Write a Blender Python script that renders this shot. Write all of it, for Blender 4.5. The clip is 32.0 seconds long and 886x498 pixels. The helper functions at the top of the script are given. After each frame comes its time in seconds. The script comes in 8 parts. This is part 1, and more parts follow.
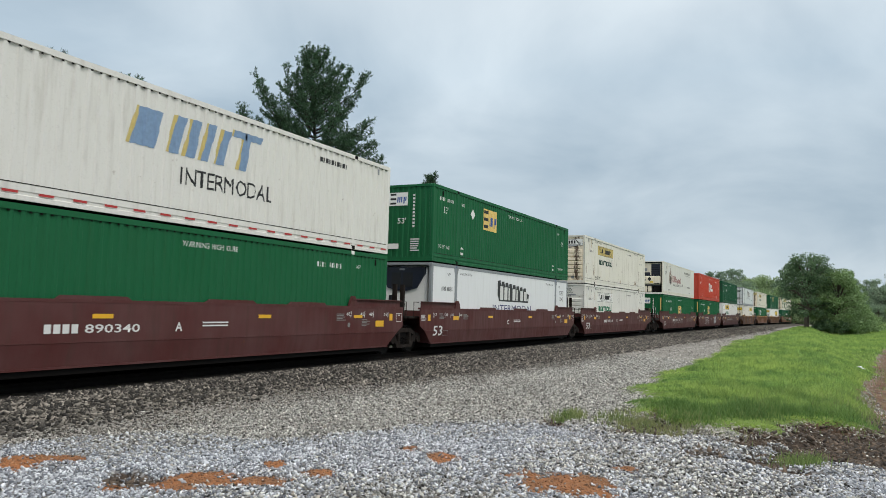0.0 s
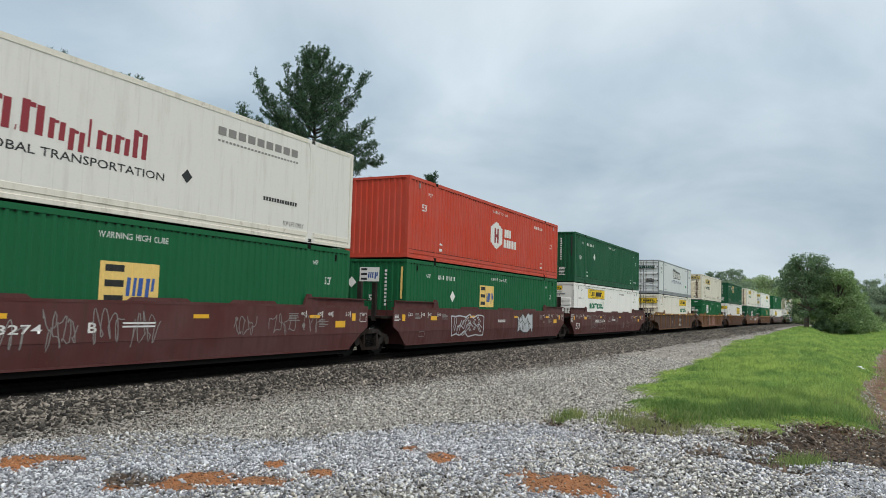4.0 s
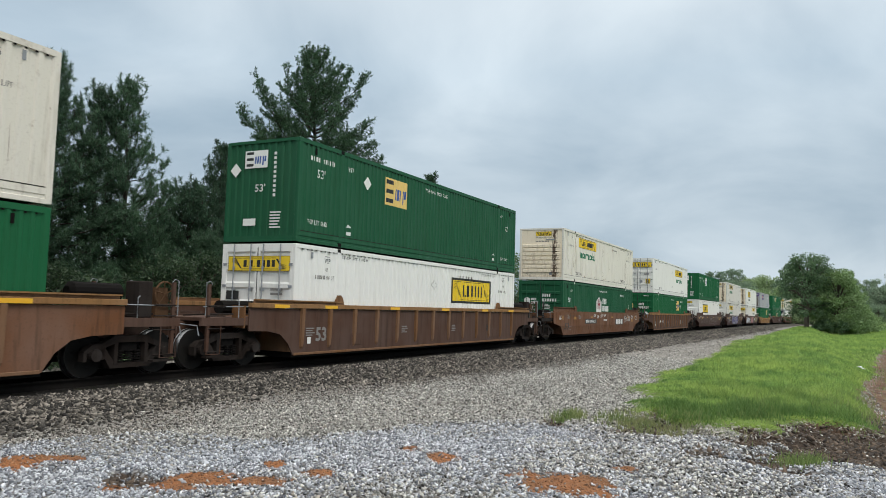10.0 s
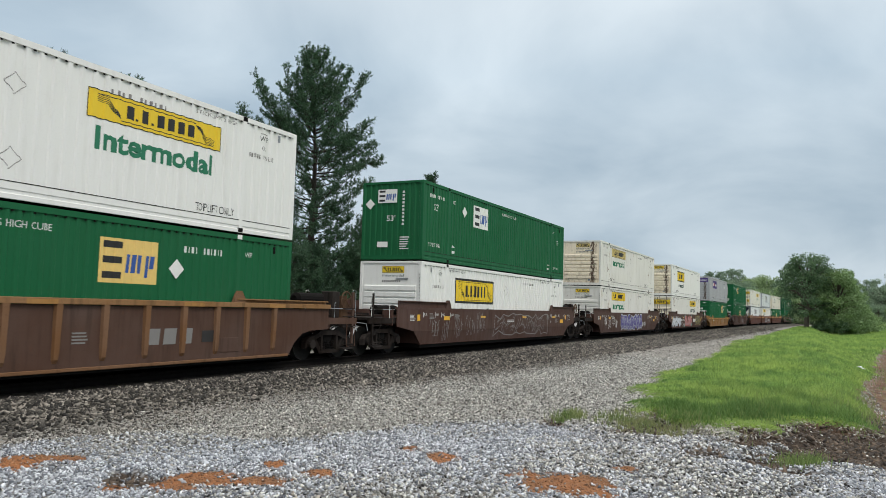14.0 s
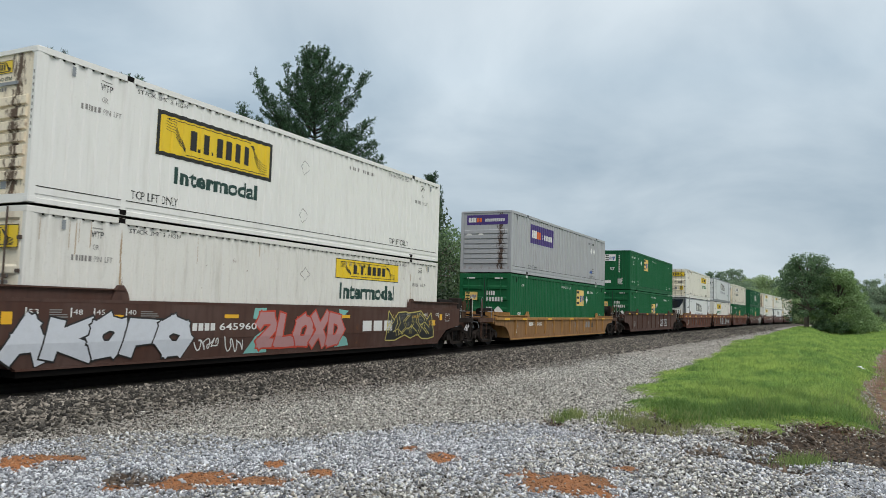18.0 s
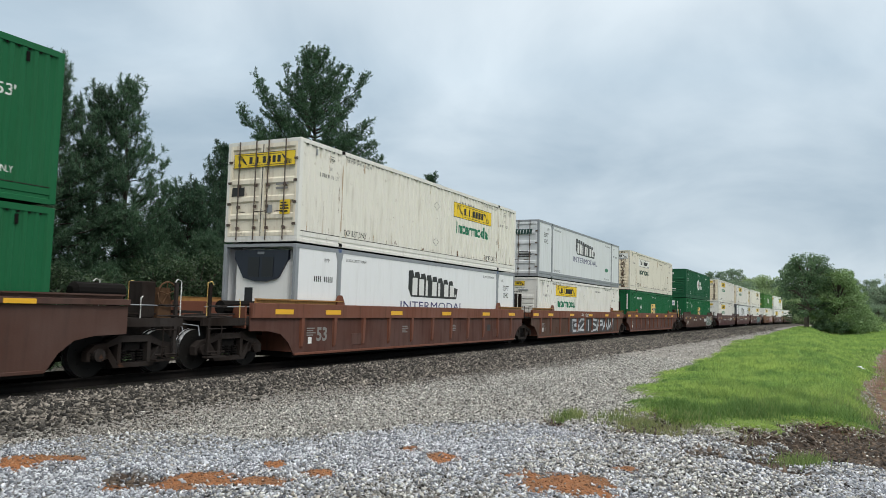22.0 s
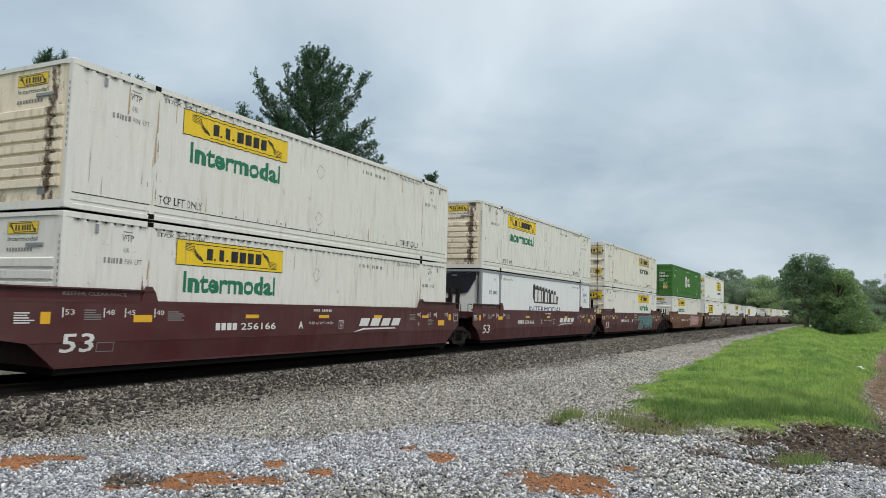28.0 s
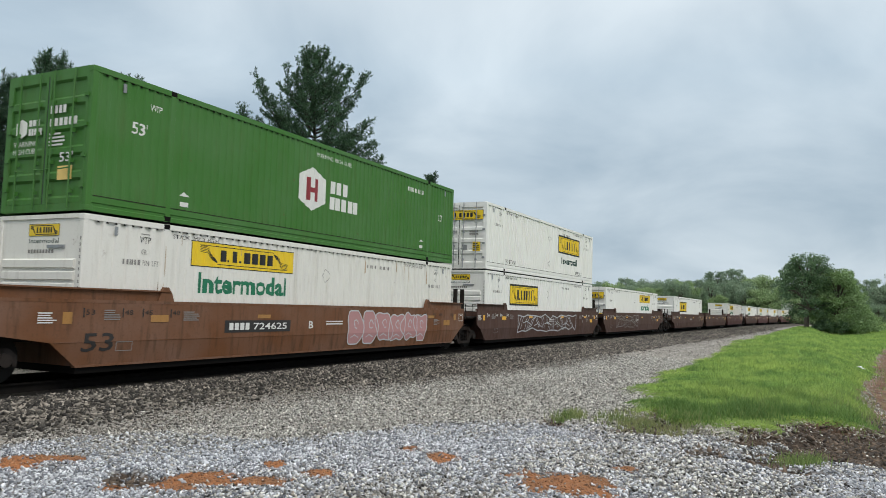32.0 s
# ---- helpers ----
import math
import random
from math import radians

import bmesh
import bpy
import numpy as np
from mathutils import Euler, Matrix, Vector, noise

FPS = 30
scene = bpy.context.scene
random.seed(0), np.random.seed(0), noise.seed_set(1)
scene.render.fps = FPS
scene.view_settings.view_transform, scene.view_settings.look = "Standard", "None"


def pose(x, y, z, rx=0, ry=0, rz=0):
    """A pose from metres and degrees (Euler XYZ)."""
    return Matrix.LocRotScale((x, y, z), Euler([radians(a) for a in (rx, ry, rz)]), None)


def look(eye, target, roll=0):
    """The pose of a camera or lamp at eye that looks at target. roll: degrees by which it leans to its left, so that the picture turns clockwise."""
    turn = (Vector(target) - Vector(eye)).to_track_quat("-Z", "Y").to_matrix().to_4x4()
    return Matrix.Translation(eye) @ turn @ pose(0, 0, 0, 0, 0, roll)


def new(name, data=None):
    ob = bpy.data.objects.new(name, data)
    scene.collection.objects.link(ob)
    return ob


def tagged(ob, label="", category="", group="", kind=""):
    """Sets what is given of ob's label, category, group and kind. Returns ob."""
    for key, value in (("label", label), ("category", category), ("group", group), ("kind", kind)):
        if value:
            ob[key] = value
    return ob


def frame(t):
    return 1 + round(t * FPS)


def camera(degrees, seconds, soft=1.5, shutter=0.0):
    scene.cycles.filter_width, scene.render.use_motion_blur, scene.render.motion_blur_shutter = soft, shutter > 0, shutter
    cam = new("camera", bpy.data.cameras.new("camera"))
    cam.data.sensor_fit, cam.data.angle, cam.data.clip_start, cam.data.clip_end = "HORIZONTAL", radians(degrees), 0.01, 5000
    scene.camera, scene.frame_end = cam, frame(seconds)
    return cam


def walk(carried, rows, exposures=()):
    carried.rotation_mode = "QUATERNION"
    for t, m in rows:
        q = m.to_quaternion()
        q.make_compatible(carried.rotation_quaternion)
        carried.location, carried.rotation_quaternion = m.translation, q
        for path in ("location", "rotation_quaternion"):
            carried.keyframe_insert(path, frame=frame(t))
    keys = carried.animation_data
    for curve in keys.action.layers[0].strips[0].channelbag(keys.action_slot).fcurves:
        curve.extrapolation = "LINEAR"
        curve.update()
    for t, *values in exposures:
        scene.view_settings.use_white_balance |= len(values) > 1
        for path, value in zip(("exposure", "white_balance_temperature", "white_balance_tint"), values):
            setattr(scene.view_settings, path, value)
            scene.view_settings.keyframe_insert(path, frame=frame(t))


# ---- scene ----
# ---- camera ----
cam = camera(61.24, 32.0, soft=0.45, shutter=0.05)
EYE = (0.0, -13.81, 1.613)
AIM = (0.89613 * 20, -13.81 + 0.43714 * 20, 1.613 + 0.07703 * 20)
walk(cam, [(0, look(EYE, AIM, 1.634)), (32, look(EYE, AIM, 1.634))], exposures=[(0, -0.03), (1, 0.02), (2, 0.0), (3, -0.06), (6, 0.03), (7, 0.02), (8, -0.07), (9, -0.02), (11, 0.0), (12, -0.04), (13, 0.02), (14, -0.02), (17, -0.12), (18, -0.09), (20, -0.02), (21, 0.08), (22, 0.05), (23, -0.09), (25, -0.04), (28, -0.07), (29, -0.10), (31, -0.10), (32, -0.01)])

# ---- overcast sky and weak wide sun ----
world = bpy.data.worlds.new("overcast")
scene.world = world
world.use_nodes = True
wn, wl = world.node_tree.nodes, world.node_tree.links
wn.clear()


def wnode(kind, operation=None):
    n = wn.new(kind)
    if operation:
        n.operation = operation
    return n


def wmath(op, a, b):
    n = wnode("ShaderNodeMath", operation=op)
    for i, v in enumerate((a, b)):
        if isinstance(v, bpy.types.NodeSocket):
            wl.new(v, n.inputs[i])
        else:
            n.inputs[i].default_value = v
    return n.outputs[0]


SUN_EL, SUN_AZ = radians(48), radians(208)
tc = wnode("ShaderNodeTexCoord")
sep = wnode("ShaderNodeSeparateXYZ")
wl.new(tc.outputs["Generated"], sep.inputs[0])
zz = wmath("MAXIMUM", sep.outputs[2], 0.0)
# cloud deck: direction divided by height gives a flat layer seen in perspective
den = wmath("ADD", zz, 0.30)
comb = wnode("ShaderNodeCombineXYZ")
wl.new(wmath("DIVIDE", sep.outputs[0], den), comb.inputs[0])
wl.new(wmath("DIVIDE", sep.outputs[1], den), comb.inputs[1])
cloud = wnode("ShaderNodeTexNoise")
cloud.inputs["Scale"].default_value = 1.5
cloud.inputs["Detail"].default_value = 9
cloud.inputs["Roughness"].default_value = 0.5
cloud.inputs["Distortion"].default_value = 0.35
comb.inputs[2].default_value = 3.7
wl.new(comb.outputs[0], cloud.inputs["Vector"])
ramp = wnode("ShaderNodeValToRGB")
ramp.color_ramp.elements[0].position, ramp.color_ramp.elements[0].color = 0.33, (0.335, 0.440, 0.535, 1)
ramp.color_ramp.elements[1].position, ramp.color_ramp.elements[1].color = 0.68, (0.62, 0.715, 0.785, 1)
wl.new(cloud.outputs["Fac"], ramp.inputs[0])
# an overcast dome is brighter towards the zenith
lift = wmath("MULTIPLY_ADD", wmath("POWER", zz, 2.0), 1.85)
lift.node.inputs[2].default_value = 0.965
bright = wnode("ShaderNodeVectorMath", operation="SCALE")
# thick cloud overhead is whiter than the air-tinted lower sky
warm = wnode("ShaderNodeMix")
warm.data_type = "RGBA"
warm.inputs[7].default_value = (0.648, 0.64, 0.622, 1)
climb = wnode("ShaderNodeMapRange")
climb.inputs[1].default_value, climb.inputs[2].default_value = 0.30, 0.70
wl.new(zz, climb.inputs[0])
wl.new(climb.outputs[0], warm.inputs[0])
wl.new(ramp.outputs[0], warm.inputs[6])
wl.new(warm.outputs[2], bright.inputs[0])
wl.new(lift, bright.inputs["Scale"])
sky = wnode("ShaderNodeTexSky")
sky.sky_type, sky.sun_disc, sky.sun_elevation, sky.sun_rotation = "NISHITA", False, SUN_EL, SUN_AZ
bg1, bg2, addsh, out = wnode("ShaderNodeBackground"), wnode("ShaderNodeBackground"), wnode("ShaderNodeAddShader"), wnode("ShaderNodeOutputWorld")
bg1.inputs[1].default_value = 0.004
bg2.inputs[1].default_value = 1.0
wl.new(sky.outputs[0], bg1.inputs[0])
wl.new(bright.outputs[0], bg2.inputs[0])
wl.new(bg1.outputs[0], addsh.inputs[0])
wl.new(bg2.outputs[0], addsh.inputs[1])
wl.new(addsh.outputs[0], out.inputs[0])

sun_data = bpy.data.lights.new("sun", "SUN")
sun_data.energy, sun_data.angle, sun_data.color = 1.3, radians(22), (1.0, 0.96, 0.90)
sun = new("sun", sun_data)
sd = Vector((math.sin(SUN_AZ) * math.cos(SUN_EL), math.cos(SUN_AZ) * math.cos(SUN_EL), math.sin(SUN_EL)))
sun.matrix_world = look(sd * 100, (0, 0, 0))

# ---- the track's line and the train's travel ----
S = np.arange(-600.0, 800.0, 0.5)
U = np.clip(S, -20, 225)
KAP = np.where((S < -20) | (S > 225), 0.0, 1e-3 * (-0.8638 + 1.7677 * U / 100 - 1.0033 * (U / 100) ** 2))
HEAD = np.concatenate([[0], np.cumsum((KAP[1:] + KAP[:-1]) * 0.25)])
HEAD -= np.interp(0, S, HEAD)
TX = np.concatenate([[0], np.cumsum((np.cos(HEAD[1:]) + np.cos(HEAD[:-1])) * 0.25)])
TY = np.concatenate([[0], np.cumsum((np.sin(HEAD[1:]) + np.sin(HEAD[:-1])) * 0.25)])
TX -= np.interp(0, S, TX)
TY -= np.interp(0, S, TY)


def rail_point(s, side=0.0, z=0.0):
    h = float(np.interp(s, S, HEAD))
    return Vector((float(np.interp(s, S, TX)) - side * math.sin(h), float(np.interp(s, S, TY)) + side * math.cos(h), z))


def beside(x, y):
    """Signed distance from the track's centre line; negative on the viewer's side."""
    h = np.interp(x, TX, HEAD)
    return (y - np.interp(x, TX, TY)) * np.cos(h)


SPEEDS = (16.13, 16.02, 15.89, 15.784, 15.61, 15.546, 15.489, 15.405, 15.43)


def travel(t):
    i = min(int(t // 4), 7)
    q = t - 4 * i
    done = sum((SPEEDS[k] + SPEEDS[k + 1]) * 2 for k in range(i))
    return done + SPEEDS[i] * q + (SPEEDS[i + 1] - SPEEDS[i]) * q * q / 8


MOVES = []          # (thing, its place along the train, side, height)


def train_pose(s, z=0.0):
    a, b = rail_point(s), rail_point(s + 16.15)
    d = (b - a).normalized()
    m = Matrix(((d.x, -d.y, 0, a.x), (d.y, d.x, 0, a.y), (0, 0, 1, z), (0, 0, 0, 1)))
    return m


# ---- mesh helpers ----
CACHE = {}


def to_mesh(bm, name, mats, smooth=False):
    me = bpy.data.meshes.new(name)
    bm.normal_update()
    bm.to_mesh(me)
    bm.free()
    for m in (mats if isinstance(mats, (list, tuple)) else [mats]):
        me.materials.append(m)
    if smooth:
        me.polygons.foreach_set("use_smooth", [True] * len(me.polygons))
    return me


def part(name, bm, material, parent, label="", smooth=False):
    """Links a bmesh (or a finished mesh) as one mesh object under a thing or a part."""
    me = bm if isinstance(bm, bpy.types.Mesh) else to_mesh(bm, name, material, smooth)
    ob = new(name, me)
    ob.parent = parent
    if label:
        ob["label"] = label
    return ob


def cached(key, make, name, material, smooth=False):
    k = (key, material.name)
    if k not in CACHE:
        CACHE[k] = to_mesh(make(), name, material, smooth)
    return CACHE[k]


def box(bm, x0, x1, y0, y1, z0, z1, bev=0.0):
    vs = [bm.verts.new((x, y, z)) for x in (x0, x1) for y in (y0, y1) for z in (z0, z1)]
    fs = [bm.faces.new([vs[i] for i in q]) for q in ((0, 1, 3, 2), (4, 6, 7, 5), (0, 4, 5, 1), (2, 3, 7, 6), (0, 2, 6, 4), (1, 5, 7, 3))]
    if bev:
        bmesh.ops.bevel(bm, geom=list({e for f in fs for e in f.edges}), offset=bev, segments=1, affect="EDGES")
    return bm


def one_box(*a, **k):
    return box(bmesh.new(), *a, **k)


def prism(bm, pts, y0, y1):
    """A polygon in x, z drawn out from y0 to y1."""
    a = [bm.verts.new((x, y0, z)) for x, z in pts]
    b = [bm.verts.new((x, y1, z)) for x, z in pts]
    n = len(pts)
    bm.faces.new(a)
    bm.faces.new(b[::-1])
    for i in range(n):
        bm.faces.new((a[i], b[i], b[(i + 1) % n], a[(i + 1) % n]))
    bmesh.ops.recalc_face_normals(bm, faces=bm.faces)
    return bm


def tube(bm, path, r, n=6):
    """A round bar along a list of points."""
    path = [Vector(q) for q in path]
    rings = []
    for i, q in enumerate(path):
        d = (path[min(i + 1, len(path) - 1)] - path[max(i - 1, 0)]).normalized()
        a = d.cross(Vector((0, 0, 1)))
        if a.length < 0.1:
            a = d.cross(Vector((1, 0, 0)))
        a.normalize()
        b = d.cross(a)
        rr = r[i] if isinstance(r, (list, tuple)) else r
        rings.append([bm.verts.new(q + (a * math.cos(k * 2 * math.pi / n) + b * math.sin(k * 2 * math.pi / n)) * rr) for k in range(n)])
    for p, q in zip(rings, rings[1:]):
        for k in range(n):
            bm.faces.new((p[k], p[(k + 1) % n], q[(k + 1) % n], q[k]))
    bm.faces.new(rings[0][::-1])
    bm.faces.new(rings[-1])
    return bm


def disc(bm, c, axis, r, w, n=20):
    c = Vector(c)
    d = Vector(axis).normalized() * w / 2
    return tube(bm, [c - d, c + d], r, n)


def from_arrays(name, verts, faces, material, smooth=False):
    me = bpy.data.meshes.new(name)
    k = faces.shape[1]
    me.vertices.add(len(verts))
    me.vertices.foreach_set("co", verts.astype(np.float32).ravel())
    me.loops.add(faces.size)
    me.loops.foreach_set("vertex_index", faces.astype(np.int32).ravel())
    me.polygons.add(len(faces))
    me.polygons.foreach_set("loop_start", np.arange(0, faces.size, k, dtype=np.int32))
    if smooth:
        me.polygons.foreach_set("use_smooth", np.ones(len(faces), dtype=bool))
    me.update(calc_edges=True)
    me.materials.append(material)
    return me


def empty(name, label, category, group="", kind=""):
    ob = new(name)
    ob.empty_display_size = 0.3
    return tagged(ob, label, category, group, kind)


# ---- materials ----
def shader(name):
    m = bpy.data.materials.new(name)
    m.use_nodes = True
    nt = m.node_tree
    return m, nt, nt.nodes["Principled BSDF"]


def nnode(nt, kind, ins=(), operation=None):
    n = nt.nodes.new(kind)
    if operation:
        n.operation = operation
    for k, v in dict(ins).items():
        if isinstance(v, bpy.types.NodeSocket):
            nt.links.new(v, n.inputs[k])
        else:
            n.inputs[k].default_value = v
    return n


def nmix(nt, fac, a, b, blend="MIX"):
    n = nt.nodes.new("ShaderNodeMix")
    n.data_type, n.blend_type = "RGBA", blend
    for i, v in ((0, fac), (6, a), (7, b)):
        if isinstance(v, bpy.types.NodeSocket):
            nt.links.new(v, n.inputs[i])
        else:
            n.inputs[i].default_value = v if i == 0 else (*v, 1)
    return n.outputs[2]


def nramp(nt, fac, p0, p1, a=0.0, b=1.0):
    n = nnode(nt, "ShaderNodeMapRange", {0: fac, 1: p0, 2: p1, 3: a, 4: b})
    return n.outputs[0]


def place(nt, scale, shift=37.0):
    """Coordinates in the thing's own metres, shifted by chance from one piece to the next."""
    t = nnode(nt, "ShaderNodeTexCoord")
    if not shift:
        return nnode(nt, "ShaderNodeMapping", {0: t.outputs["Object"], 3: scale}).outputs[0]
    o = nnode(nt, "ShaderNodeObjectInfo")
    k = nnode(nt, "ShaderNodeMath", {0: o.outputs["Random"], 1: shift}, operation="MULTIPLY")
    c = nnode(nt, "ShaderNodeVectorMath", {0: t.outputs["Object"], 1: k.outputs[0]}, operation="ADD")
    return nnode(nt, "ShaderNodeMapping", {0: c.outputs[0], 3: scale}).outputs[0]


def noise_of(nt, vec, scale, detail=4, rough=0.55):
    return nnode(nt, "ShaderNodeTexNoise", {"Vector": vec, "Scale": scale, "Detail": detail, "Roughness": rough}).outputs["Fac"]


def paint(name, col, rough=0.45, stain=(0.20, 0.16, 0.11), amt=0.25, rust=0.0, bump=0.2, metal=0.0, fade=0.12, gloss=0.22, smear=False):
    m, nt, b = shader(name)
    p1, p2 = place(nt, (1.0, 1.0, 1.0)), place(nt, (2.6, 2.6, 0.28))
    big, streak, fine = noise_of(nt, p1, 0.7, 3), noise_of(nt, p2, 2.2, 5, 0.6), noise_of(nt, p1, 22.0, 4)
    c = nmix(nt, nramp(nt, big, 0.35, 0.7, 0, fade * 2), col, tuple(min(1, v * 0.82 + 0.10) for v in col))
    c = nmix(nt, nramp(nt, streak, 0.52, 0.78, 0, amt), c, stain)
    c = nmix(nt, nramp(nt, fine, 0.55, 0.8, 0, amt * 0.5), c, stain)
    if rust:
        spot = noise_of(nt, p1, 3.1, 8, 0.68)
        drip = noise_of(nt, p2, 1.3, 6, 0.6)
        mask = nnode(nt, "ShaderNodeMath", {0: nramp(nt, spot, 0.66 - rust * 0.12, 0.74, 0, 1), 1: nramp(nt, drip, 0.40, 0.65, 0.2, 1)}, operation="MULTIPLY").outputs[0]
        c = nmix(nt, mask, c, (0.13, 0.052, 0.022))
    if smear:
        # exhaust soot in one upright smear and rust creeping up from the sill
        xyz = nnode(nt, "ShaderNodeSeparateXYZ", {0: nnode(nt, "ShaderNodeTexCoord").outputs["Object"]})
        off = nnode(nt, "ShaderNodeMath", {0: xyz.outputs[1], 1: 0.76}, operation="ADD").outputs[0]
        off = nnode(nt, "ShaderNodeMath", {0: off}, operation="ABSOLUTE").outputs[0]
        band = nnode(nt, "ShaderNodeMath", {0: nramp(nt, off, 0.0, 0.40, 0.95, -0.25), 1: nramp(nt, noise_of(nt, place(nt, (1, 2.4, 1.0)), 3.4, 7, 0.7), 0.3, 0.7, -0.8, 0.55)}, operation="ADD").outputs[0]
        c = nmix(nt, nramp(nt, band, 0.32, 0.72, 0, 0.94), c, (0.070, 0.037, 0.022))
        foot = nnode(nt, "ShaderNodeMath", {0: nramp(nt, xyz.outputs[2], 0.05, 0.55, 0.65, -0.1), 1: nramp(nt, noise_of(nt, place(nt, (1, 1.6, 1.0)), 2.6, 7, 0.7), 0.3, 0.7, -0.45, 0.45)}, operation="ADD").outputs[0]
        c = nmix(nt, nramp(nt, foot, 0.35, 0.85, 0, 0.75), c, (0.20, 0.10, 0.05))
    nt.links.new(c, b.inputs["Base Color"])
    b.inputs["Metallic"].default_value, b.inputs["Specular IOR Level"].default_value = metal, gloss
    nt.links.new(nramp(nt, streak, 0.3, 0.75, rough - 0.06, min(rough + 0.25, 0.95)), b.inputs["Roughness"])
    bp = nnode(nt, "ShaderNodeBump", {"Height": fine, "Strength": bump, "Distance": 0.01})
    nt.links.new(bp.outputs[0], b.inputs["Normal"])
    return m


def plain(name, col, rough=0.6, metal=0.0, wear=0.15, gloss=0.5):
    m, nt, b = shader(name)
    f = noise_of(nt, place(nt, (1, 1, 1)), 9.0, 5, 0.65)
    nt.links.new(nmix(nt, nramp(nt, f, 0.4, 0.8, 0, wear), col, tuple(v * 0.35 + 0.03 for v in col)), b.inputs["Base Color"])
    b.inputs["Roughness"].default_value, b.inputs["Metallic"].default_value, b.inputs["Specular IOR Level"].default_value = rough, metal, gloss
    return m


WHITE = paint("white_paint", (0.80, 0.80, 0.77), 0.42, amt=0.14)
WHITE_WORN = paint("worn_white_paint", (0.73, 0.72, 0.675), 0.5, amt=0.28, rust=0.18)
CREAM = paint("yellowed_white_paint", (0.74, 0.72, 0.65), 0.55, amt=0.34, rust=0.42)
CREAM_DIRTY = paint("grimy_cream_paint", (0.70, 0.67, 0.585), 0.6, amt=0.40, rust=0.48)
NOSE_DIRTY = paint("sooty_cream_paint", (0.82, 0.73, 0.575), 0.6, stain=(0.22, 0.13, 0.075), amt=0.5, rust=0.7, fade=0.15, smear=True)
DOOR_CREAM = paint("grimy_cream_door_paint", (0.80, 0.735, 0.60), 0.6, stain=(0.34, 0.20, 0.10), amt=0.4, rust=0.55)
ROD = paint("dark_locking_rod_steel", (0.085, 0.062, 0.048), 0.6, stain=(0.04, 0.03, 0.025), amt=0.5)
PANEL = paint("smooth_white_panel", (0.78, 0.79, 0.80), 0.35, amt=0.12, bump=0.08, gloss=0.5)
PANEL_CREAM = paint("dull_cream_panel", (0.70, 0.69, 0.645), 0.45, amt=0.2, bump=0.08, gloss=0.4)
PANEL_GREY = paint("pale_grey_panel", (0.66, 0.685, 0.70), 0.4, amt=0.16, bump=0.08, gloss=0.5)
GREEN = paint("container_green", (0.007, 0.108, 0.039), 0.5, stain=(0.02, 0.075, 0.03), amt=0.30, fade=0.02)
GREEN_DARK = paint("dark_green_paint", (0.009, 0.086, 0.038), 0.5, stain=(0.025, 0.055, 0.03), amt=0.30, fade=0.035)
GREEN_LEAF = paint("leaf_green_paint", (0.050, 0.165, 0.030), 0.45, stain=(0.10, 0.10, 0.05), amt=0.28, rust=0.1)
RED = paint("container_red", (0.50, 0.055, 0.028), 0.45, amt=0.2)
GREY = paint("container_grey", (0.40, 0.41, 0.43), 0.42, amt=0.22)
GREY_SOOT = paint("sooty_container_grey", (0.40, 0.41, 0.43), 0.5, amt=0.3, smear=True)
STEEL = paint("grey_steel_frame", (0.27, 0.29, 0.31), 0.45, amt=0.25, metal=0.2)
MAROON = paint("maroon_car_paint", (0.085, 0.024, 0.022), 0.55, stain=(0.06, 0.045, 0.035), amt=0.5, rust=0.1)
MAROON_NEW = paint("fresh_maroon_car_paint", (0.075, 0.018, 0.019), 0.45, stain=(0.05, 0.04, 0.035), amt=0.35)
BROWN = paint("rusty_brown_car_paint", (0.150, 0.062, 0.026), 0.65, stain=(0.055, 0.032, 0.02), amt=0.85, rust=0.6, fade=0.22)
BROWN_DK = paint("dark_brown_car_paint", (0.074, 0.035, 0.025), 0.65, stain=(0.05, 0.035, 0.03), amt=0.6, rust=0.45)
BROWN_LT = paint("ochre_brown_car_paint", (0.175, 0.084, 0.035), 0.65, stain=(0.07, 0.04, 0.022), amt=0.75, rust=0.5, fade=0.2)
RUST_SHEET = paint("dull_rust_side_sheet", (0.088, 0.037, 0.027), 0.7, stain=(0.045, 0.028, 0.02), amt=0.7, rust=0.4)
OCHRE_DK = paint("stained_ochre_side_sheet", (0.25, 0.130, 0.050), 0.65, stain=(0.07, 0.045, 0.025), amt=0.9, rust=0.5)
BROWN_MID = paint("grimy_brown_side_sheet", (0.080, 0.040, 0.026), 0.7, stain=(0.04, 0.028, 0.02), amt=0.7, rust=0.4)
RUSTRED = paint("rust_red_car_paint", (0.160, 0.058, 0.034), 0.6, stain=(0.07, 0.04, 0.03), amt=0.6, rust=0.4)
OCHRE = paint("ochre_yellow_car_paint", (0.36, 0.185, 0.055), 0.6, stain=(0.12, 0.07, 0.035), amt=0.8, rust=0.6)
# Shade under and between the cars is put into these dark, grimy steel colours.
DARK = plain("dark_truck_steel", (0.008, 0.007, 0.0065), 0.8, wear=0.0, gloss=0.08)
SHADED_GRIME = paint("shaded_grimy_steel", (0.019, 0.0135, 0.011), 0.75, stain=(0.007, 0.006, 0.0055), amt=0.7, rust=0.03, gloss=0.06)
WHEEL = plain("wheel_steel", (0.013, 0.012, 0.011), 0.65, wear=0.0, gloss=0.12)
RUSTED_IRON = paint("rusted_brake_iron", (0.10, 0.055, 0.03), 0.75, stain=(0.04, 0.025, 0.018), amt=0.6, rust=0.3, gloss=0.1)
TREAD = plain("polished_wheel_tread", (0.42, 0.42, 0.43), 0.3, 0.9)
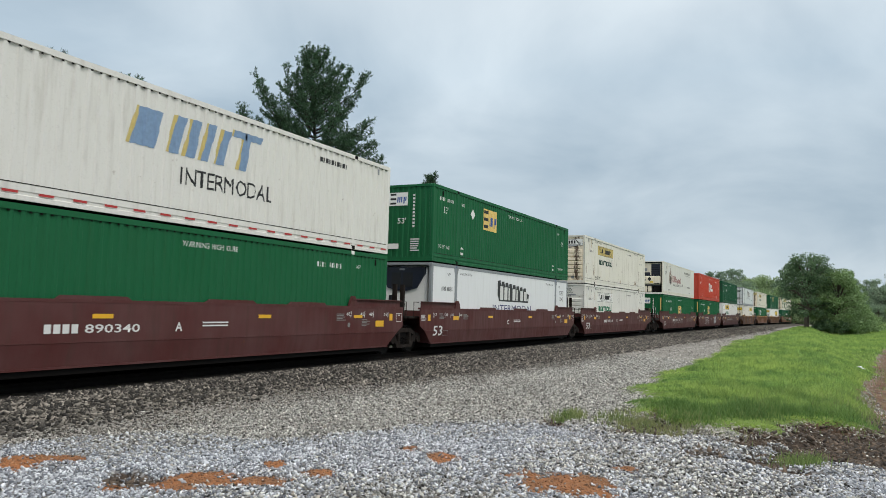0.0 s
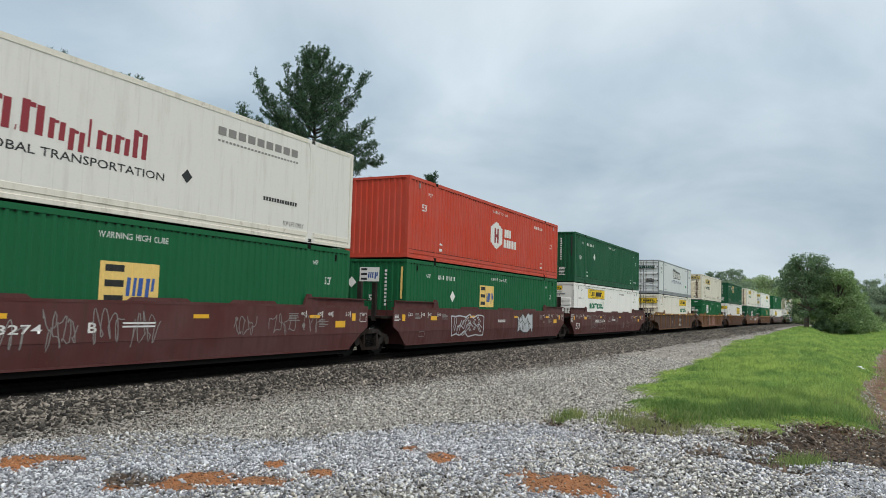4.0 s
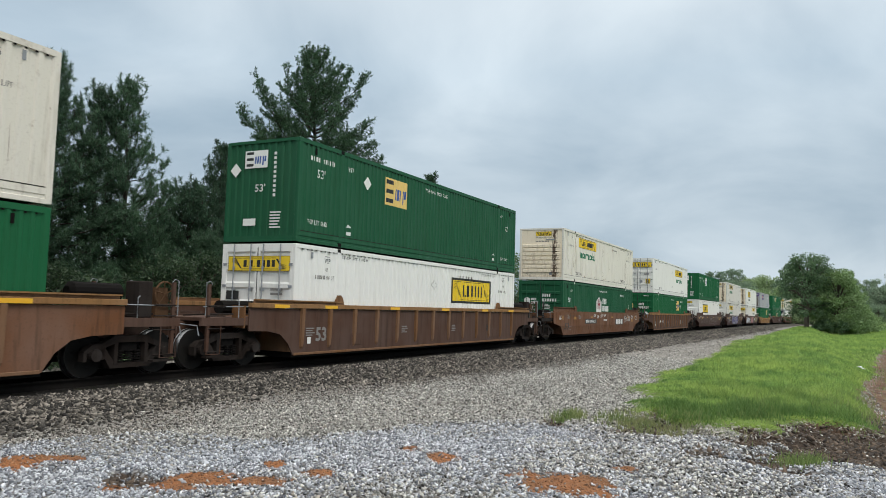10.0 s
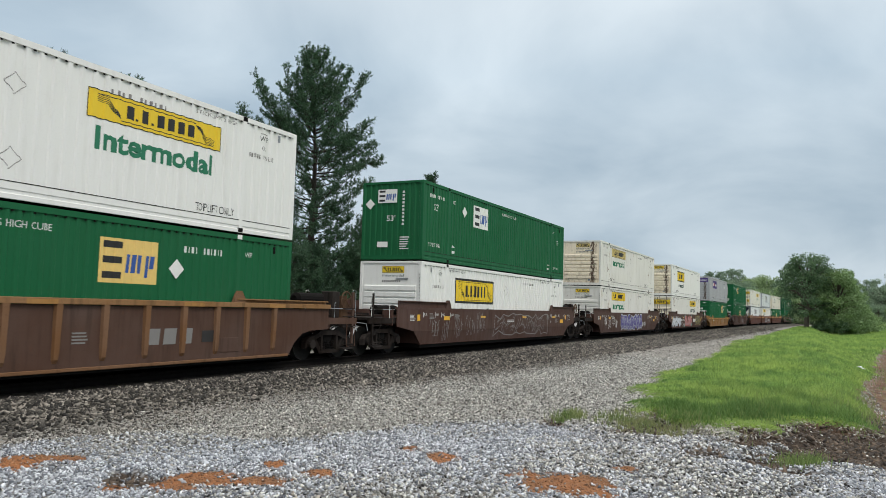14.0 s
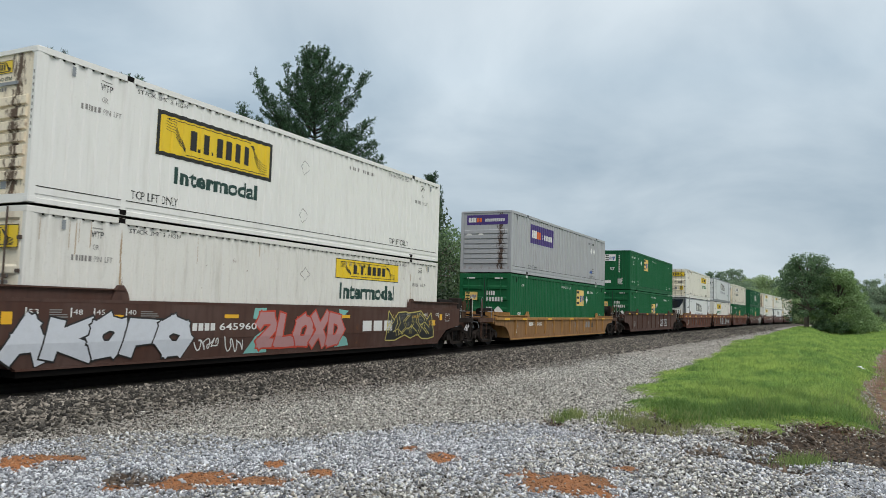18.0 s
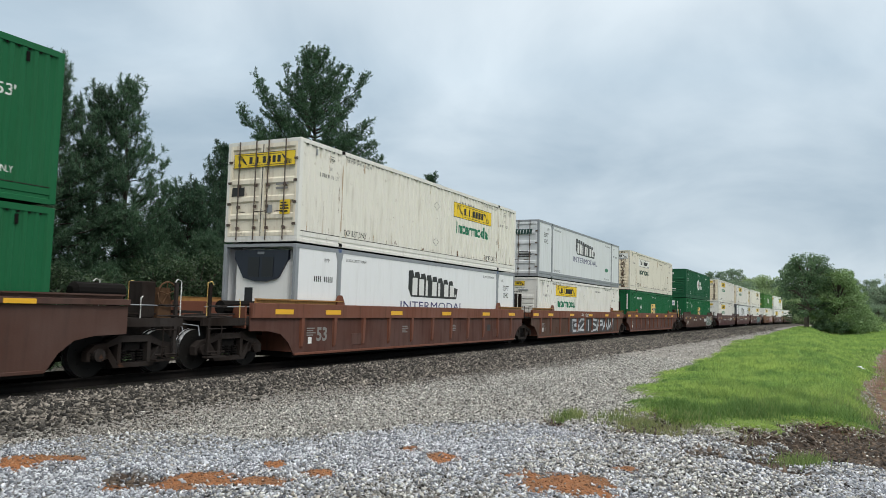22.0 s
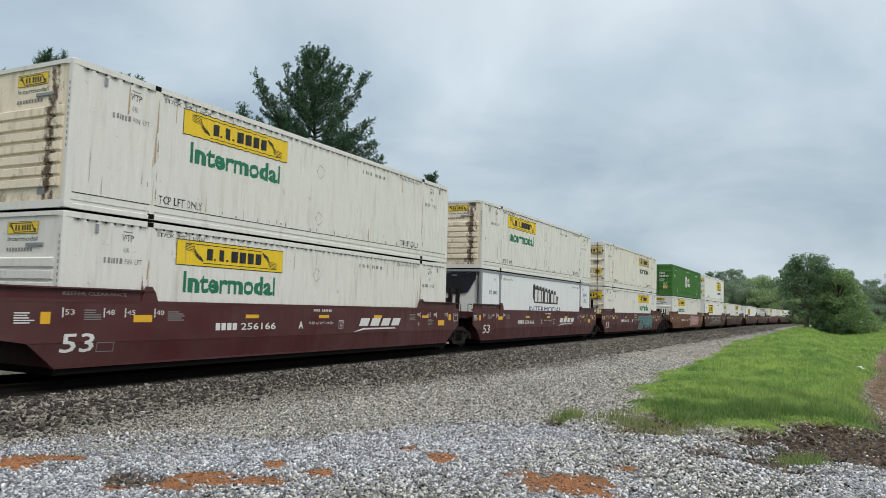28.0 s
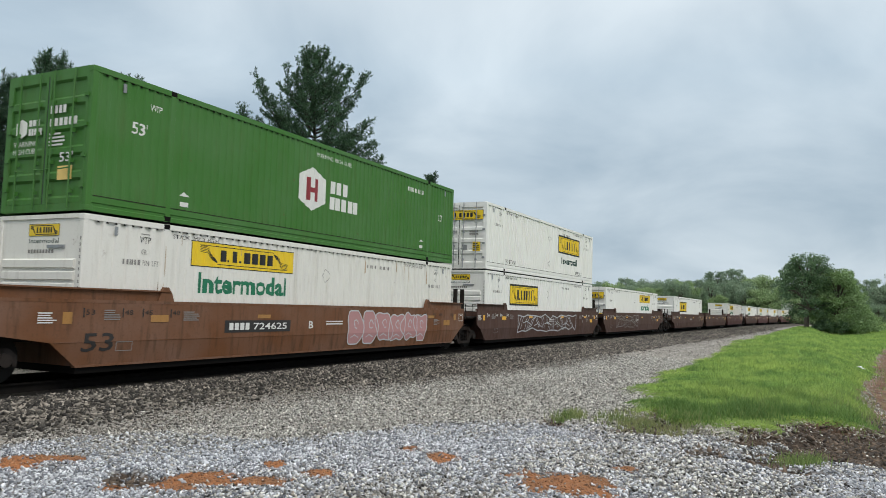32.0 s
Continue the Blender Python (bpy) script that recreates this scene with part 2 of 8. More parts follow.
# Rail colour lowered to near-black: it holds the shade under the train.
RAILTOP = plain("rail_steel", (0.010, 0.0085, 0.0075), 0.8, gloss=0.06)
SEAM = plain("seam_shadow", (0.035, 0.030, 0.025), 0.8, gloss=0.1)
BLACK = plain("black_plastic", (0.012, 0.013, 0.016), 0.4)
NAVY = plain("navy_grille", (0.012, 0.016, 0.03), 0.35)
YELLOW = plain("sign_yellow", (0.80, 0.56, 0.02), 0.45, wear=0.08)
REFLECT = plain("orange_yellow_reflector", (0.78, 0.42, 0.02), 0.4, wear=0.15)
YELLOW_OLD = plain("faded_sign_yellow", (0.58, 0.46, 0.16), 0.55, wear=0.3)
YELLOW_EMP = plain("golden_sign_yellow", (0.78, 0.55, 0.17), 0.5, wear=0.2)
SIGNWHITE = plain("sign_white", (0.78, 0.78, 0.75), 0.5, wear=0.12)
INK = plain("black_lettering", (0.015, 0.015, 0.015), 0.5)
INKGREEN = plain("green_lettering", (0.012, 0.17, 0.085), 0.5)
INKNAVY = plain("navy_lettering", (0.02, 0.02, 0.12), 0.5)
INKDKGREEN = plain("dark_green_lettering", (0.012, 0.05, 0.04), 0.5)
INKWHITE = plain("white_lettering", (0.70, 0.70, 0.68), 0.55)
PLATE_DK = plain("dark_stencil_panel", (0.022, 0.019, 0.018), 0.6)
INKGREY = plain("grey_lettering", (0.22, 0.21, 0.20), 0.6)
BLUE_STEEL = plain("blue_painted_steel", (0.035, 0.075, 0.20), 0.5)
PURPLE = plain("purple_sign", (0.06, 0.03, 0.18), 0.45)
ORANGE = plain("orange_lettering", (0.65, 0.13, 0.03), 0.5)
BLUE = plain("blue_lettering", (0.03, 0.09, 0.32), 0.5)
CRIMSON = plain("crimson_lettering", (0.25, 0.02, 0.03), 0.5)
GRAF_WHITE = plain("silver_spray_paint", (0.50, 0.52, 0.54), 0.6)
SOOT_GREY = plain("charcoal_spray_paint", (0.045, 0.045, 0.048), 0.7, wear=0.3)
GRAF_PINK = plain("pink_spray_paint", (0.44, 0.23, 0.23), 0.7)
CREST = plain("faded_crest_brown", (0.27, 0.19, 0.14), 0.6, wear=0.4)
GRAF_WASH = plain("faded_pink_wash", (0.34, 0.185, 0.155), 0.75, wear=0.6)
GRAF_BLUE = plain("violet_spray_paint", (0.07, 0.05, 0.24), 0.6)
GRAF_TEAL = plain("teal_spray_paint", (0.075, 0.16, 0.175), 0.6, wear=0.3)
GRAF_SILVER = plain("bright_silver_spray_paint", (0.60, 0.63, 0.68), 0.5, wear=0.15)
GRAF_TEAL_LT = plain("pale_teal_spray_paint", (0.20, 0.46, 0.42), 0.6)
GRAF_GREEN = plain("grey_green_spray_paint", (0.12, 0.16, 0.13), 0.6)
GRAF_GOLD = plain("gold_spray_paint", (0.50, 0.42, 0.12), 0.6)
# ---- ground: one sheet from the gravel lot to the horizon ----
def smooth(a, b, x):
    t = np.clip((x - a) / (b - a), 0, 1)
    return t * t * (3 - 2 * t)


LATTICE = np.random.default_rng(2).uniform(-1, 1, (128, 128))


def rough2(x, y, f, seed=0.0):
    """Cheap smooth noise on arrays, -1 to 1."""
    total = 0.0
    for k, w in ((0.42, 0.75), (0.97, 0.4)):
        u = np.asarray(x * 0.94 - y * 0.34, float) * f * k + seed * 7.31
        v = np.asarray(x * 0.34 + y * 0.94, float) * f * k - seed * 3.77
        i, j = np.floor(u).astype(int), np.floor(v).astype(int)
        a, b = u - i, v - j
        a, b = a * a * (3 - 2 * a), b * b * (3 - 2 * b)
        n = lambda p, q: LATTICE[p % 128, q % 128]
        total = total + w * ((n(i, j) * (1 - a) + n(i + 1, j) * a) * (1 - b) + (n(i, j + 1) * (1 - a) + n(i + 1, j + 1) * a) * b)
    return total


def grass_edge(x):
    """How far from the track (metres towards the viewer) the grass begins."""
    return np.interp(x, (12.5, 14, 19, 26, 34, 54, 118, 400), (13.4, 11.1, 9.9, 9.5, 9.8, 8.4, 8.4, 8.0)) + 0.45 * rough2(x, x * 0.3, 1.3, 2.0) + 0.3 * rough2(x, x, 3.1, 1.0)


CLAY = ((5.88, -5.75, 0.38, 0.30), (6.1, -7.95, 0.62, 0.30), (6.45, -8.62, 0.34, 0.26), (7.23, -8.16, 0.11, 0.23), (7.05, -8.94, 0.22, 0.24), (8.92, -9.02, 0.16, 0.23), (8.67, -9.64, 0.16, 0.29), (8.29, -11.3, 0.62, 0.40), (9.4, -11.82, 0.16, 0.16))
DIRT = ((5.87, -7.35, 0.2, 0.31), (12.79, -9.84, 0.21, 0.59), (13.53, -11.25, 0.61, 0.88))


def blots(spots, x, y, seed):
    """Ragged patches: centre, half-width across and half-depth along the line from the viewer."""
    m = np.zeros_like(x)
    for cx, cy, across, along in spots:
        ln = math.hypot(cx, cy + 13.81)
        ux, uy = cx / ln, (cy + 13.81) / ln
        p, q = ((x - cx) * ux + (y - cy) * uy) / along, ((y - cy) * ux - (x - cx) * uy) / across
        m = np.maximum(m, 1 - smooth(0.85, 1.45, np.hypot(p, q) + 0.6 * rough2(x, y, 6.0, cx + seed) + 0.45 * rough2(x, y, 15.0, cy)))
    return m


def clay_at(x, y):
    """Patches of bare red clay between the stones."""
    return blots(CLAY, x, y, 0.0)


def puddle(x, y):
    """1 on the rim of the churned wet ground at the end of the grass."""
    u, v = (x - 13.3) * 0.80 + (y + 14.6) * 0.60, (y + 14.6) * 0.80 - (x - 13.3) * 0.60
    return np.hypot(u / 1.75, v / 2.3)


def shoulder(x):
    """How far from the track the dark ballast reaches on the viewer's side."""
    return np.interp(x, (4, 13, 17, 22, 30, 42, 70), (3.5, 3.3, 3.8, 4.3, 4.9, 5.5, 6.2))


def zones(x, y):
    d = beside(x, y)                      # negative: viewer's side
    wob = 0.25 * rough2(x, y, 0.8, 5.0) + 0.15 * rough2(x, y, 3.1, 1.0)
    toe = shoulder(x)
    ballast = smooth(-0.7, 0.7, d + toe + wob) * (1 - smooth(3.1, 4.6, d + wob))
    g = smooth(-0.5, 0.5, (-d) - grass_edge(x)) * smooth(12.6, 13.8, x + 0.4 * rough2(x, y, 1.9, 3.0))
    pool = puddle(x, y) + 0.40 * rough2(x, y, 1.9, 7.0) + 0.4 * rough2(x, y, 5.0, 2.0)
    mud = 1 - smooth(0.65, 1.35, pool)
    cut_c = np.interp(x, (13, 16, 22, 35, 56, 75), (16.0, 15.9, 15.8, 16.9, 18.8, 20.5))
    cut = (1 - smooth(0.5, 1.3, np.abs(-y - cut_c + 0.35 * rough2(x, y, 0.9, 7.0)) / 1.15)) * smooth(12.5, 14.5, x) * (1 - smooth(60, 75, x))
    mud = np.maximum(mud, 0.75 * cut)
    mud = np.maximum(mud, 0.8 * blots(DIRT, x, y, 3.0))
    beyond = smooth(4.5, 6.5, d)          # rough grass beyond the track
    g = np.maximum(g, beyond)
    g = np.maximum(g, smooth(300, 360, np.hypot(x, y)))
    return ballast, np.clip(g * (1 - mud), 0, 1), np.clip(mud, 0, 1)


def coarse_at(x, y):
    """Fresh blue-grey crushed stone near the viewer; older fine gravel beyond it."""
    edge = np.interp(-y, (4.2, 4.7, 5.1, 6.1, 7.3, 7.9, 8.5, 9.3, 10.2, 11.5, 12.4, 13.4, 13.9, 14.9, 16.0), (4.5, 6.2, 7.0, 7.7, 8.6, 9.8, 11.1, 12.0, 12.1, 12.3, 12.4, 12.1, 11.2, 11.1, 11.0))
    return 1 - smooth(-0.6, 0.8, x - edge + 0.8 * rough2(x, y, 1.4, 8.0) + 0.5 * rough2(x, y, 4.0, 3.0))


def ground_z(x, y):
    d = beside(x, y)
    a = np.abs(d)
    z = -0.17 - 0.30 * smooth(2.0, 4.6, a)
    lot = -0.36 + 0.05 * rough2(x, y, 0.55, 2.0) + 0.025 * rough2(x, y, 2.1, 6.0)
    z = z * (1 - smooth(3.2, 5.5, a)) + lot * smooth(3.2, 5.5, a)
    b, g, m = zones(x, y)
    near = smooth(-2, -4, d)
    z = z + 0.14 * g * smooth(5, 8, a) * near
    z = z - 0.10 * m * near
    # the fresh stone was tipped as a layer with a raised lip, and a rut runs beyond it
    c = coarse_at(x, y)
    z = z + near * (0.035 * c + 0.20 * c * (1 - c) - 0.05 * smooth(0.0, 0.25, c) * (1 - smooth(0.25, 0.6, c)))
    # the grass lies on a low bank that falls to a ditch and rises again behind it
    bank = smooth(20, 45, x) * (1 - smooth(120, 200, x))
    z = z + 0.35 * bank * smooth(10.5, 13.0, -y) * (1 - smooth(13.5, 16.5, -y))
    z = z - 0.40 * smooth(14.2, 16.0, -y) * (1 - smooth(18, 26, -y)) * smooth(12, 20, x)
    z = z + 0.9 * smooth(60, 110, x) * smooth(19, 30, -y) * (1 - smooth(90, 200, -y)) * (1 - smooth(260, 400, x))
    z = z - 0.9 * smooth(5.5, 9, d) * (1 - smooth(14, 30, d)) * 0.5
    return z


def spaced(stops):
    out = []
    for a, b, st in stops:
        out += list(np.arange(a, b, st))
    return np.array(out + [stops[-1][1]])


def ground_material():
    m, nt, b = shader("gravel_and_grass_ground")
    t = nnode(nt, "ShaderNodeTexCoord").outputs["Object"]
    zone = nnode(nt, "ShaderNodeAttribute")
    zone.attribute_name = "zone"
    sp = nnode(nt, "ShaderNodeSeparateColor", {0: zone.outputs["Color"]})
    wob = noise_of(nt, t, 2.5, 6, 0.7)
    speck = nnode(nt, "ShaderNodeSeparateColor", {0: nnode(nt, "ShaderNodeTexVoronoi", {"Vector": t, "Scale": 26.0}).outputs["Color"]}).outputs[2]

    def crisp(sock):
        s = nnode(nt, "ShaderNodeMath", {0: sock, 1: nramp(nt, wob, 0.25, 0.75, -0.4, 0.4)}, operation="ADD").outputs[0]
        s = nnode(nt, "ShaderNodeMath", {0: s, 1: nramp(nt, speck, 0.0, 1.0, -0.3, 0.3)}, operation="ADD").outputs[0]
        return nramp(nt, s, 0.36, 0.64)

    ball, grass, mud = (crisp(sp.outputs[i]) for i in range(3))
    v1 = nnode(nt, "ShaderNodeTexVoronoi", {"Vector": t, "Scale": 22.0})
    v2 = nnode(nt, "ShaderNodeTexVoronoi", {"Vector": t, "Scale": 17.0})
    hue = nnode(nt, "ShaderNodeSeparateColor", {0: v1.outputs["Color"]})
    big = noise_of(nt, t, 0.45, 4)
    mid = noise_of(nt, t, 1.6, 5)
    fine = noise_of(nt, t, 40, 4)
    lots = nnode(nt, "ShaderNodeAttribute")
    lots.attribute_name = "lot"
    sq = nnode(nt, "ShaderNodeSeparateColor", {0: lots.outputs["Color"]})
    v3 = nnode(nt, "ShaderNodeTexVoronoi", {"Vector": t, "Scale": 27.0})
    hue3 = nnode(nt, "ShaderNodeSeparateColor", {0: v3.outputs["Color"]})
    stone = nmix(nt, hue.outputs[0], (0.045, 0.044, 0.044), (0.33, 0.33, 0.335))
    old = nmix(nt, nramp(nt, hue3.outputs[0], 0.0, 1.0, 0.0, 1.0), (0.04, 0.037, 0.033), (0.50, 0.475, 0.435))
    old = nmix(nt, nramp(nt, big, 0.40, 0.66, 0, 0.4), old, (0.215, 0.208, 0.19))
    old = nmix(nt, nramp(nt, mid, 0.55, 0.72, 0, 0.5), old, (0.145, 0.136, 0.122))
    dust = nmix(nt, crisp(sq.outputs[0]), old, stone)
    red = nmix(nt, nramp(nt, mid, 0.35, 0.65), (0.33, 0.13, 0.05), (0.20, 0.10, 0.05))
    clay = nmix(nt, crisp(sq.outputs[1]), dust, red)
    hue2 = nnode(nt, "ShaderNodeSeparateColor", {0: v2.outputs["Color"]})
    dark = nmix(nt, hue2.outputs[0], (0.012, 0.0105, 0.009), (0.12, 0.107, 0.09))
    # Oily bed between the rails, with the shade under the train painted in.
    oily_shade = nmix(nt, nramp(nt, hue2.outputs[1], 0, 1), (0.005, 0.0045, 0.004), (0.018, 0.016, 0.014))
    dark = nmix(nt, crisp(sq.outputs[2]), dark, oily_shade)
    turf = nmix(nt, nramp(nt, mid, 0.3, 0.7), (0.075, 0.12, 0.025), (0.17, 0.26, 0.045))
    px = nnode(nt, "ShaderNodeSeparateXYZ", {0: t})
    wet = nmix(nt, nramp(nt, mid, 0.35, 0.7), (0.022, 0.016, 0.012), (0.075, 0.052, 0.036))
    dry = nmix(nt, nramp(nt, mid, 0.35, 0.7), (0.085, 0.050, 0.029), (0.20, 0.110, 0.060))
    soil = nmix(nt, nramp(nt, px.outputs[0], 14.5, 18.0), wet, dry)
    c = nmix(nt, ball, clay, dark)
    c = nmix(nt, grass, c, turf)
    c = nmix(nt, mud, c, soil)
    nt.links.new(c, b.inputs["Base Color"])
    b.inputs["Roughness"].default_value, b.inputs["Specular IOR Level"].default_value = 0.85, 0.2
    h = nmix(nt, ball, v1.outputs["Distance"], v2.outputs["Distance"])
    bp = nnode(nt, "ShaderNodeBump", {"Height": h, "Strength": 0.9, "Distance": 0.035})
    bp.invert = True
    bp2 = nnode(nt, "ShaderNodeBump", {"Height": fine, "Strength": 0.3, "Distance": 0.01, "Normal": bp.outputs[0]})
    nt.links.new(bp2.outputs[0], b.inputs["Normal"])
    return m


GROUND = ground_material()
gx = spaced([(-2500, -300, 220), (-300, -40, 26), (-40, -4, 2), (-4, 4, 0.5), (4, 24, 0.125), (24, 60, 0.3), (60, 140, 1.0), (140, 400, 6), (400, 3200, 200)])
gy = spaced([(-2500, -200, 200), (-200, -40, 16), (-40, -20, 1.0), (-20, -15.5, 0.3), (-15.5, -2, 0.125), (-2, 3, 0.4), (3, 14, 0.6), (14, 60, 4), (60, 300, 30), (300, 2600, 230)])
GX, GY = np.meshgrid(gx, gy, indexing="ij")
GZ = ground_z(GX, GY)
nx, ny = len(gx), len(gy)
idx = np.arange(nx * ny).reshape(nx, ny)
quads = np.stack([idx[:-1, :-1], idx[1:, :-1], idx[1:, 1:], idx[:-1, 1:]], -1).reshape(-1, 4)
ground_me = from_arrays("ground", np.stack([GX, GY, GZ], -1).reshape(-1, 3), quads, GROUND, smooth=True)
zb, zg, zm = zones(GX, GY)
col = np.stack([zb, zg, zm, np.ones_like(zb)], -1).reshape(-1, 4).astype(np.float32)
ground_me.attributes.new("zone", "FLOAT_COLOR", "POINT").data.foreach_set("color", col.ravel())
# lot's third channel marks the strip that carries the painted under-train shade
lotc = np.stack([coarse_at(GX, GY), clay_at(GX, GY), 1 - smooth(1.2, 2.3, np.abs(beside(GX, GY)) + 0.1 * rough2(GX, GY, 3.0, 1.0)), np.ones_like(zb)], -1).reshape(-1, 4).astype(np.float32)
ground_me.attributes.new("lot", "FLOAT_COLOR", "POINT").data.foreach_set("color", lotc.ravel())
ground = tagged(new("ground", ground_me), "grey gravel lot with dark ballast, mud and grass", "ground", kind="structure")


# ---- loose stones ----
def stone_material(name, dark, light, tint, soiled=0.75, rare=1.5):
    m, nt, b = shader(name)
    g = nnode(nt, "ShaderNodeNewGeometry")
    r = g.outputs["Random Per Island"]
    t = nnode(nt, "ShaderNodeTexCoord").outputs["Object"]
    c = nmix(nt, nnode(nt, "ShaderNodeMath", {0: r, 1: rare}, operation="POWER").outputs[0], dark, light)
    c = nmix(nt, nramp(nt, noise_of(nt, t, 0.5, 4), 0.42, 0.62, 0, 0.28), c, tint)
    c = nmix(nt, nramp(nt, noise_of(nt, t, 1.3, 6, 0.7), 0.60, 0.68, 0, soiled), c, (0.085, 0.066, 0.05))
    c = nmix(nt, nramp(nt, noise_of(nt, t, 30, 4), 0.4, 0.8, 0, 0.4), c, tuple(v * 0.5 for v in dark))
    nt.links.new(c, b.inputs["Base Color"])
    b.inputs["Roughness"].default_value = 0.75
    return m


def scatter_stones(name, label, pts, size, material, rng, cat="gravel"):
    """Angular crushed stones: eight-sided lumps that lie on a broad face."""
    ang = np.radians([0, 120, 240, 60, 180, 300])
    base = np.stack([np.cos(ang), np.sin(ang), np.repeat([0.6, -0.6], 3)], -1)
    tri = np.array([(0, 1, 2), (5, 4, 3), (0, 3, 1), (1, 4, 2), (2, 5, 0), (3, 4, 1), (4, 5, 2), (5, 3, 0)])
    n = len(pts)
    v = base[None] * rng.uniform(0.75, 1.25, (n, 6, 1)) + rng.uniform(-0.22, 0.22, (n, 6, 3))
    v = v * (size[:, None, None] * np.stack([rng.uniform(0.9, 1.5, n), rng.uniform(0.65, 1.05, n), rng.uniform(0.55, 1.0, n)], -1)[:, None, :])
    a = rng.uniform(0, 6.283, n)
    ca, sa = np.cos(a)[:, None], np.sin(a)[:, None]
    x, y = v[..., 0] * ca - v[..., 1] * sa, v[..., 0] * sa + v[..., 1] * ca
    z = v[..., 2] + x * rng.normal(0, 0.38, n)[:, None] + y * rng.normal(0, 0.38, n)[:, None]
    w = np.stack([x, y, z], -1) + pts[:, None, :]
    f = tri[None] + 6 * np.arange(n)[:, None, None]
    me = from_arrays(name, w.reshape(-1, 3), f.reshape(-1, 3), material)
    return tagged(new(name, me), label, cat, kind="stuff")


ROCK = stone_material("blue_grey_crushed_stone", (0.098, 0.109, 0.131), (0.894, 0.921, 0.970), (0.392, 0.431, 0.491), 0.545, 1.363)
ROCK_OLD = stone_material("weathered_gravel_stone", (0.033, 0.032, 0.028), (0.894, 0.885, 0.828), (0.327, 0.323, 0.300), 0.654, 1.254)
ROCKD = stone_material("dark_ballast_stone", (0.008, 0.0068, 0.0055), (0.50, 0.45, 0.385), (0.050, 0.045, 0.038), 0.15, 3.0)
rng = np.random.default_rng(4)


def sow(n, x0, x1, y0, y1, keep):
    x = x0 + (x1 - x0) * rng.uniform(0, 1, n) ** 1.35
    y = rng.uniform(y0, y1, n)
    k = keep(x, y)
    x, y = x[k], y[k]
    return np.stack([x, y, ground_z(x, y)], -1)


def lot_keep(x, y):
    b, g, m = zones(x, y)
    view = (y > -13.81 + (x - 0.0) * -0.10 - 1.0) & (y < -13.81 + x * 1.75 + 0.6)
    return view & (b < 0.6) & (g < 0.35) & (m < np.maximum(0.5, rng.uniform(0, 1.06, len(x)))) & (clay_at(x, y) < rng.uniform(0.25, 1.02, len(x))) & (rng.uniform(0, 1, len(x)) < (0.55 + 0.55 * coarse_at(x, y)) * (1 - 0.3 * b))


def bal_keep(x, y):
    d = beside(x, y)
    wob = 0.25 * rough2(x, y, 0.8, 5.0)
    return (d < -1.5) & (smooth(-0.6, 0.5, d + shoulder(x) + wob) > rng.uniform(0, 1, len(x)) ** 0.8) & (y < -13.81 + x * 1.9 + 1.5)


lot = np.concatenate([sow(300000, 3.5, 34, -15.6, -3.0, lot_keep), sow(26000, 28, 120, -11.0, 6.0, lot_keep)])
big_stone = coarse_at(lot[:, 0], lot[:, 1])
# dusty fines along the foot of the ballast
fines = smooth(-1.9, -0.4, beside(lot[:, 0], lot[:, 1]) + shoulder(lot[:, 0]) + 0.4 * rough2(lot[:, 0], lot[:, 1], 1.2, 4.0))
lump = np.exp(rng.normal(0, 0.32, len(lot)))
stone_size = np.minimum(0.0100 * lump * (1 - 0.25 * fines) + 0.0022 * big_stone * lump, 0.022) + 0.00032 * lot[:, 0]
drift = rough2(lot[:, 0], lot[:, 1], 1.1, 6.0) + 0.6 * rough2(lot[:, 0], lot[:, 1], 2.7, 2.0)
pick = rng.uniform(0, 1, len(lot))
fresh = pick < big_stone * np.clip(0.74 + 0.50 * drift, 0.16, 0.97)
grimy = ~fresh & (rng.uniform(0, 1, len(lot)) < 0.10 + 0.60 * fines + 0.10 * big_stone)
lot[:, 2] += 0.55 * stone_size
ROCKS = (("crushed_stone", "fresh blue-grey crushed stone on the lot", fresh, ROCK), ("gravel", "old grey gravel between lot and ballast", ~fresh & ~grimy, ROCK_OLD), ("dusty_gravel", "dark dusty gravel along the ballast foot", grimy, ROCKD))
for name, label, pick, rock in ROCKS:
    scatter_stones(name, label, lot[pick], stone_size[pick], rock, rng)
bal = np.concatenate([sow(80000, 5.5, 60, -6.4, -0.9, bal_keep), sow(26000, 55, 150, -9.0, 8.0, bal_keep)])
scatter_stones("ballast", "dark grey-brown railway ballast beside the rail", bal + np.array([0, 0, 0.010]), 0.030 * np.exp(rng.normal(0, 0.22, len(bal))) + 0.0003 * np.maximum(bal[:, 0] - 30, 0), ROCKD, rng)


# ---- rails and sleepers ----
def swept(name, profile, s0, s1, step, side, material):
    ss = np.arange(s0, s1 + step, step)
    n = len(profile)
    v = np.array([[tuple(rail_point(s, side + o, z)) for o, z in profile] for s in ss]).reshape(-1, 3)
    k = len(ss)
    i = np.arange(k * n).reshape(k, n)
    j = np.roll(i, -1, axis=1)
    f = np.stack([i[:-1], j[:-1], j[1:], i[1:]], -1).reshape(-1, 4)
    return from_arrays(name, v, f[:, ::-1], material)


RAIL_SHAPE = [(-0.075, -0.185), (0.075, -0.185), (0.075, -0.165), (0.012, -0.14), (0.012, -0.05), (0.037, -0.04), (0.037, -0.004), (0.03, 0.0), (-0.03, 0.0), (-0.037, -0.004), (-0.037, -0.04), (-0.012, -0.05), (-0.012, -0.14), (-0.075, -0.165)]
track = empty("railway_track", "steel rails on timber sleepers in dark ballast", "railway track", kind="structure")
for side in (-0.755, 0.755):
    part("rail", swept("rail", RAIL_SHAPE, -60, 330, 2.0, side, RAILTOP), RAILTOP, track)
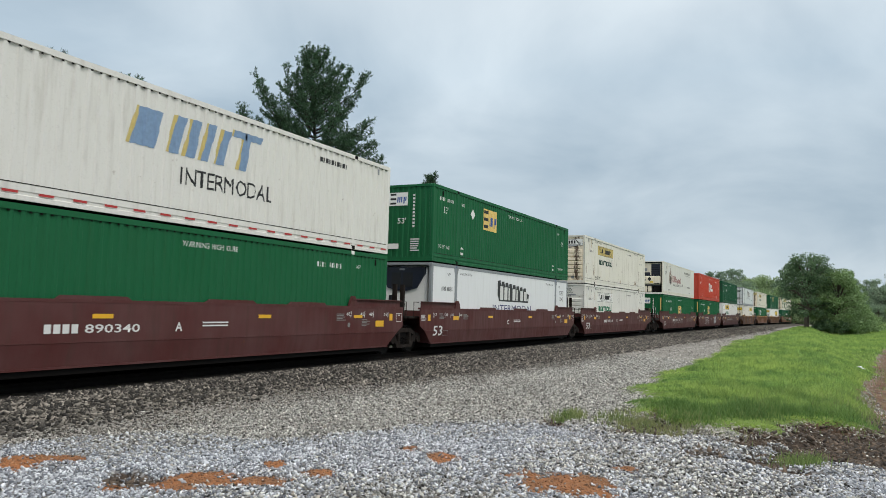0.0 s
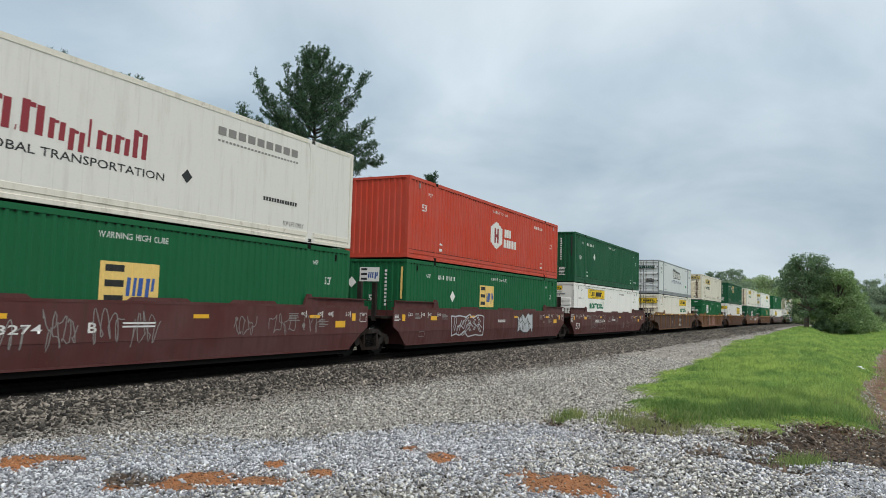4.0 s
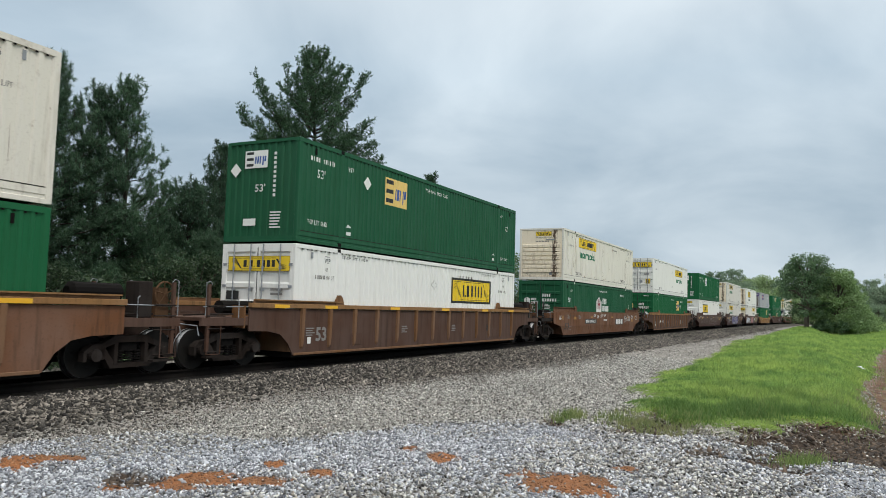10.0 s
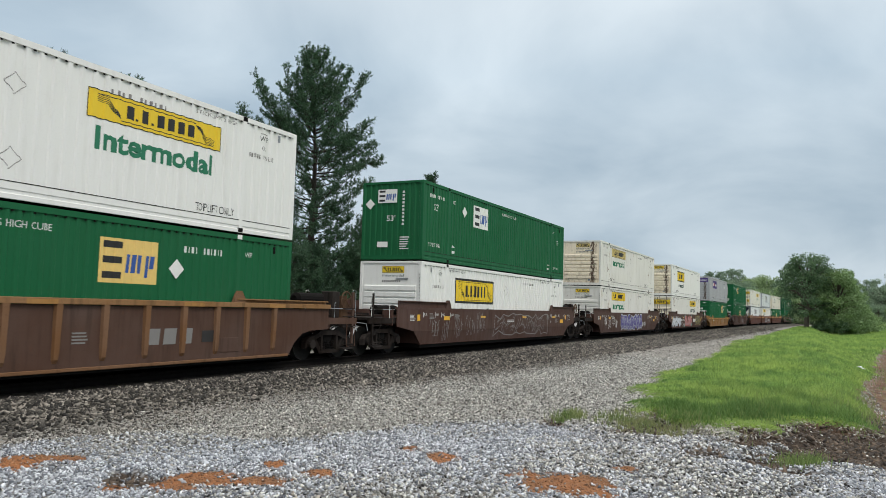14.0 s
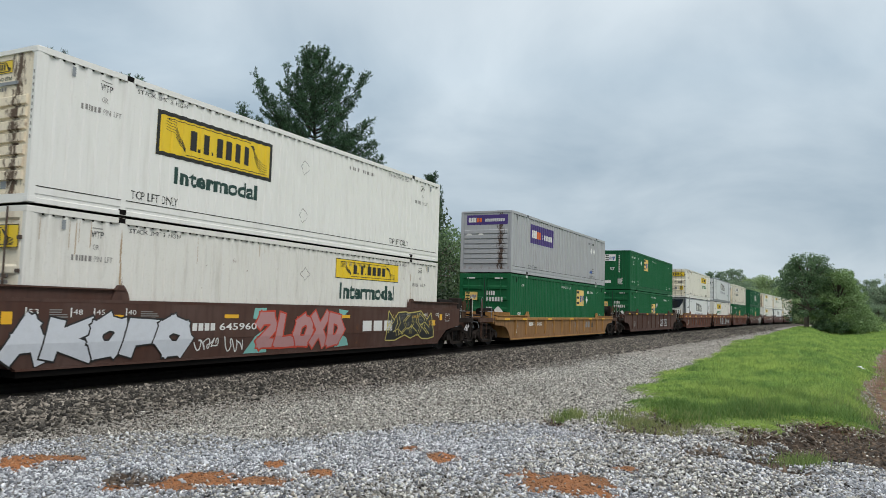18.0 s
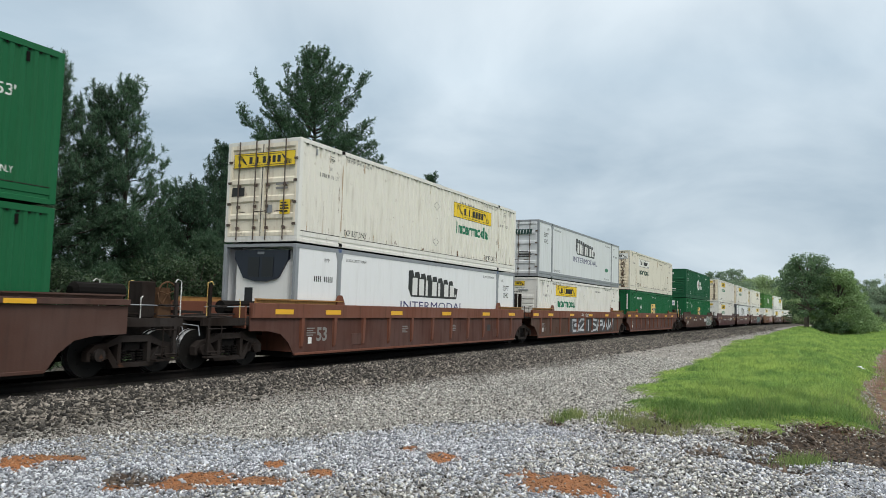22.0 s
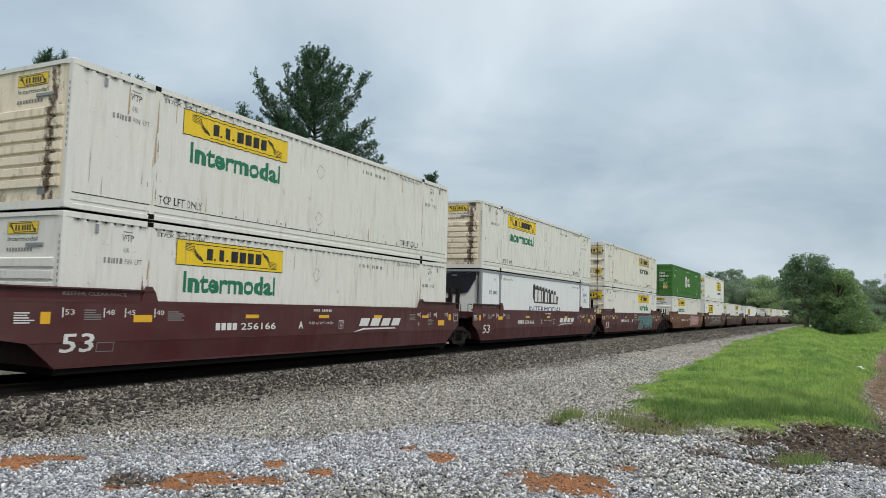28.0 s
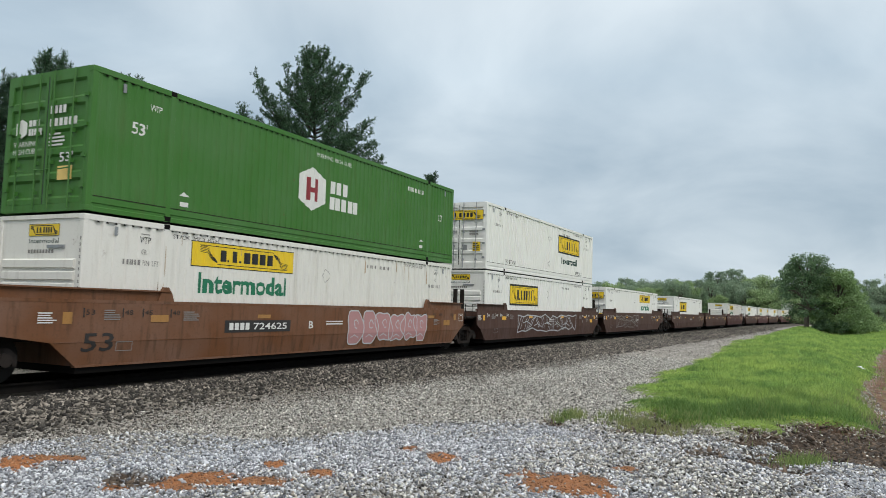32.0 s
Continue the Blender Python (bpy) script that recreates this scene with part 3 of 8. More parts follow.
# tarred sleepers, with the under-train shade put into the colour too
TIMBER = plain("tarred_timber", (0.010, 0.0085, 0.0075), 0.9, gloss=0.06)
tie_bm = one_box(-0.115, 0.115, -1.3, 1.3, -0.34, -0.175, bev=0.012)
tie_me = to_mesh(tie_bm, "sleeper", TIMBER)
for k in range(110):
    s = 2 + k * 0.53
    a = rail_point(s)
    ob = part("sleeper", tie_me, TIMBER, track)
    ob.matrix_basis = Matrix.Translation(a) @ pose(0, 0, 0, 0, 0, math.degrees(float(np.interp(s, S, HEAD))))
far_ties = bmesh.new()
for k in range(420):
    s = 60.3 + k * 0.53
    a = rail_point(s)
    h = float(np.interp(s, S, HEAD))
    m = Matrix.Translation(a) @ Matrix.Rotation(h, 4, "Z")
    n0 = len(far_ties.verts)
    box(far_ties, -0.115, 0.115, -1.3, 1.3, -0.34, -0.175)
    far_ties.verts.ensure_lookup_table()
    for v in far_ties.verts[n0:]:
        v.co = m @ v.co
tagged(part("far_sleepers", far_ties, TIMBER, track), kind="stuff")


# ---- grass ----
def see_through(nt, b, colour, amount):
    """Thin leaves let part of the light through."""
    tr = nnode(nt, "ShaderNodeBsdfTranslucent", {0: colour})
    mx = nnode(nt, "ShaderNodeMixShader", {0: amount, 1: b.outputs[0], 2: tr.outputs[0]})
    nt.links.new(mx.outputs[0], nt.nodes["Material Output"].inputs[0])


def blade_material(name, lo, hi, dry, clover=True):
    m, nt, b = shader(name)
    r = nnode(nt, "ShaderNodeNewGeometry").outputs["Random Per Island"]
    t = nnode(nt, "ShaderNodeTexCoord").outputs["Object"]
    c = nmix(nt, r, lo, hi)
    c = nmix(nt, nramp(nt, noise_of(nt, t, 0.30, 5), 0.40, 0.62, 0, 0.7), c, dry)
    c = nmix(nt, nramp(nt, noise_of(nt, t, 1.7, 7, 0.75), 0.48, 0.60, 0, 0.9), c, lo)
    if clover:
        # darker clover and dock grow at the wet end
        wet = nnode(nt, "ShaderNodeMath", {0: nnode(nt, "ShaderNodeSeparateXYZ", {0: t}).outputs[0], 1: nramp(nt, noise_of(nt, t, 0.8, 4), 0.3, 0.7, -3.0, 3.0)}, operation="ADD").outputs[0]
        c = nmix(nt, nramp(nt, wet, 15.0, 21.0, 0.75, 0.0), c, tuple(v * 0.75 for v in lo))
    nt.links.new(c, b.inputs["Base Color"])
    b.inputs["Roughness"].default_value = 0.6
    see_through(nt, b, c, 0.5)
    return m


def blades(name, label, pts, height, width, material, lean=0.45):
    n = len(pts)
    a = rng.uniform(0, 6.283, n)
    dx, dy = np.cos(a), np.sin(a)
    bend = rng.uniform(0.1, lean, n) * height
    b = rng.uniform(0, 6.283, n)
    w = width[:, None]
    side = np.stack([dx, dy, 0 * dx], -1) * w
    tip = np.stack([np.cos(b) * bend, np.sin(b) * bend, height], -1)
    midp = tip * np.array([0.35, 0.35, 0.55])
    v = np.stack([pts - side, pts + side, pts + midp + side * 0.7, pts + midp - side * 0.7, pts + tip], 1)
    o = 5 * np.arange(n)[:, None]
    f = np.concatenate([o + np.array([[0, 1, 2]]), o + np.array([[0, 2, 3]]), o + np.array([[3, 2, 4]])])
    me = from_arrays(name, v.reshape(-1, 3), f, material)
    return tagged(new(name, me), label, "grass", kind="stuff")


GRASS = blade_material("grass_blade", (0.115, 0.225, 0.060), (0.39, 0.59, 0.160), (0.52, 0.66, 0.18))
WEED = blade_material("weed_blade", (0.13, 0.21, 0.06), (0.30, 0.40, 0.13), (0.34, 0.32, 0.17), clover=False)


def inner_grass(x, y):
    """0 at the trodden edges of the grass, 1 well inside."""
    rim = smooth(-0.4, 1.9, -beside(x, y) - grass_edge(x) + 0.5 * rough2(x, y, 1.6, 6.0))
    return rim * smooth(0.95, 1.7, puddle(x, y) + 0.3 * rough2(x, y, 2.2, 1.0))


def grass_keep(x, y):
    b, g, m = zones(x, y)
    return (g > 0.45 + 0.3 * rough2(x, y, 2.3, 4.0)) & (m < rng.uniform(0.1, 0.7, len(x))) & (beside(x, y) < -4) & (inner_grass(x, y) > rng.uniform(0.0, 0.75, len(x)) ** 1.5)


gp = np.concatenate([sow(110000, 12.6, 40, -20, -8.2, grass_keep), sow(80000, 34, 130, -30, -8.0, grass_keep)])
# clumps stand above the short sward
cc = np.concatenate([sow(9000, 12.6, 42, -20, -8.2, grass_keep), sow(4500, 38, 120, -30, -8.0, grass_keep)])
cc = cc[rough2(cc[:, 0], cc[:, 1], 1.7, 9.0) + 0.5 * rough2(cc[:, 0], cc[:, 1], 0.5, 4.0) > -0.15]
per = 26
tall = np.repeat(rng.uniform(0.08, 0.26, len(cc)), per)
cp = np.repeat(cc, per, 0)
cp[:, :2] += rng.normal(0, 1, (len(cp), 2)) * (0.05 + 0.0016 * cp[:, :1])
cp[:, 2] = ground_z(cp[:, 0], cp[:, 1])
hgt = np.concatenate([rng.uniform(0.05, 0.14, len(gp)), tall * rng.uniform(0.5, 1.1, len(cp))]) * (1 + 0.35 * rough2(np.concatenate([gp, cp])[:, 0], np.concatenate([gp, cp])[:, 1], 0.9, 3.0))
gp = np.concatenate([gp, cp])
hgt = np.maximum(hgt, 0.03) * smooth(0.2, 0.9, zones(gp[:, 0], gp[:, 1])[1] + 0.25) * (1 + 0.25 * smooth(20, 60, gp[:, 0])) * (0.35 + 0.65 * inner_grass(gp[:, 0], gp[:, 1]))
blades("grass", "bright green uncut grass beside the gravel", gp, hgt, 0.0035 + 0.00026 * gp[:, 0], GRASS, 0.95)


def patch(cx, cy, rx, ry, n):
    x, y = cx + rng.normal(0, rx, n), cy + rng.normal(0, ry, n)
    return np.stack([x, y, ground_z(x, y)], -1)


wp = np.concatenate([patch(13.6, -9.85, 0.22, 0.14, 500), patch(13.9, -10.9, 0.5, 0.3, 900), patch(11.4, -13.75, 0.22, 0.16, 450), patch(18.5, -14.6, 1.6, 0.35, 700), patch(13.4, -11.8, 0.6, 0.3, 500), patch(15.6, -13.0, 1.0, 0.3, 600), patch(24.0, -14.9, 4.0, 0.3, 500), patch(40.0, -16.6, 8.0, 0.5, 900)])
blades("weeds", "small tufts of weeds on the gravel and mud", wp, rng.uniform(0.05, 0.2, len(wp)), 0.004 + 0.00016 * wp[:, 0], WEED, 0.8)


LITTER = plain("white_plastic", (0.72, 0.73, 0.74), 0.4)
bag = bmesh.new()
box(bag, -0.2, 0.2, -0.1, 0.1, 0, 0.09, bev=0.03)
box(bag, -0.05, 0.16, -0.06, 0.12, 0.07, 0.16, bev=0.03)
bag_ob = tagged(new("plastic_bag", to_mesh(bag, "plastic_bag", LITTER)), "crumpled white plastic bag lying on brown soil", "litter")
bag_ob.matrix_basis = Matrix.LocRotScale((37.0, -15.85, float(ground_z(np.array([37.0]), np.array([-15.85]))[0]) - 0.01), Euler((0.1, 0.06, 0.5)), (1, 1, 1))
CLOD = stone_material("red_clay_clod", (0.12, 0.055, 0.025), (0.42, 0.20, 0.09), (0.26, 0.11, 0.045))
clod = sow(30000, 4.5, 11, -12.6, -5.0, lambda x, y: clay_at(x, y) > rng.uniform(0.3, 1.0, len(x)))
scatter_stones("clay_clods", "crumbs of red clay between the stones", clod, rng.uniform(0.005, 0.020, len(clod)), CLOD, rng, "soil")
SOD = stone_material("wet_soil_clod", (0.022, 0.016, 0.012), (0.17, 0.12, 0.08), (0.055, 0.040, 0.030))
sod = sow(30000, 5.0, 19, -15.6, -6.8, lambda x, y: zones(x, y)[2] > 0.45)
scatter_stones("soil_clods", "dark wet soil clods in the churned mud", sod, rng.uniform(0.012, 0.05, len(sod)), SOD, rng, "soil")


# ---- trees ----
BARK = plain("pine_bark", (0.045, 0.036, 0.030), 0.9)
BARK2 = plain("grey_bark", (0.11, 0.09, 0.075), 0.9)


def leaf_material(name, lo, hi):
    m, nt, b = shader(name)
    r = nnode(nt, "ShaderNodeNewGeometry").outputs["Random Per Island"]
    o = nnode(nt, "ShaderNodeObjectInfo").outputs["Random"]
    k = nnode(nt, "ShaderNodeMath", {0: r, 1: nramp(nt, o, 0, 1, -0.25, 0.25)}, operation="ADD").outputs[0]
    c = nmix(nt, k, lo, hi)
    nt.links.new(c, b.inputs["Base Color"])
    b.inputs["Roughness"].default_value = 0.55
    see_through(nt, b, c, 0.4)
    return m


NEEDLE = leaf_material("pine_needles", (0.018, 0.050, 0.029), (0.100, 0.195, 0.104))
LEAF = leaf_material("green_leaves", (0.070, 0.128, 0.062), (0.18, 0.285, 0.13))
LEAF_DK = leaf_material("dark_green_leaves", (0.065, 0.125, 0.065), (0.18, 0.285, 0.145))
LEAF_LT = leaf_material("fresh_green_leaves", (0.12, 0.20, 0.08), (0.29, 0.42, 0.18))


def tufts(centres, axes, length, width, per, rg):
    """Needle tufts: thin triangles round each twig point, swept along its axis."""
    n = len(centres)
    c = np.repeat(centres, per, 0)
    ax = np.repeat(axes, per, 0)
    d = rg.normal(0, 1, (n * per, 3))
    d /= np.linalg.norm(d, axis=1)[:, None]
    d = d * 0.85 + ax * 0.75
    d /= np.linalg.norm(d, axis=1)[:, None]
    ln = length * rg.uniform(0.6, 1.2, (n * per, 1))
    s = np.cross(d, rg.normal(0, 1, (n * per, 3)))
    s /= np.linalg.norm(s, axis=1)[:, None] + 1e-9
    base = c + rg.normal(0, length * 0.18, (n * per, 3))
    v = np.stack([base - s * width, base + s * width, base + d * ln], 1).reshape(-1, 3)
    return v, np.arange(len(v)).reshape(-1, 3)


def pine_meshes(h, spread, seed, start=0.12, crown=0.45, step=0.03, limbs=(4, 7), per=12, leaf=0.17, wide=0.012, fill=1.05, ragged=0.45, leaders=(), candles=0.5):
    """A white pine: whorls of limbs that fork into sprays of short needle tufts, with bare candles standing up at the tips."""
    rg = np.random.default_rng(seed)
    wood = bmesh.new()
    bend = [Vector((rg.normal(0, 0.008) * h * k / 6, rg.normal(0, 0.008) * h * k / 6, h * k / 6)) for k in range(7)]
    tube(wood, bend, [0.016 * h * (1 - 0.94 * k / 6) for k in range(7)], 8)
    cen, axs = [], []

    def core(z):
        k = min(int(z / h * 6), 5)
        return bend[k].lerp(bend[k + 1], z / h * 6 - k)

    def candle(p, tall):
        """An upright new shoot with a few short needles."""
        if rg.uniform() < candles:
            tube(wood, [p, p + Vector((rg.normal(0, 0.03), rg.normal(0, 0.03), tall))], [0.014, 0.006], 3)
            for e in (0.1, 0.35, 0.6):
                cen.append(tuple(p + Vector((0, 0, tall * e))))
                axs.append((0, 0, 1))

    def spray(p, d, ln):
        """A side branch: tufts sit on its outer part and on its twigs."""
        tube(wood, [p, p + d * ln], [0.008, 0.004], 3)
        for e in np.arange(0.30, 1.01, 0.15 / max(ln, 0.15)):
            q = p + d * ln * e + Vector((0, 0, 0.10 * ln * e * e))
            cen.append(tuple(q))
            axs.append(tuple((d + Vector((0, 0, 0.5))).normalized()))
            if rg.uniform() < 0.75:
                az = rg.uniform(0, 2 * math.pi)
                o = Vector((math.cos(az), math.sin(az), rg.uniform(0.0, 0.9))) * rg.uniform(0.08, 0.20)
                cen.append(tuple(q + o))
                axs.append(tuple((o.normalized() + Vector((0, 0, 0.4))).normalized()))
        candle(p + d * ln + Vector((0, 0, 0.10 * ln)), rg.uniform(0.15, 0.38))

    def limb(curve, ln, r, first, rich=1.0):
        tube(wood, [curve(q) for q in (0, 0.25, 0.5, 0.75, 1.0)], [r, r * 0.7, r * 0.45, r * 0.25, 0.005], 4)
        for i in range(int((2 + ln * 4.6) * fill * rich)):
            q = first + (1 - first) * rg.uniform(0, 1) ** 0.85
            dd = (curve(min(q + 0.04, 1.04)) - curve(q)).normalized()
            side = dd.cross(Vector((rg.normal(), rg.normal(), rg.normal()))).normalized()
            spray(curve(q), (dd * 0.8 + side * rg.uniform(0.35, 1.1) + Vector((0, 0, rg.uniform(0.0, 0.4)))).normalized(), rg.uniform(0.18, 0.42) * min(1.0, 0.40 + 0.55 * ln) + 0.30 * ln * (1 - q) * rg.uniform(0.4, 1.0))
        dd = (curve(1.0) - curve(0.93)).normalized()
        spray(curve(0.97), dd, 0.30)

    # long limbs that turn upwards
    for z0, out, z1, az in leaders:
        side = Vector((math.cos(az), math.sin(az), 0))
        a, b = core(z0), side * out + Vector((0, 0, z1))
        mid = a.lerp(b, 0.5) + side * out * 0.24 - Vector((0, 0, 0.16 * (z1 - z0)))
        limb(lambda q, a=a, b=b, mid=mid: a * (1 - q) ** 2 + mid * 2 * q * (1 - q) + b * q * q, (b - a).length, 0.055, 0.22, 1.6)
    z = start * h
    while z < h * 0.975:
        f = z / h
        reach = spread * min(1.0, ((1 - f) / crown) ** 0.85)
        turn = rg.uniform(0, 2 * math.pi)
        n = int(rg.integers(*limbs))
        for j in range(n):
            az = turn + (j + rg.uniform(-0.3, 0.3)) * 2 * math.pi / n
            ln = reach * rg.uniform(1 - ragged, 1.0 + ragged * 0.3) + 0.2
            d = Vector((math.cos(az), math.sin(az), 0.02 + 1.05 * f ** 2.5 + rg.normal(0, 0.10))).normalized()
            limb(lambda q, c=core(z), d=d, ln=ln: c + d * ln * q + Vector((0, 0, (0.36 * q * q - 0.10 * q) * ln)), ln, 0.018 * ln ** 0.6 + 0.006, 0.30)
        z += h * step * rg.uniform(0.75, 1.3)
    top = bend[6]
    for e in (0.35, 0.6, 0.9):
        candle(top - Vector((0, 0, e - 0.3)), 0.45)
    v, f = tufts(np.array(cen), np.array(axs), leaf, wide, per, rg)
    return to_mesh(wood, "trunk", BARK), from_arrays("crown", v, f, NEEDLE)


def leafy_meshes(h, spread, seed, mat, clumps=90, per=60, leaf=0.17, low=0.1, squash=0.8):
    """A broadleaf tree: forking limbs that carry ragged clumps of small leaves."""
    rg = np.random.default_rng(seed)
    wood = bmesh.new()
    top = Vector((rg.normal(0, 0.05) * h, rg.normal(0, 0.05) * h, h * 0.72))
    tube(wood, [Vector((0, 0, -0.3)), Vector((0, 0, h * 0.2)), top * 0.55 + Vector((0, 0, h * 0.04)), top], [0.035 * h, 0.027 * h, 0.018 * h, 0.006 * h], 8)
    cen, big = [], []
    for k in range(clumps):
        a = rg.uniform(0, 2 * math.pi)
        f = low + (0.95 - low) * rg.uniform(0, 1) ** 0.8
        rad = spread * math.sqrt(max(0.05, 1 - ((f - low - 0.40 * (1 - low)) / (0.66 * (1 - low))) ** 2)) * rg.uniform(0.25, 1.0) ** 0.6
        c = Vector((math.cos(a) * rad, math.sin(a) * rad, f * h))
        root = Vector((0, 0, max(0.12 * h, c.z * 0.55))).lerp(top, 0.25)
        if k % 2 == 0:
            tube(wood, [root, root.lerp(c, 0.55) + Vector((0, 0, 0.04 * h)), c], [0.011 * h, 0.007 * h, 0.002 * h], 4)
        cen.append(tuple(c))
        big.append(rg.uniform(0.6, 1.25))
    c, size = np.repeat(np.array(cen), per, 0), np.repeat(big, per)[:, None]
    rr = spread * 0.30
    p = rg.normal(0, 1, c.shape)
    p = c + p / np.linalg.norm(p, axis=1)[:, None] * np.array([rr, rr, rr * squash]) * size * rg.uniform(0.15, 1.0, (len(c), 1)) ** 0.45
    d = rg.normal(0, 1, p.shape)
    d /= np.linalg.norm(d, axis=1)[:, None]
    s = np.cross(d, rg.normal(0, 1, p.shape))
    s /= np.linalg.norm(s, axis=1)[:, None] + 1e-9
    ln = leaf * rg.uniform(0.6, 1.3, (len(p), 1))
    v = np.stack([p - d * ln * 0.5, p + s * ln * 0.32, p + d * ln * 0.5, p - s * ln * 0.32], 1).reshape(-1, 3)
    return to_mesh(wood, "trunk", BARK2), from_arrays("crown", v, np.arange(len(v)).reshape(-1, 4), mat)


def tree(name, label, cat, meshes, x, y, turn=0.0, size=1.0, group="", z=None):
    ob = empty(name, label, cat, group)
    part("trunk", meshes[0], None, ob)
    part("crown", meshes[1], None, ob)
    zz = float(ground_z(np.array([x]), np.array([y]))[0]) if z is None else z
    ob.matrix_basis = Matrix.LocRotScale((x, y, zz - 0.05), Euler((0, 0, turn)), (size, size, size))
    return ob


def on_ray(bearing, y):
    """Where the line of sight with that bearing (degrees from +y) meets the given y."""
    return (y + 13.81) * math.tan(radians(bearing))


RIGHT, LEFT = math.atan2(-0.81, 0.585), math.atan2(0.81, -0.585)
P1 = pine_meshes(17.5, 3.2, 17, start=0.12, crown=0.34, step=0.022, limbs=(4, 7), per=13, leaf=0.155, wide=0.0135, fill=1.12, ragged=0.6, candles=0.15,
                 leaders=((11.2, 3.6, 15.9, LEFT), (10.6, 3.3, 15.2, LEFT + 0.25), (10.4, 4.5, 13.9, LEFT + 0.1), (12.6, 1.95, 16.6, LEFT), (13.2, 1.35, 16.2, LEFT - 0.4), (14.2, 0.8, 17.2, LEFT),
                          (14.0, 1.4, 16.9, RIGHT + 0.3), (13.8, 1.9, 16.7, RIGHT - 0.2), (13.7, 2.8, 16.4, RIGHT), (12.6, 1.9, 14.6, RIGHT), (11.4, 3.2, 13.6, RIGHT), (10.8, 3.5, 12.3, RIGHT + 0.1), (10.2, 3.9, 11.3, RIGHT - 0.1),
                          (9.6, 3.7, 12.6, LEFT - 0.3), (12.0, 1.8, 15.6, RIGHT + 1.6), (12.2, 1.8, 15.4, LEFT + 1.5)))
P2 = pine_meshes(10.5, 3.5, 12, fill=1.15, ragged=0.55, start=0.10, crown=0.95, step=0.034)
P3 = pine_meshes(9.9, 2.0, 13, start=0.05, crown=0.88, step=0.038)
P5 = pine_meshes(11.2, 2.7, 15, fill=1.15, ragged=0.6, start=0.12, crown=0.95, step=0.036)
P4 = pine_meshes(6.6, 2.2, 14, start=0.03, crown=0.62, step=0.036)
tree("pine_tree", "tall dark green white pine behind the track", "pine tree", P1, on_ray(54.0, 12.0), 12.0, 0.0, 0.98)
# bearing, depth, shape, size and turn of each young pine
PINES = ((27.0, 9.0, P3, 1.0, 0.5), (30.6, 9.6, P3, 0.98, 5.2), (33.2, 10.4, P2, 0.90, 2.1), (35.9, 10.0, P2, 1.0, 0.3), (38.9, 9.6, P5, 0.90, 1.2), (40.6, 9.2, P5, 0.94, 4.0), (42.4, 9.4, P4, 0.78, 0.8), (43.6, 10.2, P4, 0.82, 3.1), (45.2, 10.0, P4, 1.08, 2.7), (47.2, 10.0, P3, 0.94, 3.9), (48.8, 10.6, P4, 1.26, 1.9), (51.0, 9.8, P4, 1.0, 1.9),
         (34.6, 8.0, P4, 0.56, 5.0), (37.3, 8.0, P4, 0.50, 1.5), (39.8, 7.8, P4, 0.50, 3.3), (42.8, 8.0, P4, 0.56, 4.6), (46.3, 8.0, P4, 0.74, 4.4), (50.0, 8.2, P4, 0.72, 0.9), (32.0, 8.2, P4, 0.75, 2.6), (54.2, 8.8, P4, 0.80, 0.6), (57.5, 9.5, P4, 0.88, 5.5))
for b, y, me, k, turn in PINES:
    tree("pine_tree", "dense dark green young pine behind the track", "pine tree", me, on_ray(b, y), y, turn, k, "pines behind the track")
tree("pine_tree", "distant dark pine top behind the train", "pine tree", P3, on_ray(62.9, 18.0), 18.0, 1.0, 1.45, "pines behind the track")

# Distance haze over the far woods is put into these paler leaf colours.
LEAF_FAR = leaf_material("haze_paled_leaves", (0.125, 0.195, 0.13), (0.30, 0.40, 0.27))
LEAF_FAR_LT = leaf_material("haze_paled_yellow_green_leaves", (0.16, 0.25, 0.11), (0.36, 0.48, 0.24))
D1 = leafy_meshes(9.0, 3.6, 21, LEAF, 80, 125, 0.22)
D2 = leafy_meshes(11.0, 3.3, 22, LEAF_DK, 110, 150, 0.235, low=0.20)
D3 = leafy_meshes(8.0, 3.0, 23, LEAF_LT, 95, 120, 0.24, low=0.05)
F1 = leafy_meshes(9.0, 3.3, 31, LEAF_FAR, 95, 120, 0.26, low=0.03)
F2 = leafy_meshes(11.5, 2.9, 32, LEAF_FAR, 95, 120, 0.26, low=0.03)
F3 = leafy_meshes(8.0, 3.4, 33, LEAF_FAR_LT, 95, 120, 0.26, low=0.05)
# Undergrowth leaves: the shade below the canopy is mixed into the green.
LEAF_SHADE = leaf_material("deep_green_shaded_leaves", (0.018, 0.040, 0.020), (0.075, 0.125, 0.058))
B2 = leafy_meshes(3.2, 2.6, 25, LEAF_LT, 45, 85, 0.215, low=0.02, squash=0.6)
B3 = leafy_meshes(3.2, 2.6, 27, LEAF_DK, 45, 85, 0.215, low=0.02, squash=0.6)
D4 = leafy_meshes(9.0, 3.6, 26, LEAF_SHADE, 110, 90, 0.22)
B1 = leafy_meshes(3.2, 2.6, 24, LEAF_SHADE, 70, 55, 0.215, low=0.02, squash=0.6)
tree("broadleaf_tree", "green broadleaf tree with pale gaps behind the track", "tree", D1, on_ray(65.6, 13.0), 13.0, 0.0, 1.05, "trees behind the track")
tree("broadleaf_tree", "green broadleaf tree with pale gaps behind the track", "tree", D1, on_ray(68.2, 14.5), 14.5, 2.0, 0.95, "trees behind the track")
tree("pine_tree", "dense dark green young pine behind the track", "pine tree", P4, on_ray(58.9, 11.5), 11.5, 2.4, 1.22, "pines behind the track")
tree("broadleaf_tree", "deep green broadleaf tree behind the track", "tree", D4, on_ray(60.8, 12.5), 12.5, 1.0, 1.12, "trees behind the track")
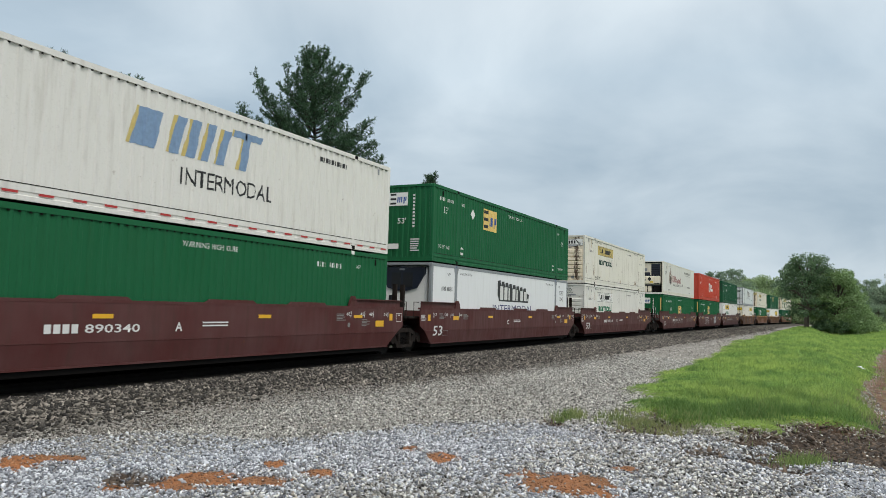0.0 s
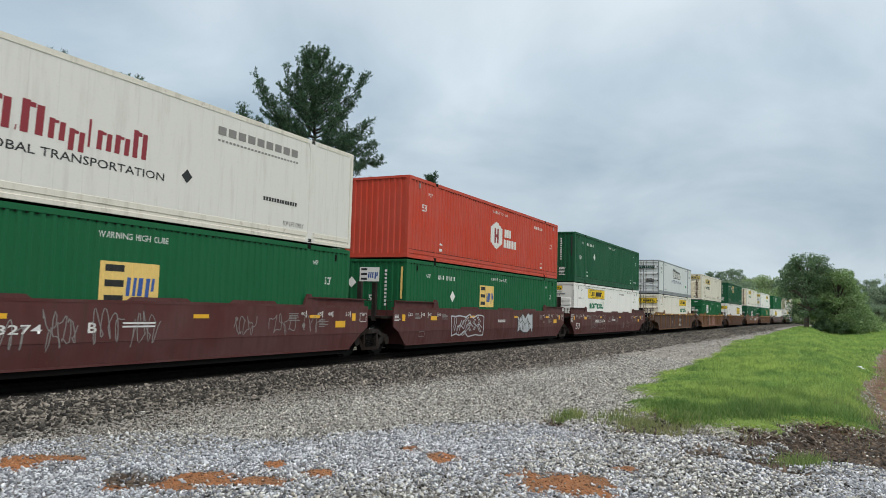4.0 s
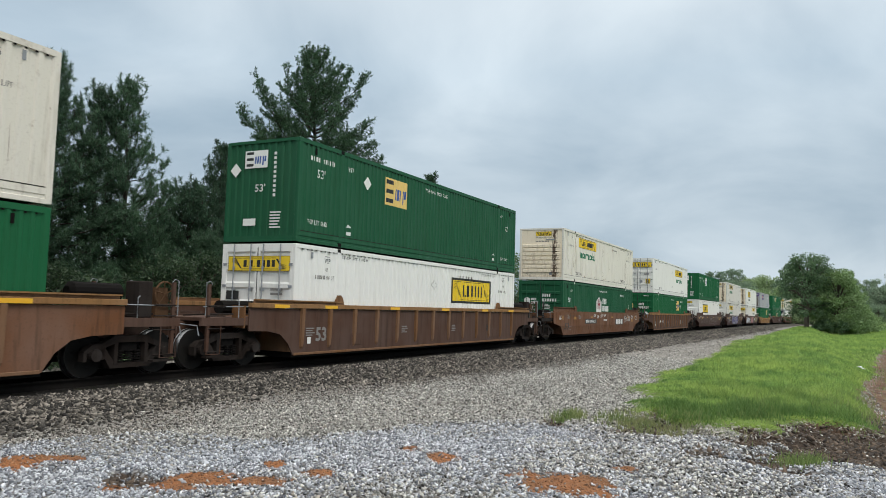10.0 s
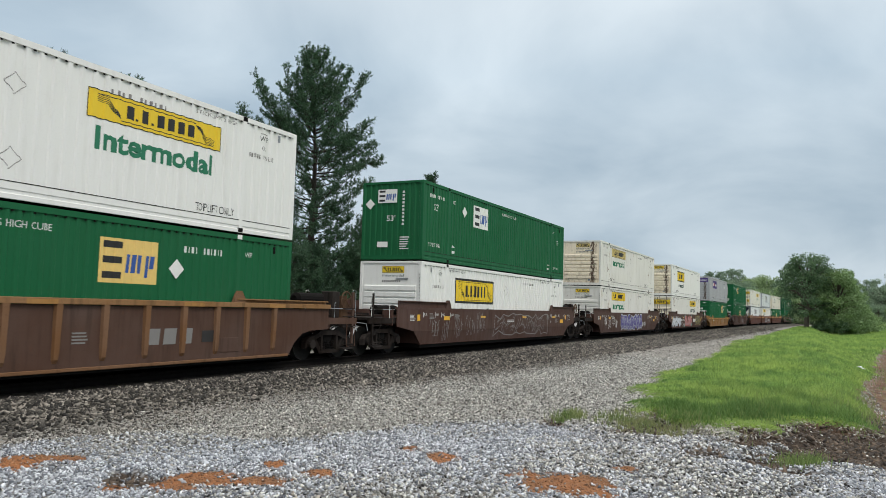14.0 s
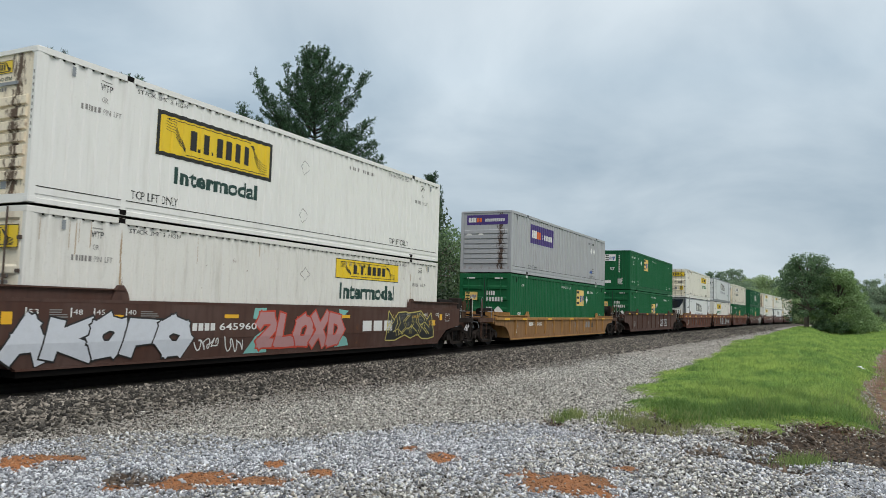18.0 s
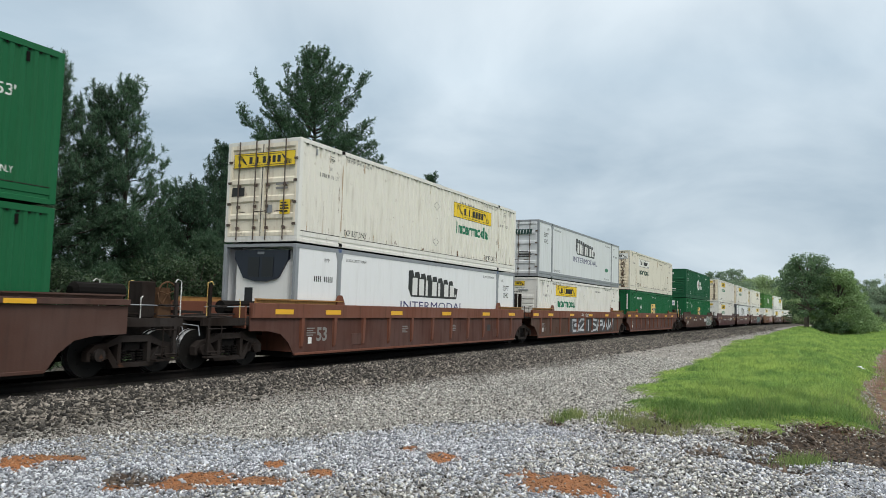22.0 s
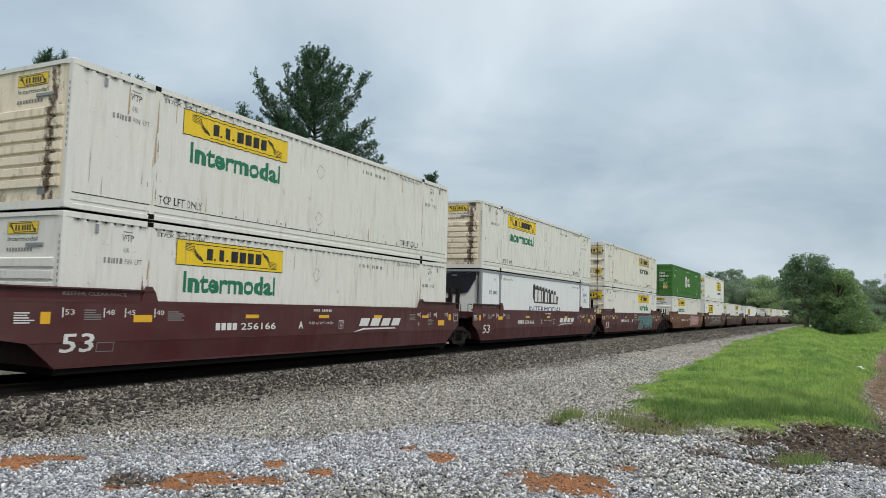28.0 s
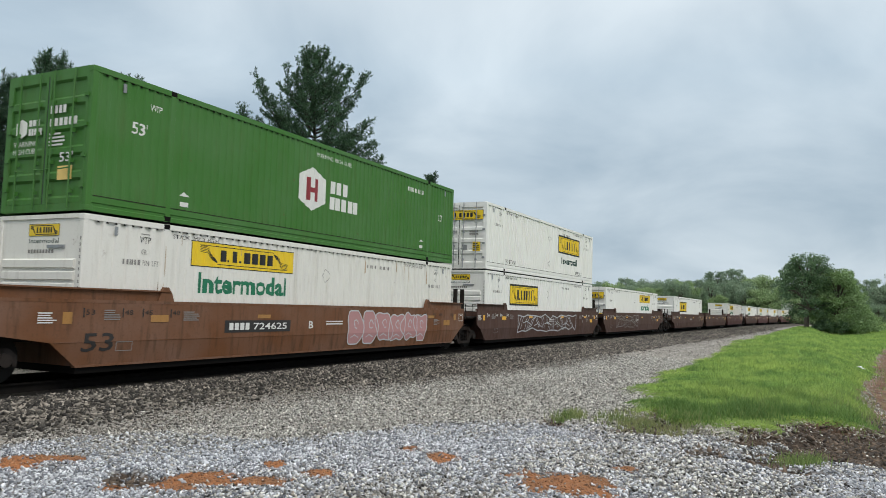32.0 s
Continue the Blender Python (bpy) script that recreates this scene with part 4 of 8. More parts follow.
tree("broadleaf_tree", "green broadleaf tree with pale gaps behind the track", "tree", D1, on_ray(62.9, 13.5), 13.5, 3.0, 1.02, "trees behind the track")
for b, y, k in ((59.5, 9.0, 1.1), (62.0, 9.0, 1.2), (64.5, 9.0, 1.1), (48.5, 8.5, 1.0), (45.0, 8.5, 1.0), (37.0, 7.5, 0.9), (31.0, 7.5, 1.0), (52.5, 8.0, 0.9), (56.0, 9.0, 1.0), (70.0, 11.0, 1.2), (73.0, 12.0, 1.2)):
    tree("bush", "green bush darkened with canopy shade below the pines", "bush", B1, on_ray(b, y), y, b, k, "bushes behind the track")
for k in range(16):
    x = 8 + k * 3.1
    tree("bush", "low bush darkened with shade on the bank behind the rails", "bush", B1, x, 5.6 + 0.6 * math.sin(k * 2.1), k * 1.3, 0.42 + 0.10 * math.sin(k * 1.7), "bushes behind the track")
for b, y, k, turn in ((43.5, 7.2, 0.42, 0.3), (45.6, 7.4, 0.46, 1.4), (47.5, 7.2, 0.42, 2.5), (42.0, 7.4, 0.36, 3.7), (38.6, 7.0, 0.34, 4.4), (35.8, 7.2, 0.36, 1.9), (33.0, 7.2, 0.38, 2.9), (50.0, 7.6, 0.46, 5.2)):
    tree("broadleaf_tree", "small green broadleaf sapling, darkened with canopy shade, below the pines", "tree", D4, on_ray(b, y), y, turn, k, "trees behind the track")
# far woods across the bend: each tree tall enough to carry an uneven skyline
wood_rng = np.random.default_rng(8)
FAR = [(b, r) for b in np.arange(71.0, 90.2, 0.62) for r in (225, 275)]
for i, (b, r) in enumerate(FAR):
    b, r = b + wood_rng.normal(0, 0.15), r + wood_rng.uniform(-12, 12)
    rise = np.interp(b, (71, 79.5, 81.5, 83.1, 85.3, 87.1, 88.6, 90), (2.6, 2.75, 3.0, 3.25, 3.65, 3.35, 3.0, 2.8)) * (wood_rng.uniform(0.74, 1.0) if r > 250 else wood_rng.uniform(0.42, 0.86))
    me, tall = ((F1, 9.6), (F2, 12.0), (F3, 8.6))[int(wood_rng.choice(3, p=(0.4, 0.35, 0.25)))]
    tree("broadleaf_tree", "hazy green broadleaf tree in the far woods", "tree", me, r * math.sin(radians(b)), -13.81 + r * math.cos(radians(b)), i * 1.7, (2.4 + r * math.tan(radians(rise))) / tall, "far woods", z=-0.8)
# the large trees beside the bend, nearer than the train
BEND = ((89.95, 112, 1.0, D2, "full dark green broadleaf tree with a bare lower trunk"), (90.85, 118, 0.86, D2, "dark green broadleaf tree beside the bend"), (91.85, 113, 1.10, D3, "light green broadleaf tree beside the bend"), (92.5, 118, 0.80, D3, "light green broadleaf tree beside the bend"), (93.2, 122, 0.55, D3, "low light green tree beside the bend"))
for i, (b, r, k, me, label) in enumerate(BEND):
    tree("broadleaf_tree", label, "tree", me, r * math.sin(radians(b)), -13.81 + r * math.cos(radians(b)), i * 2.3, k, "trees beside the bend", z=-0.7)
for i, (b, r, k, me) in enumerate(((91.0, 112, 0.62, B3), (91.6, 111, 0.66, B3), (92.2, 113, 0.85, B2), (92.7, 115, 0.95, B2), (93.2, 119, 1.0, B2), (93.7, 125, 0.9, B2))):
    tree("bush", "green bush below the trees at the bend", "bush", me, r * math.sin(radians(b)), -13.81 + r * math.cos(radians(b)), i * 1.1, k, "bushes beside the bend", z=-0.6)
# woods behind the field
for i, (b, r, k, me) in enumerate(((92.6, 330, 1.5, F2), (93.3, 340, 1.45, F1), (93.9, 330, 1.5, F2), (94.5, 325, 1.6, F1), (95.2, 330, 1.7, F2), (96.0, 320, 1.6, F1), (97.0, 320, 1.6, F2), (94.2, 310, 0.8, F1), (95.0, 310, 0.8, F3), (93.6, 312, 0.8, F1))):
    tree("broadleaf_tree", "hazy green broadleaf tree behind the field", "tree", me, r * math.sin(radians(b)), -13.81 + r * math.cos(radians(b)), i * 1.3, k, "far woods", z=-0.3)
# ---- lettering and flat marks ----
SIDE = -1.295        # outer face of a container on the viewer's side


def text_bm(body, x0, x1, z0, z1, bold=0.0, slant=0.0):
    """Lettering fitted to a box in x, z, facing -y at y = 0."""
    cu = bpy.data.curves.new("lettering", "FONT")
    cu.body, cu.size, cu.offset, cu.resolution_u, cu.shear = body, 1.0, bold, 2, slant
    ob = bpy.data.objects.new("lettering", cu)
    me = ob.to_mesh()
    bm = bmesh.new()
    bm.from_mesh(me)
    ob.to_mesh_clear()
    bpy.data.objects.remove(ob)
    bpy.data.curves.remove(cu)
    xs, ys = [v.co.x for v in bm.verts], [v.co.y for v in bm.verts]
    ax, bx, ay, by = min(xs), max(xs), min(ys), max(ys)
    for v in bm.verts:
        v.co = ((v.co.x - ax) / (bx - ax) * (x1 - x0) + x0, 0.0, (v.co.y - ay) / (by - ay) * (z1 - z0) + z0)
    return bm


def poly(bm, pts, y=0.0):
    bm.faces.new([bm.verts.new((x, y, z)) for x, z in pts])
    return bm


def rect(bm, x0, x1, z0, z1, lean=0.0, y=0.0):
    return poly(bm, [(x0, z0), (x1, z0), (x1 + lean, z1), (x0 + lean, z1)], y)


def ring(bm, x0, x1, z0, z1, w):
    rect(bm, x0, x1, z0, z0 + w)
    rect(bm, x0, x1, z1 - w, z1)
    rect(bm, x0, x0 + w, z0 + w, z1 - w)
    rect(bm, x1 - w, x1, z0 + w, z1 - w)
    return bm


def ribbon(bm, pts, w, y=0.0):
    """A flat stroke of even width along points in x, z."""
    prev = None
    for i, (x, z) in enumerate(pts):
        a, b = pts[max(i - 1, 0)], pts[min(i + 1, len(pts) - 1)]
        dx, dz = b[0] - a[0], b[1] - a[1]
        ln = math.hypot(dx, dz) or 1
        nxx, nzz = -dz / ln * w / 2, dx / ln * w / 2
        cur = (bm.verts.new((x - nxx, y, z - nzz)), bm.verts.new((x + nxx, y, z + nzz)))
        if prev:
            bm.faces.new((prev[0], cur[0], cur[1], prev[1]))
        prev = cur
    return bm


def bars(bm, x0, x1, z0, z1, n, gap=0.25, lean=0.0, rg=None):
    """Plain bars that stand for a word."""
    w = (x1 - x0) / n
    for i in range(n):
        k = 1.0 if rg is None else rg.uniform(0.75, 1.0)
        rect(bm, x0 + i * w, x0 + (i + 1 - gap) * w, z0, z0 + (z1 - z0) * k, lean)
    return bm


def wave_profile(bays, pitch, depth):
    """Breakpoints of a trapezoidal corrugation over the bays of a side wall: x and inward depth."""
    xs, ys = [], []
    for a, b in bays:
        n = max(1, round((b - a) / pitch))
        p = (b - a) / n
        for i in range(n):
            for f, d in ((0.0, 0), (0.30, 0), (0.39, 1), (0.90, 1)):
                xs.append(a + (i + f) * p + 0.0005 * (f == 0))
                ys.append(d * depth)
        xs.append(b)
        ys.append(0.0)
    return np.array(xs), np.array(ys)


BAYS = ((0.14, 1.98), (2.12, 14.03), (14.17, 16.01))
WAVES = {"wide": wave_profile(BAYS, 0.285, 0.036), "fine": wave_profile(BAYS, 0.235, 0.024), "flat": (np.array([0.14, 16.01]), np.array([0.0, 0.0]))}


def on_wave(bm, kind, lift, face):
    """Lays a flat mark on the corrugated side: cuts it at each fold and moves it in."""
    xs, ys = WAVES[kind]
    if kind != "flat" and bm.verts:
        lo, hi = min(v.co.x for v in bm.verts), max(v.co.x for v in bm.verts)
        for x in xs[(xs > lo) & (xs < hi)]:
            bmesh.ops.bisect_plane(bm, geom=bm.verts[:] + bm.edges[:] + bm.faces[:], dist=1e-5, plane_co=(x, 0, 0), plane_no=(1, 0, 0))
    for v in bm.verts:
        v.co.y = face + float(np.interp(v.co.x, xs, ys)) - lift - v.co.y
    return bm


SINGLE = ("sign_plate", "placard", "data_plate", "hexagon_mark", "crest_shield", "warning_plate", "reflector", "grey_plate", "owner_plate")


def fine_print(ob):
    """Lettering, bars and small print stay together as one part."""
    if ob.name.split(".")[0] not in SINGLE:
        ob["kind"] = "stuff"
    return ob


def mark(thing, name, key, make, material, kind, lift=0.004, label=""):
    """A painted mark on the viewer's side of a container; equal marks share one mesh."""
    if name == "placard":
        kind = "flat"
    k = ("mark", key, kind, lift, material.name)
    if k not in CACHE:
        CACHE[k] = to_mesh(on_wave(make(), kind, lift, SIDE + 0.012), name, material)
    return fine_print(part(name, CACHE[k], material, thing, label))


def end_mark(thing, name, key, make, material, x=-0.012, label=""):
    """A mark on the front end: built in x, z as seen from ahead, then turned to face along -x."""
    k = ("end", key, x, material.name)
    if k not in CACHE:
        bm = make()
        for v in bm.verts:
            v.co = (x, -v.co.x, v.co.z)
        CACHE[k] = to_mesh(bm, name, material)
    return fine_print(part(name, CACHE[k], material, thing, label))


# ---- containers ----
L, HW, HT = 16.15, 1.295, 2.865


def wall_bm(kind, far):
    xs, ys = WAVES[kind]
    if kind == "flat":
        xs = np.arange(0.14, 16.02, 0.61)
        xs = np.concatenate([[x, x + 0.004, x + 0.010, x + 0.014] for x in xs] + [[16.01]])
        xs = xs[xs <= 16.01]
        ys = np.where((np.arange(len(xs)) % 4 == 1) | (np.arange(len(xs)) % 4 == 2), 0.004, 0.0)
    bm = bmesh.new()
    s = 1 if far else -1
    z0, z1 = 0.29, HT - 0.11
    lo = [bm.verts.new((x, s * (HW - 0.012 - y), z0)) for x, y in zip(xs, ys)]
    hi = [bm.verts.new((x, s * (HW - 0.012 - y), z1)) for x, y in zip(xs, ys)]
    for i in range(len(xs) - 1):
        f = (lo[i], lo[i + 1], hi[i + 1], hi[i])
        bm.faces.new(f if s < 0 else f[::-1])
    return bm


def rail_bm(far, top):
    bm = bmesh.new()
    s = 1 if far else -1
    if top:
        for y0, y1, z0, z1 in ((HW - 0.075, HW, HT - 0.115, HT),):
            box(bm, 0.12, L - 0.12, s * y0, s * y1, z0, z1)
    else:
        prof = [(HW - 0.10, 0.0), (HW, 0.0), (HW, 0.085), (HW - 0.022, 0.10), (HW - 0.022, 0.155), (HW - 0.004, 0.17), (HW - 0.004, 0.285), (HW - 0.018, 0.30), (HW - 0.10, 0.30)]
        a = [bm.verts.new((0.12, s * y, z)) for y, z in prof]
        b = [bm.verts.new((L - 0.12, s * y, z)) for y, z in prof]
        for i in range(len(prof)):
            bm.faces.new((a[i], a[i - 1], b[i - 1], b[i]))
        bm.faces.new(a)
        bm.faces.new(b[::-1])
    bmesh.ops.recalc_face_normals(bm, faces=bm.faces)
    return bm


def rivets_bm():
    bm = bmesh.new()
    for i in range(76):
        x = 0.3 + i * 0.21
        box(bm, x, x + 0.05, -HW + 0.006, -HW + 0.014, HT - 0.15, HT - 0.118)
    return bm


def fitting_bm():
    return one_box(-0.09, 0.09, -0.082, 0.082, -0.06, 0.06, bev=0.012)


def door_bm(side):
    """One leaf with four pressed bands."""
    bm = bmesh.new()
    y0, y1 = (0.02, 1.19) if side > 0 else (-1.19, -0.02)
    zs = [0.16]
    prof = [(0.16, 0.0)]
    for k in range(5):
        a = 0.26 + k * 0.50
        prof += [(a, 0.0), (a + 0.05, 0.045), (a + 0.34, 0.045), (a + 0.39, 0.0)]
    prof.append((2.76, 0.0))
    lo = [bm.verts.new((d, y0, z)) for z, d in prof]
    hi = [bm.verts.new((d, y1, z)) for z, d in prof]
    for i in range(len(prof) - 1):
        bm.faces.new((lo[i], hi[i], hi[i + 1], lo[i + 1]))
    for a, b in ((y0, y0 + 0.07), (y1 - 0.07, y1)):
        box(bm, -0.004, 0.05, a, b, 0.16, 2.76)
    bmesh.ops.recalc_face_normals(bm, faces=bm.faces)
    return bm


def rib_bar_bm(k):
    """One pressed horizontal rib of the front wall."""
    bm = bmesh.new()
    z = 0.40 + k * 0.232
    pts = [(0.03, z), (-0.022, z + 0.02), (-0.022, z + 0.165), (0.03, z + 0.195)]
    a = [bm.verts.new((x, -1.08, zz)) for x, zz in pts]
    b = [bm.verts.new((x, 1.08, zz)) for x, zz in pts]
    for i in range(3):
        bm.faces.new((a[i], a[i + 1], b[i + 1], b[i]))
    bm.faces.new(a)
    bm.faces.new(b[::-1])
    bmesh.ops.recalc_face_normals(bm, faces=bm.faces)
    return bm


def nose_wave_bm():
    """Front wall with upright corrugation."""
    bm = bmesh.new()
    xs, ys = wave_profile(((-1.18, 1.18),), 0.24, 0.035)
    lo = [bm.verts.new((0.02 + d, y, 0.14)) for y, d in zip(xs, ys)]
    hi = [bm.verts.new((0.02 + d, y, 2.79)) for y, d in zip(xs, ys)]
    for i in range(len(xs) - 1):
        bm.faces.new((lo[i], hi[i], hi[i + 1], lo[i + 1]))
    bmesh.ops.recalc_face_normals(bm, faces=bm.faces)
    return bm


def box_part(name, dims, material, parent, bev=0.0, label=""):
    return part(name, cached((name, dims, bev), lambda: one_box(*dims, bev=bev), name, material), material, parent, label)


def make_doors(c, wall, rod, frame):
    box_part("door_header", (0.0, 0.08, -1.19, 1.19, 2.76, HT), frame, c)
    box_part("door_sill", (0.0, 0.08, -1.19, 1.19, 0.0, 0.155), frame, c)
    for side in (-1, 1):
        leaf = part("door", cached(("door", side), lambda: door_bm(side), "door", wall), wall, c)
        for y in (0.22, 0.82):
            yy = side * y
            part("lock_rod", cached(("rod", yy), lambda: tube(tube(bmesh.new(), [(-0.045, yy, 0.04), (-0.045, yy, 2.85)], 0.019, 6), [(-0.065, yy, 0.85), (-0.065, yy - side * 0.30, 0.83)], 0.014, 5), "lock_rod", rod), rod, leaf)
        part("hinge_set", cached(("hinge_set", side), lambda: hinge_bm(side), "hinge_set", rod), rod, leaf)["kind"] = "stuff"
    part("door_gasket", cached(("gasket",), lambda: one_box(0.004, 0.05, -0.018, 0.018, 0.16, 2.76), "door_gasket", BLACK), BLACK, c)


def hinge_bm(side):
    bm = bmesh.new()
    for z in (0.45, 1.05, 1.65, 2.25):
        box(bm, -0.03, 0.02, side * 1.11, side * 1.22, z, z + 0.07)
        for y in (0.22, 0.82):
            box(bm, -0.05, 0.02, side * y - 0.035, side * y + 0.035, z - 0.1, z - 0.02)
    bmesh.ops.recalc_face_normals(bm, faces=bm.faces)
    return bm


def make_black_unit(c):
    """Cooling unit: white housing with a black wedge-shaped grille, behind open corner posts."""
    part("unit_housing", cached(("rh",), lambda: one_box(0.16, 0.7, -1.0, 1.0, 0.1, 2.72, bev=0.09), "unit_housing", WHITE), WHITE, c, "white cooling unit housing")
    def wedge():
        bm = bmesh.new()
        pts = [(0.95, 2.70), (0.95, 2.45), (0.62, 1.92), (0.2, 1.82), (-0.2, 1.82), (-0.62, 1.92), (-0.95, 2.45), (-0.95, 2.70)]
        a = [bm.verts.new((0.10, y, z)) for y, z in pts]
        b = [bm.verts.new((0.20, y, z)) for y, z in pts]
        bm.faces.new(a)
        for i in range(len(pts)):
            bm.faces.new((a[i], b[i], b[(i + 1) % len(pts)], a[(i + 1) % len(pts)]))
        bmesh.ops.recalc_face_normals(bm, faces=bm.faces)
        return bm
    part("grille", cached(("wedge",), wedge, "grille", NAVY), NAVY, c, "black wedge-shaped grille")
    box_part("grille_panel", (0.085, 0.098, -0.45, -0.05, 1.95, 2.5), BLACK, c)
    box_part("grille_panel", (0.085, 0.098, 0.05, 0.45, 1.95, 2.5), BLACK, c)
    box_part("badge", (0.08, 0.098, -0.12, 0.12, 2.58, 2.65), STEEL, c, 0.01)
    box_part("dark_vent", (0.145, 0.165, 0.30, 0.58, 0.65, 1.65), BLACK, c)
    box_part("top_beam", (0.0, 0.09, -1.19, 1.19, 2.78, HT), STEEL, c)
    box_part("bottom_beam", (0.0, 0.12, -1.19, 1.19, 0.0, 0.14), STEEL, c)
    box_part("recess_wall", (0.7, 0.75, -1.27, 1.27, 0.05, HT - 0.02), PANEL, c)
    part("ladder_tube", cached(("lt",), lambda: tube(tube(bmesh.new(), [(0.34, -1.24, 0.1), (0.34, -1.24, 2.76)], 0.035, 6), [(0.58, -1.24, 0.1), (0.58, -1.24, 2.76)], 0.035, 6), "ladder_tube", STEEL), STEEL, c)


def make_white_unit(c):
    """Cooling unit: cream housing with a dark grille and a fuel tank below, in an open frame."""
    part("unit_housing", cached(("wh",), lambda: box(box(bmesh.new(), 0.16, 0.8, -1.04, 1.04, 1.58, 2.72, bev=0.06), 0.08, 0.8, -1.06, 1.06, 0.82, 1.60, bev=0.09), "unit_housing", DOOR_CREAM), DOOR_CREAM, c, "soiled cream cooling unit housing")
    for y0, y1 in ((-1.0, -0.24), (0.78, 1.0)):
        box_part("grille", (0.12, 0.2, y0, y1, 1.64, 2.66), NAVY, c, 0.02)
        for k in range(5):
            box_part("grille_bar", (0.095, 0.118, y0 + 0.03, y1 - 0.03, 1.72 + k * 0.2, 1.745 + k * 0.2), DARK, c)
    box_part("unit_surround", (0.135, 0.17, -1.03, 1.03, 1.52, 1.63), NAVY, c, 0.01)
    box_part("control_panel", (0.13, 0.17, -0.12, 0.62, 1.64, 1.90), NAVY, c, 0.01)
    box_part("warning_plate", (0.072, 0.09, -0.42, -0.12, 0.98, 1.10), YELLOW, c)
    for y in (-0.95, -0.72, 0.30, 0.62):
        box_part("intake_slot", (0.07, 0.09, y, y + 0.20, 0.88, 0.96), BLACK, c)
    box_part("meter", (0.13, 0.17, 0.12, 0.48, 1.98, 2.26), STEEL, c, 0.01)
    box_part("bumper_gap", (0.12, 0.8, -1.04, 1.04, 0.72, 0.82), BLACK, c)
    part("fuel_tank", cached(("tank",), lambda: one_box(0.14, 0.8, -0.25, 0.95, 0.16, 0.70, bev=0.06), "fuel_tank", DOOR_CREAM), DOOR_CREAM, c, "soiled cream fuel tank")
    box_part("battery_box", (0.15, 0.7, -1.0, -0.40, 0.18, 0.68), DARK, c, 0.03)
    for y in (0.05, 0.60):
        box_part("tank_strap", (0.12, 0.14, y, y + 0.05, 0.16, 0.70), DARK, c)
    box_part("top_beam", (0.0, 0.09, -1.19, 1.19, 2.80, HT), WHITE_WORN, c)
    box_part("bottom_beam", (0.0, 0.12, -1.19, 1.19, 0.0, 0.14), WHITE_WORN, c)
    box_part("recess_wall", (0.9, 0.95, -1.27, 1.27, 0.05, HT - 0.02), BLACK, c)
    for s in (-1, 1):
        part("brace", cached(("brace", s), lambda: tube(tube(bmesh.new(), [(0.08, s * 1.22, 2.7), (0.85, s * 1.24, 1.5)], 0.025, 6), [(0.85, s * 1.24, 1.5), (0.08, s * 1.22, 0.35)], 0.025, 6), "brace", WHITE_WORN), WHITE_WORN, c)


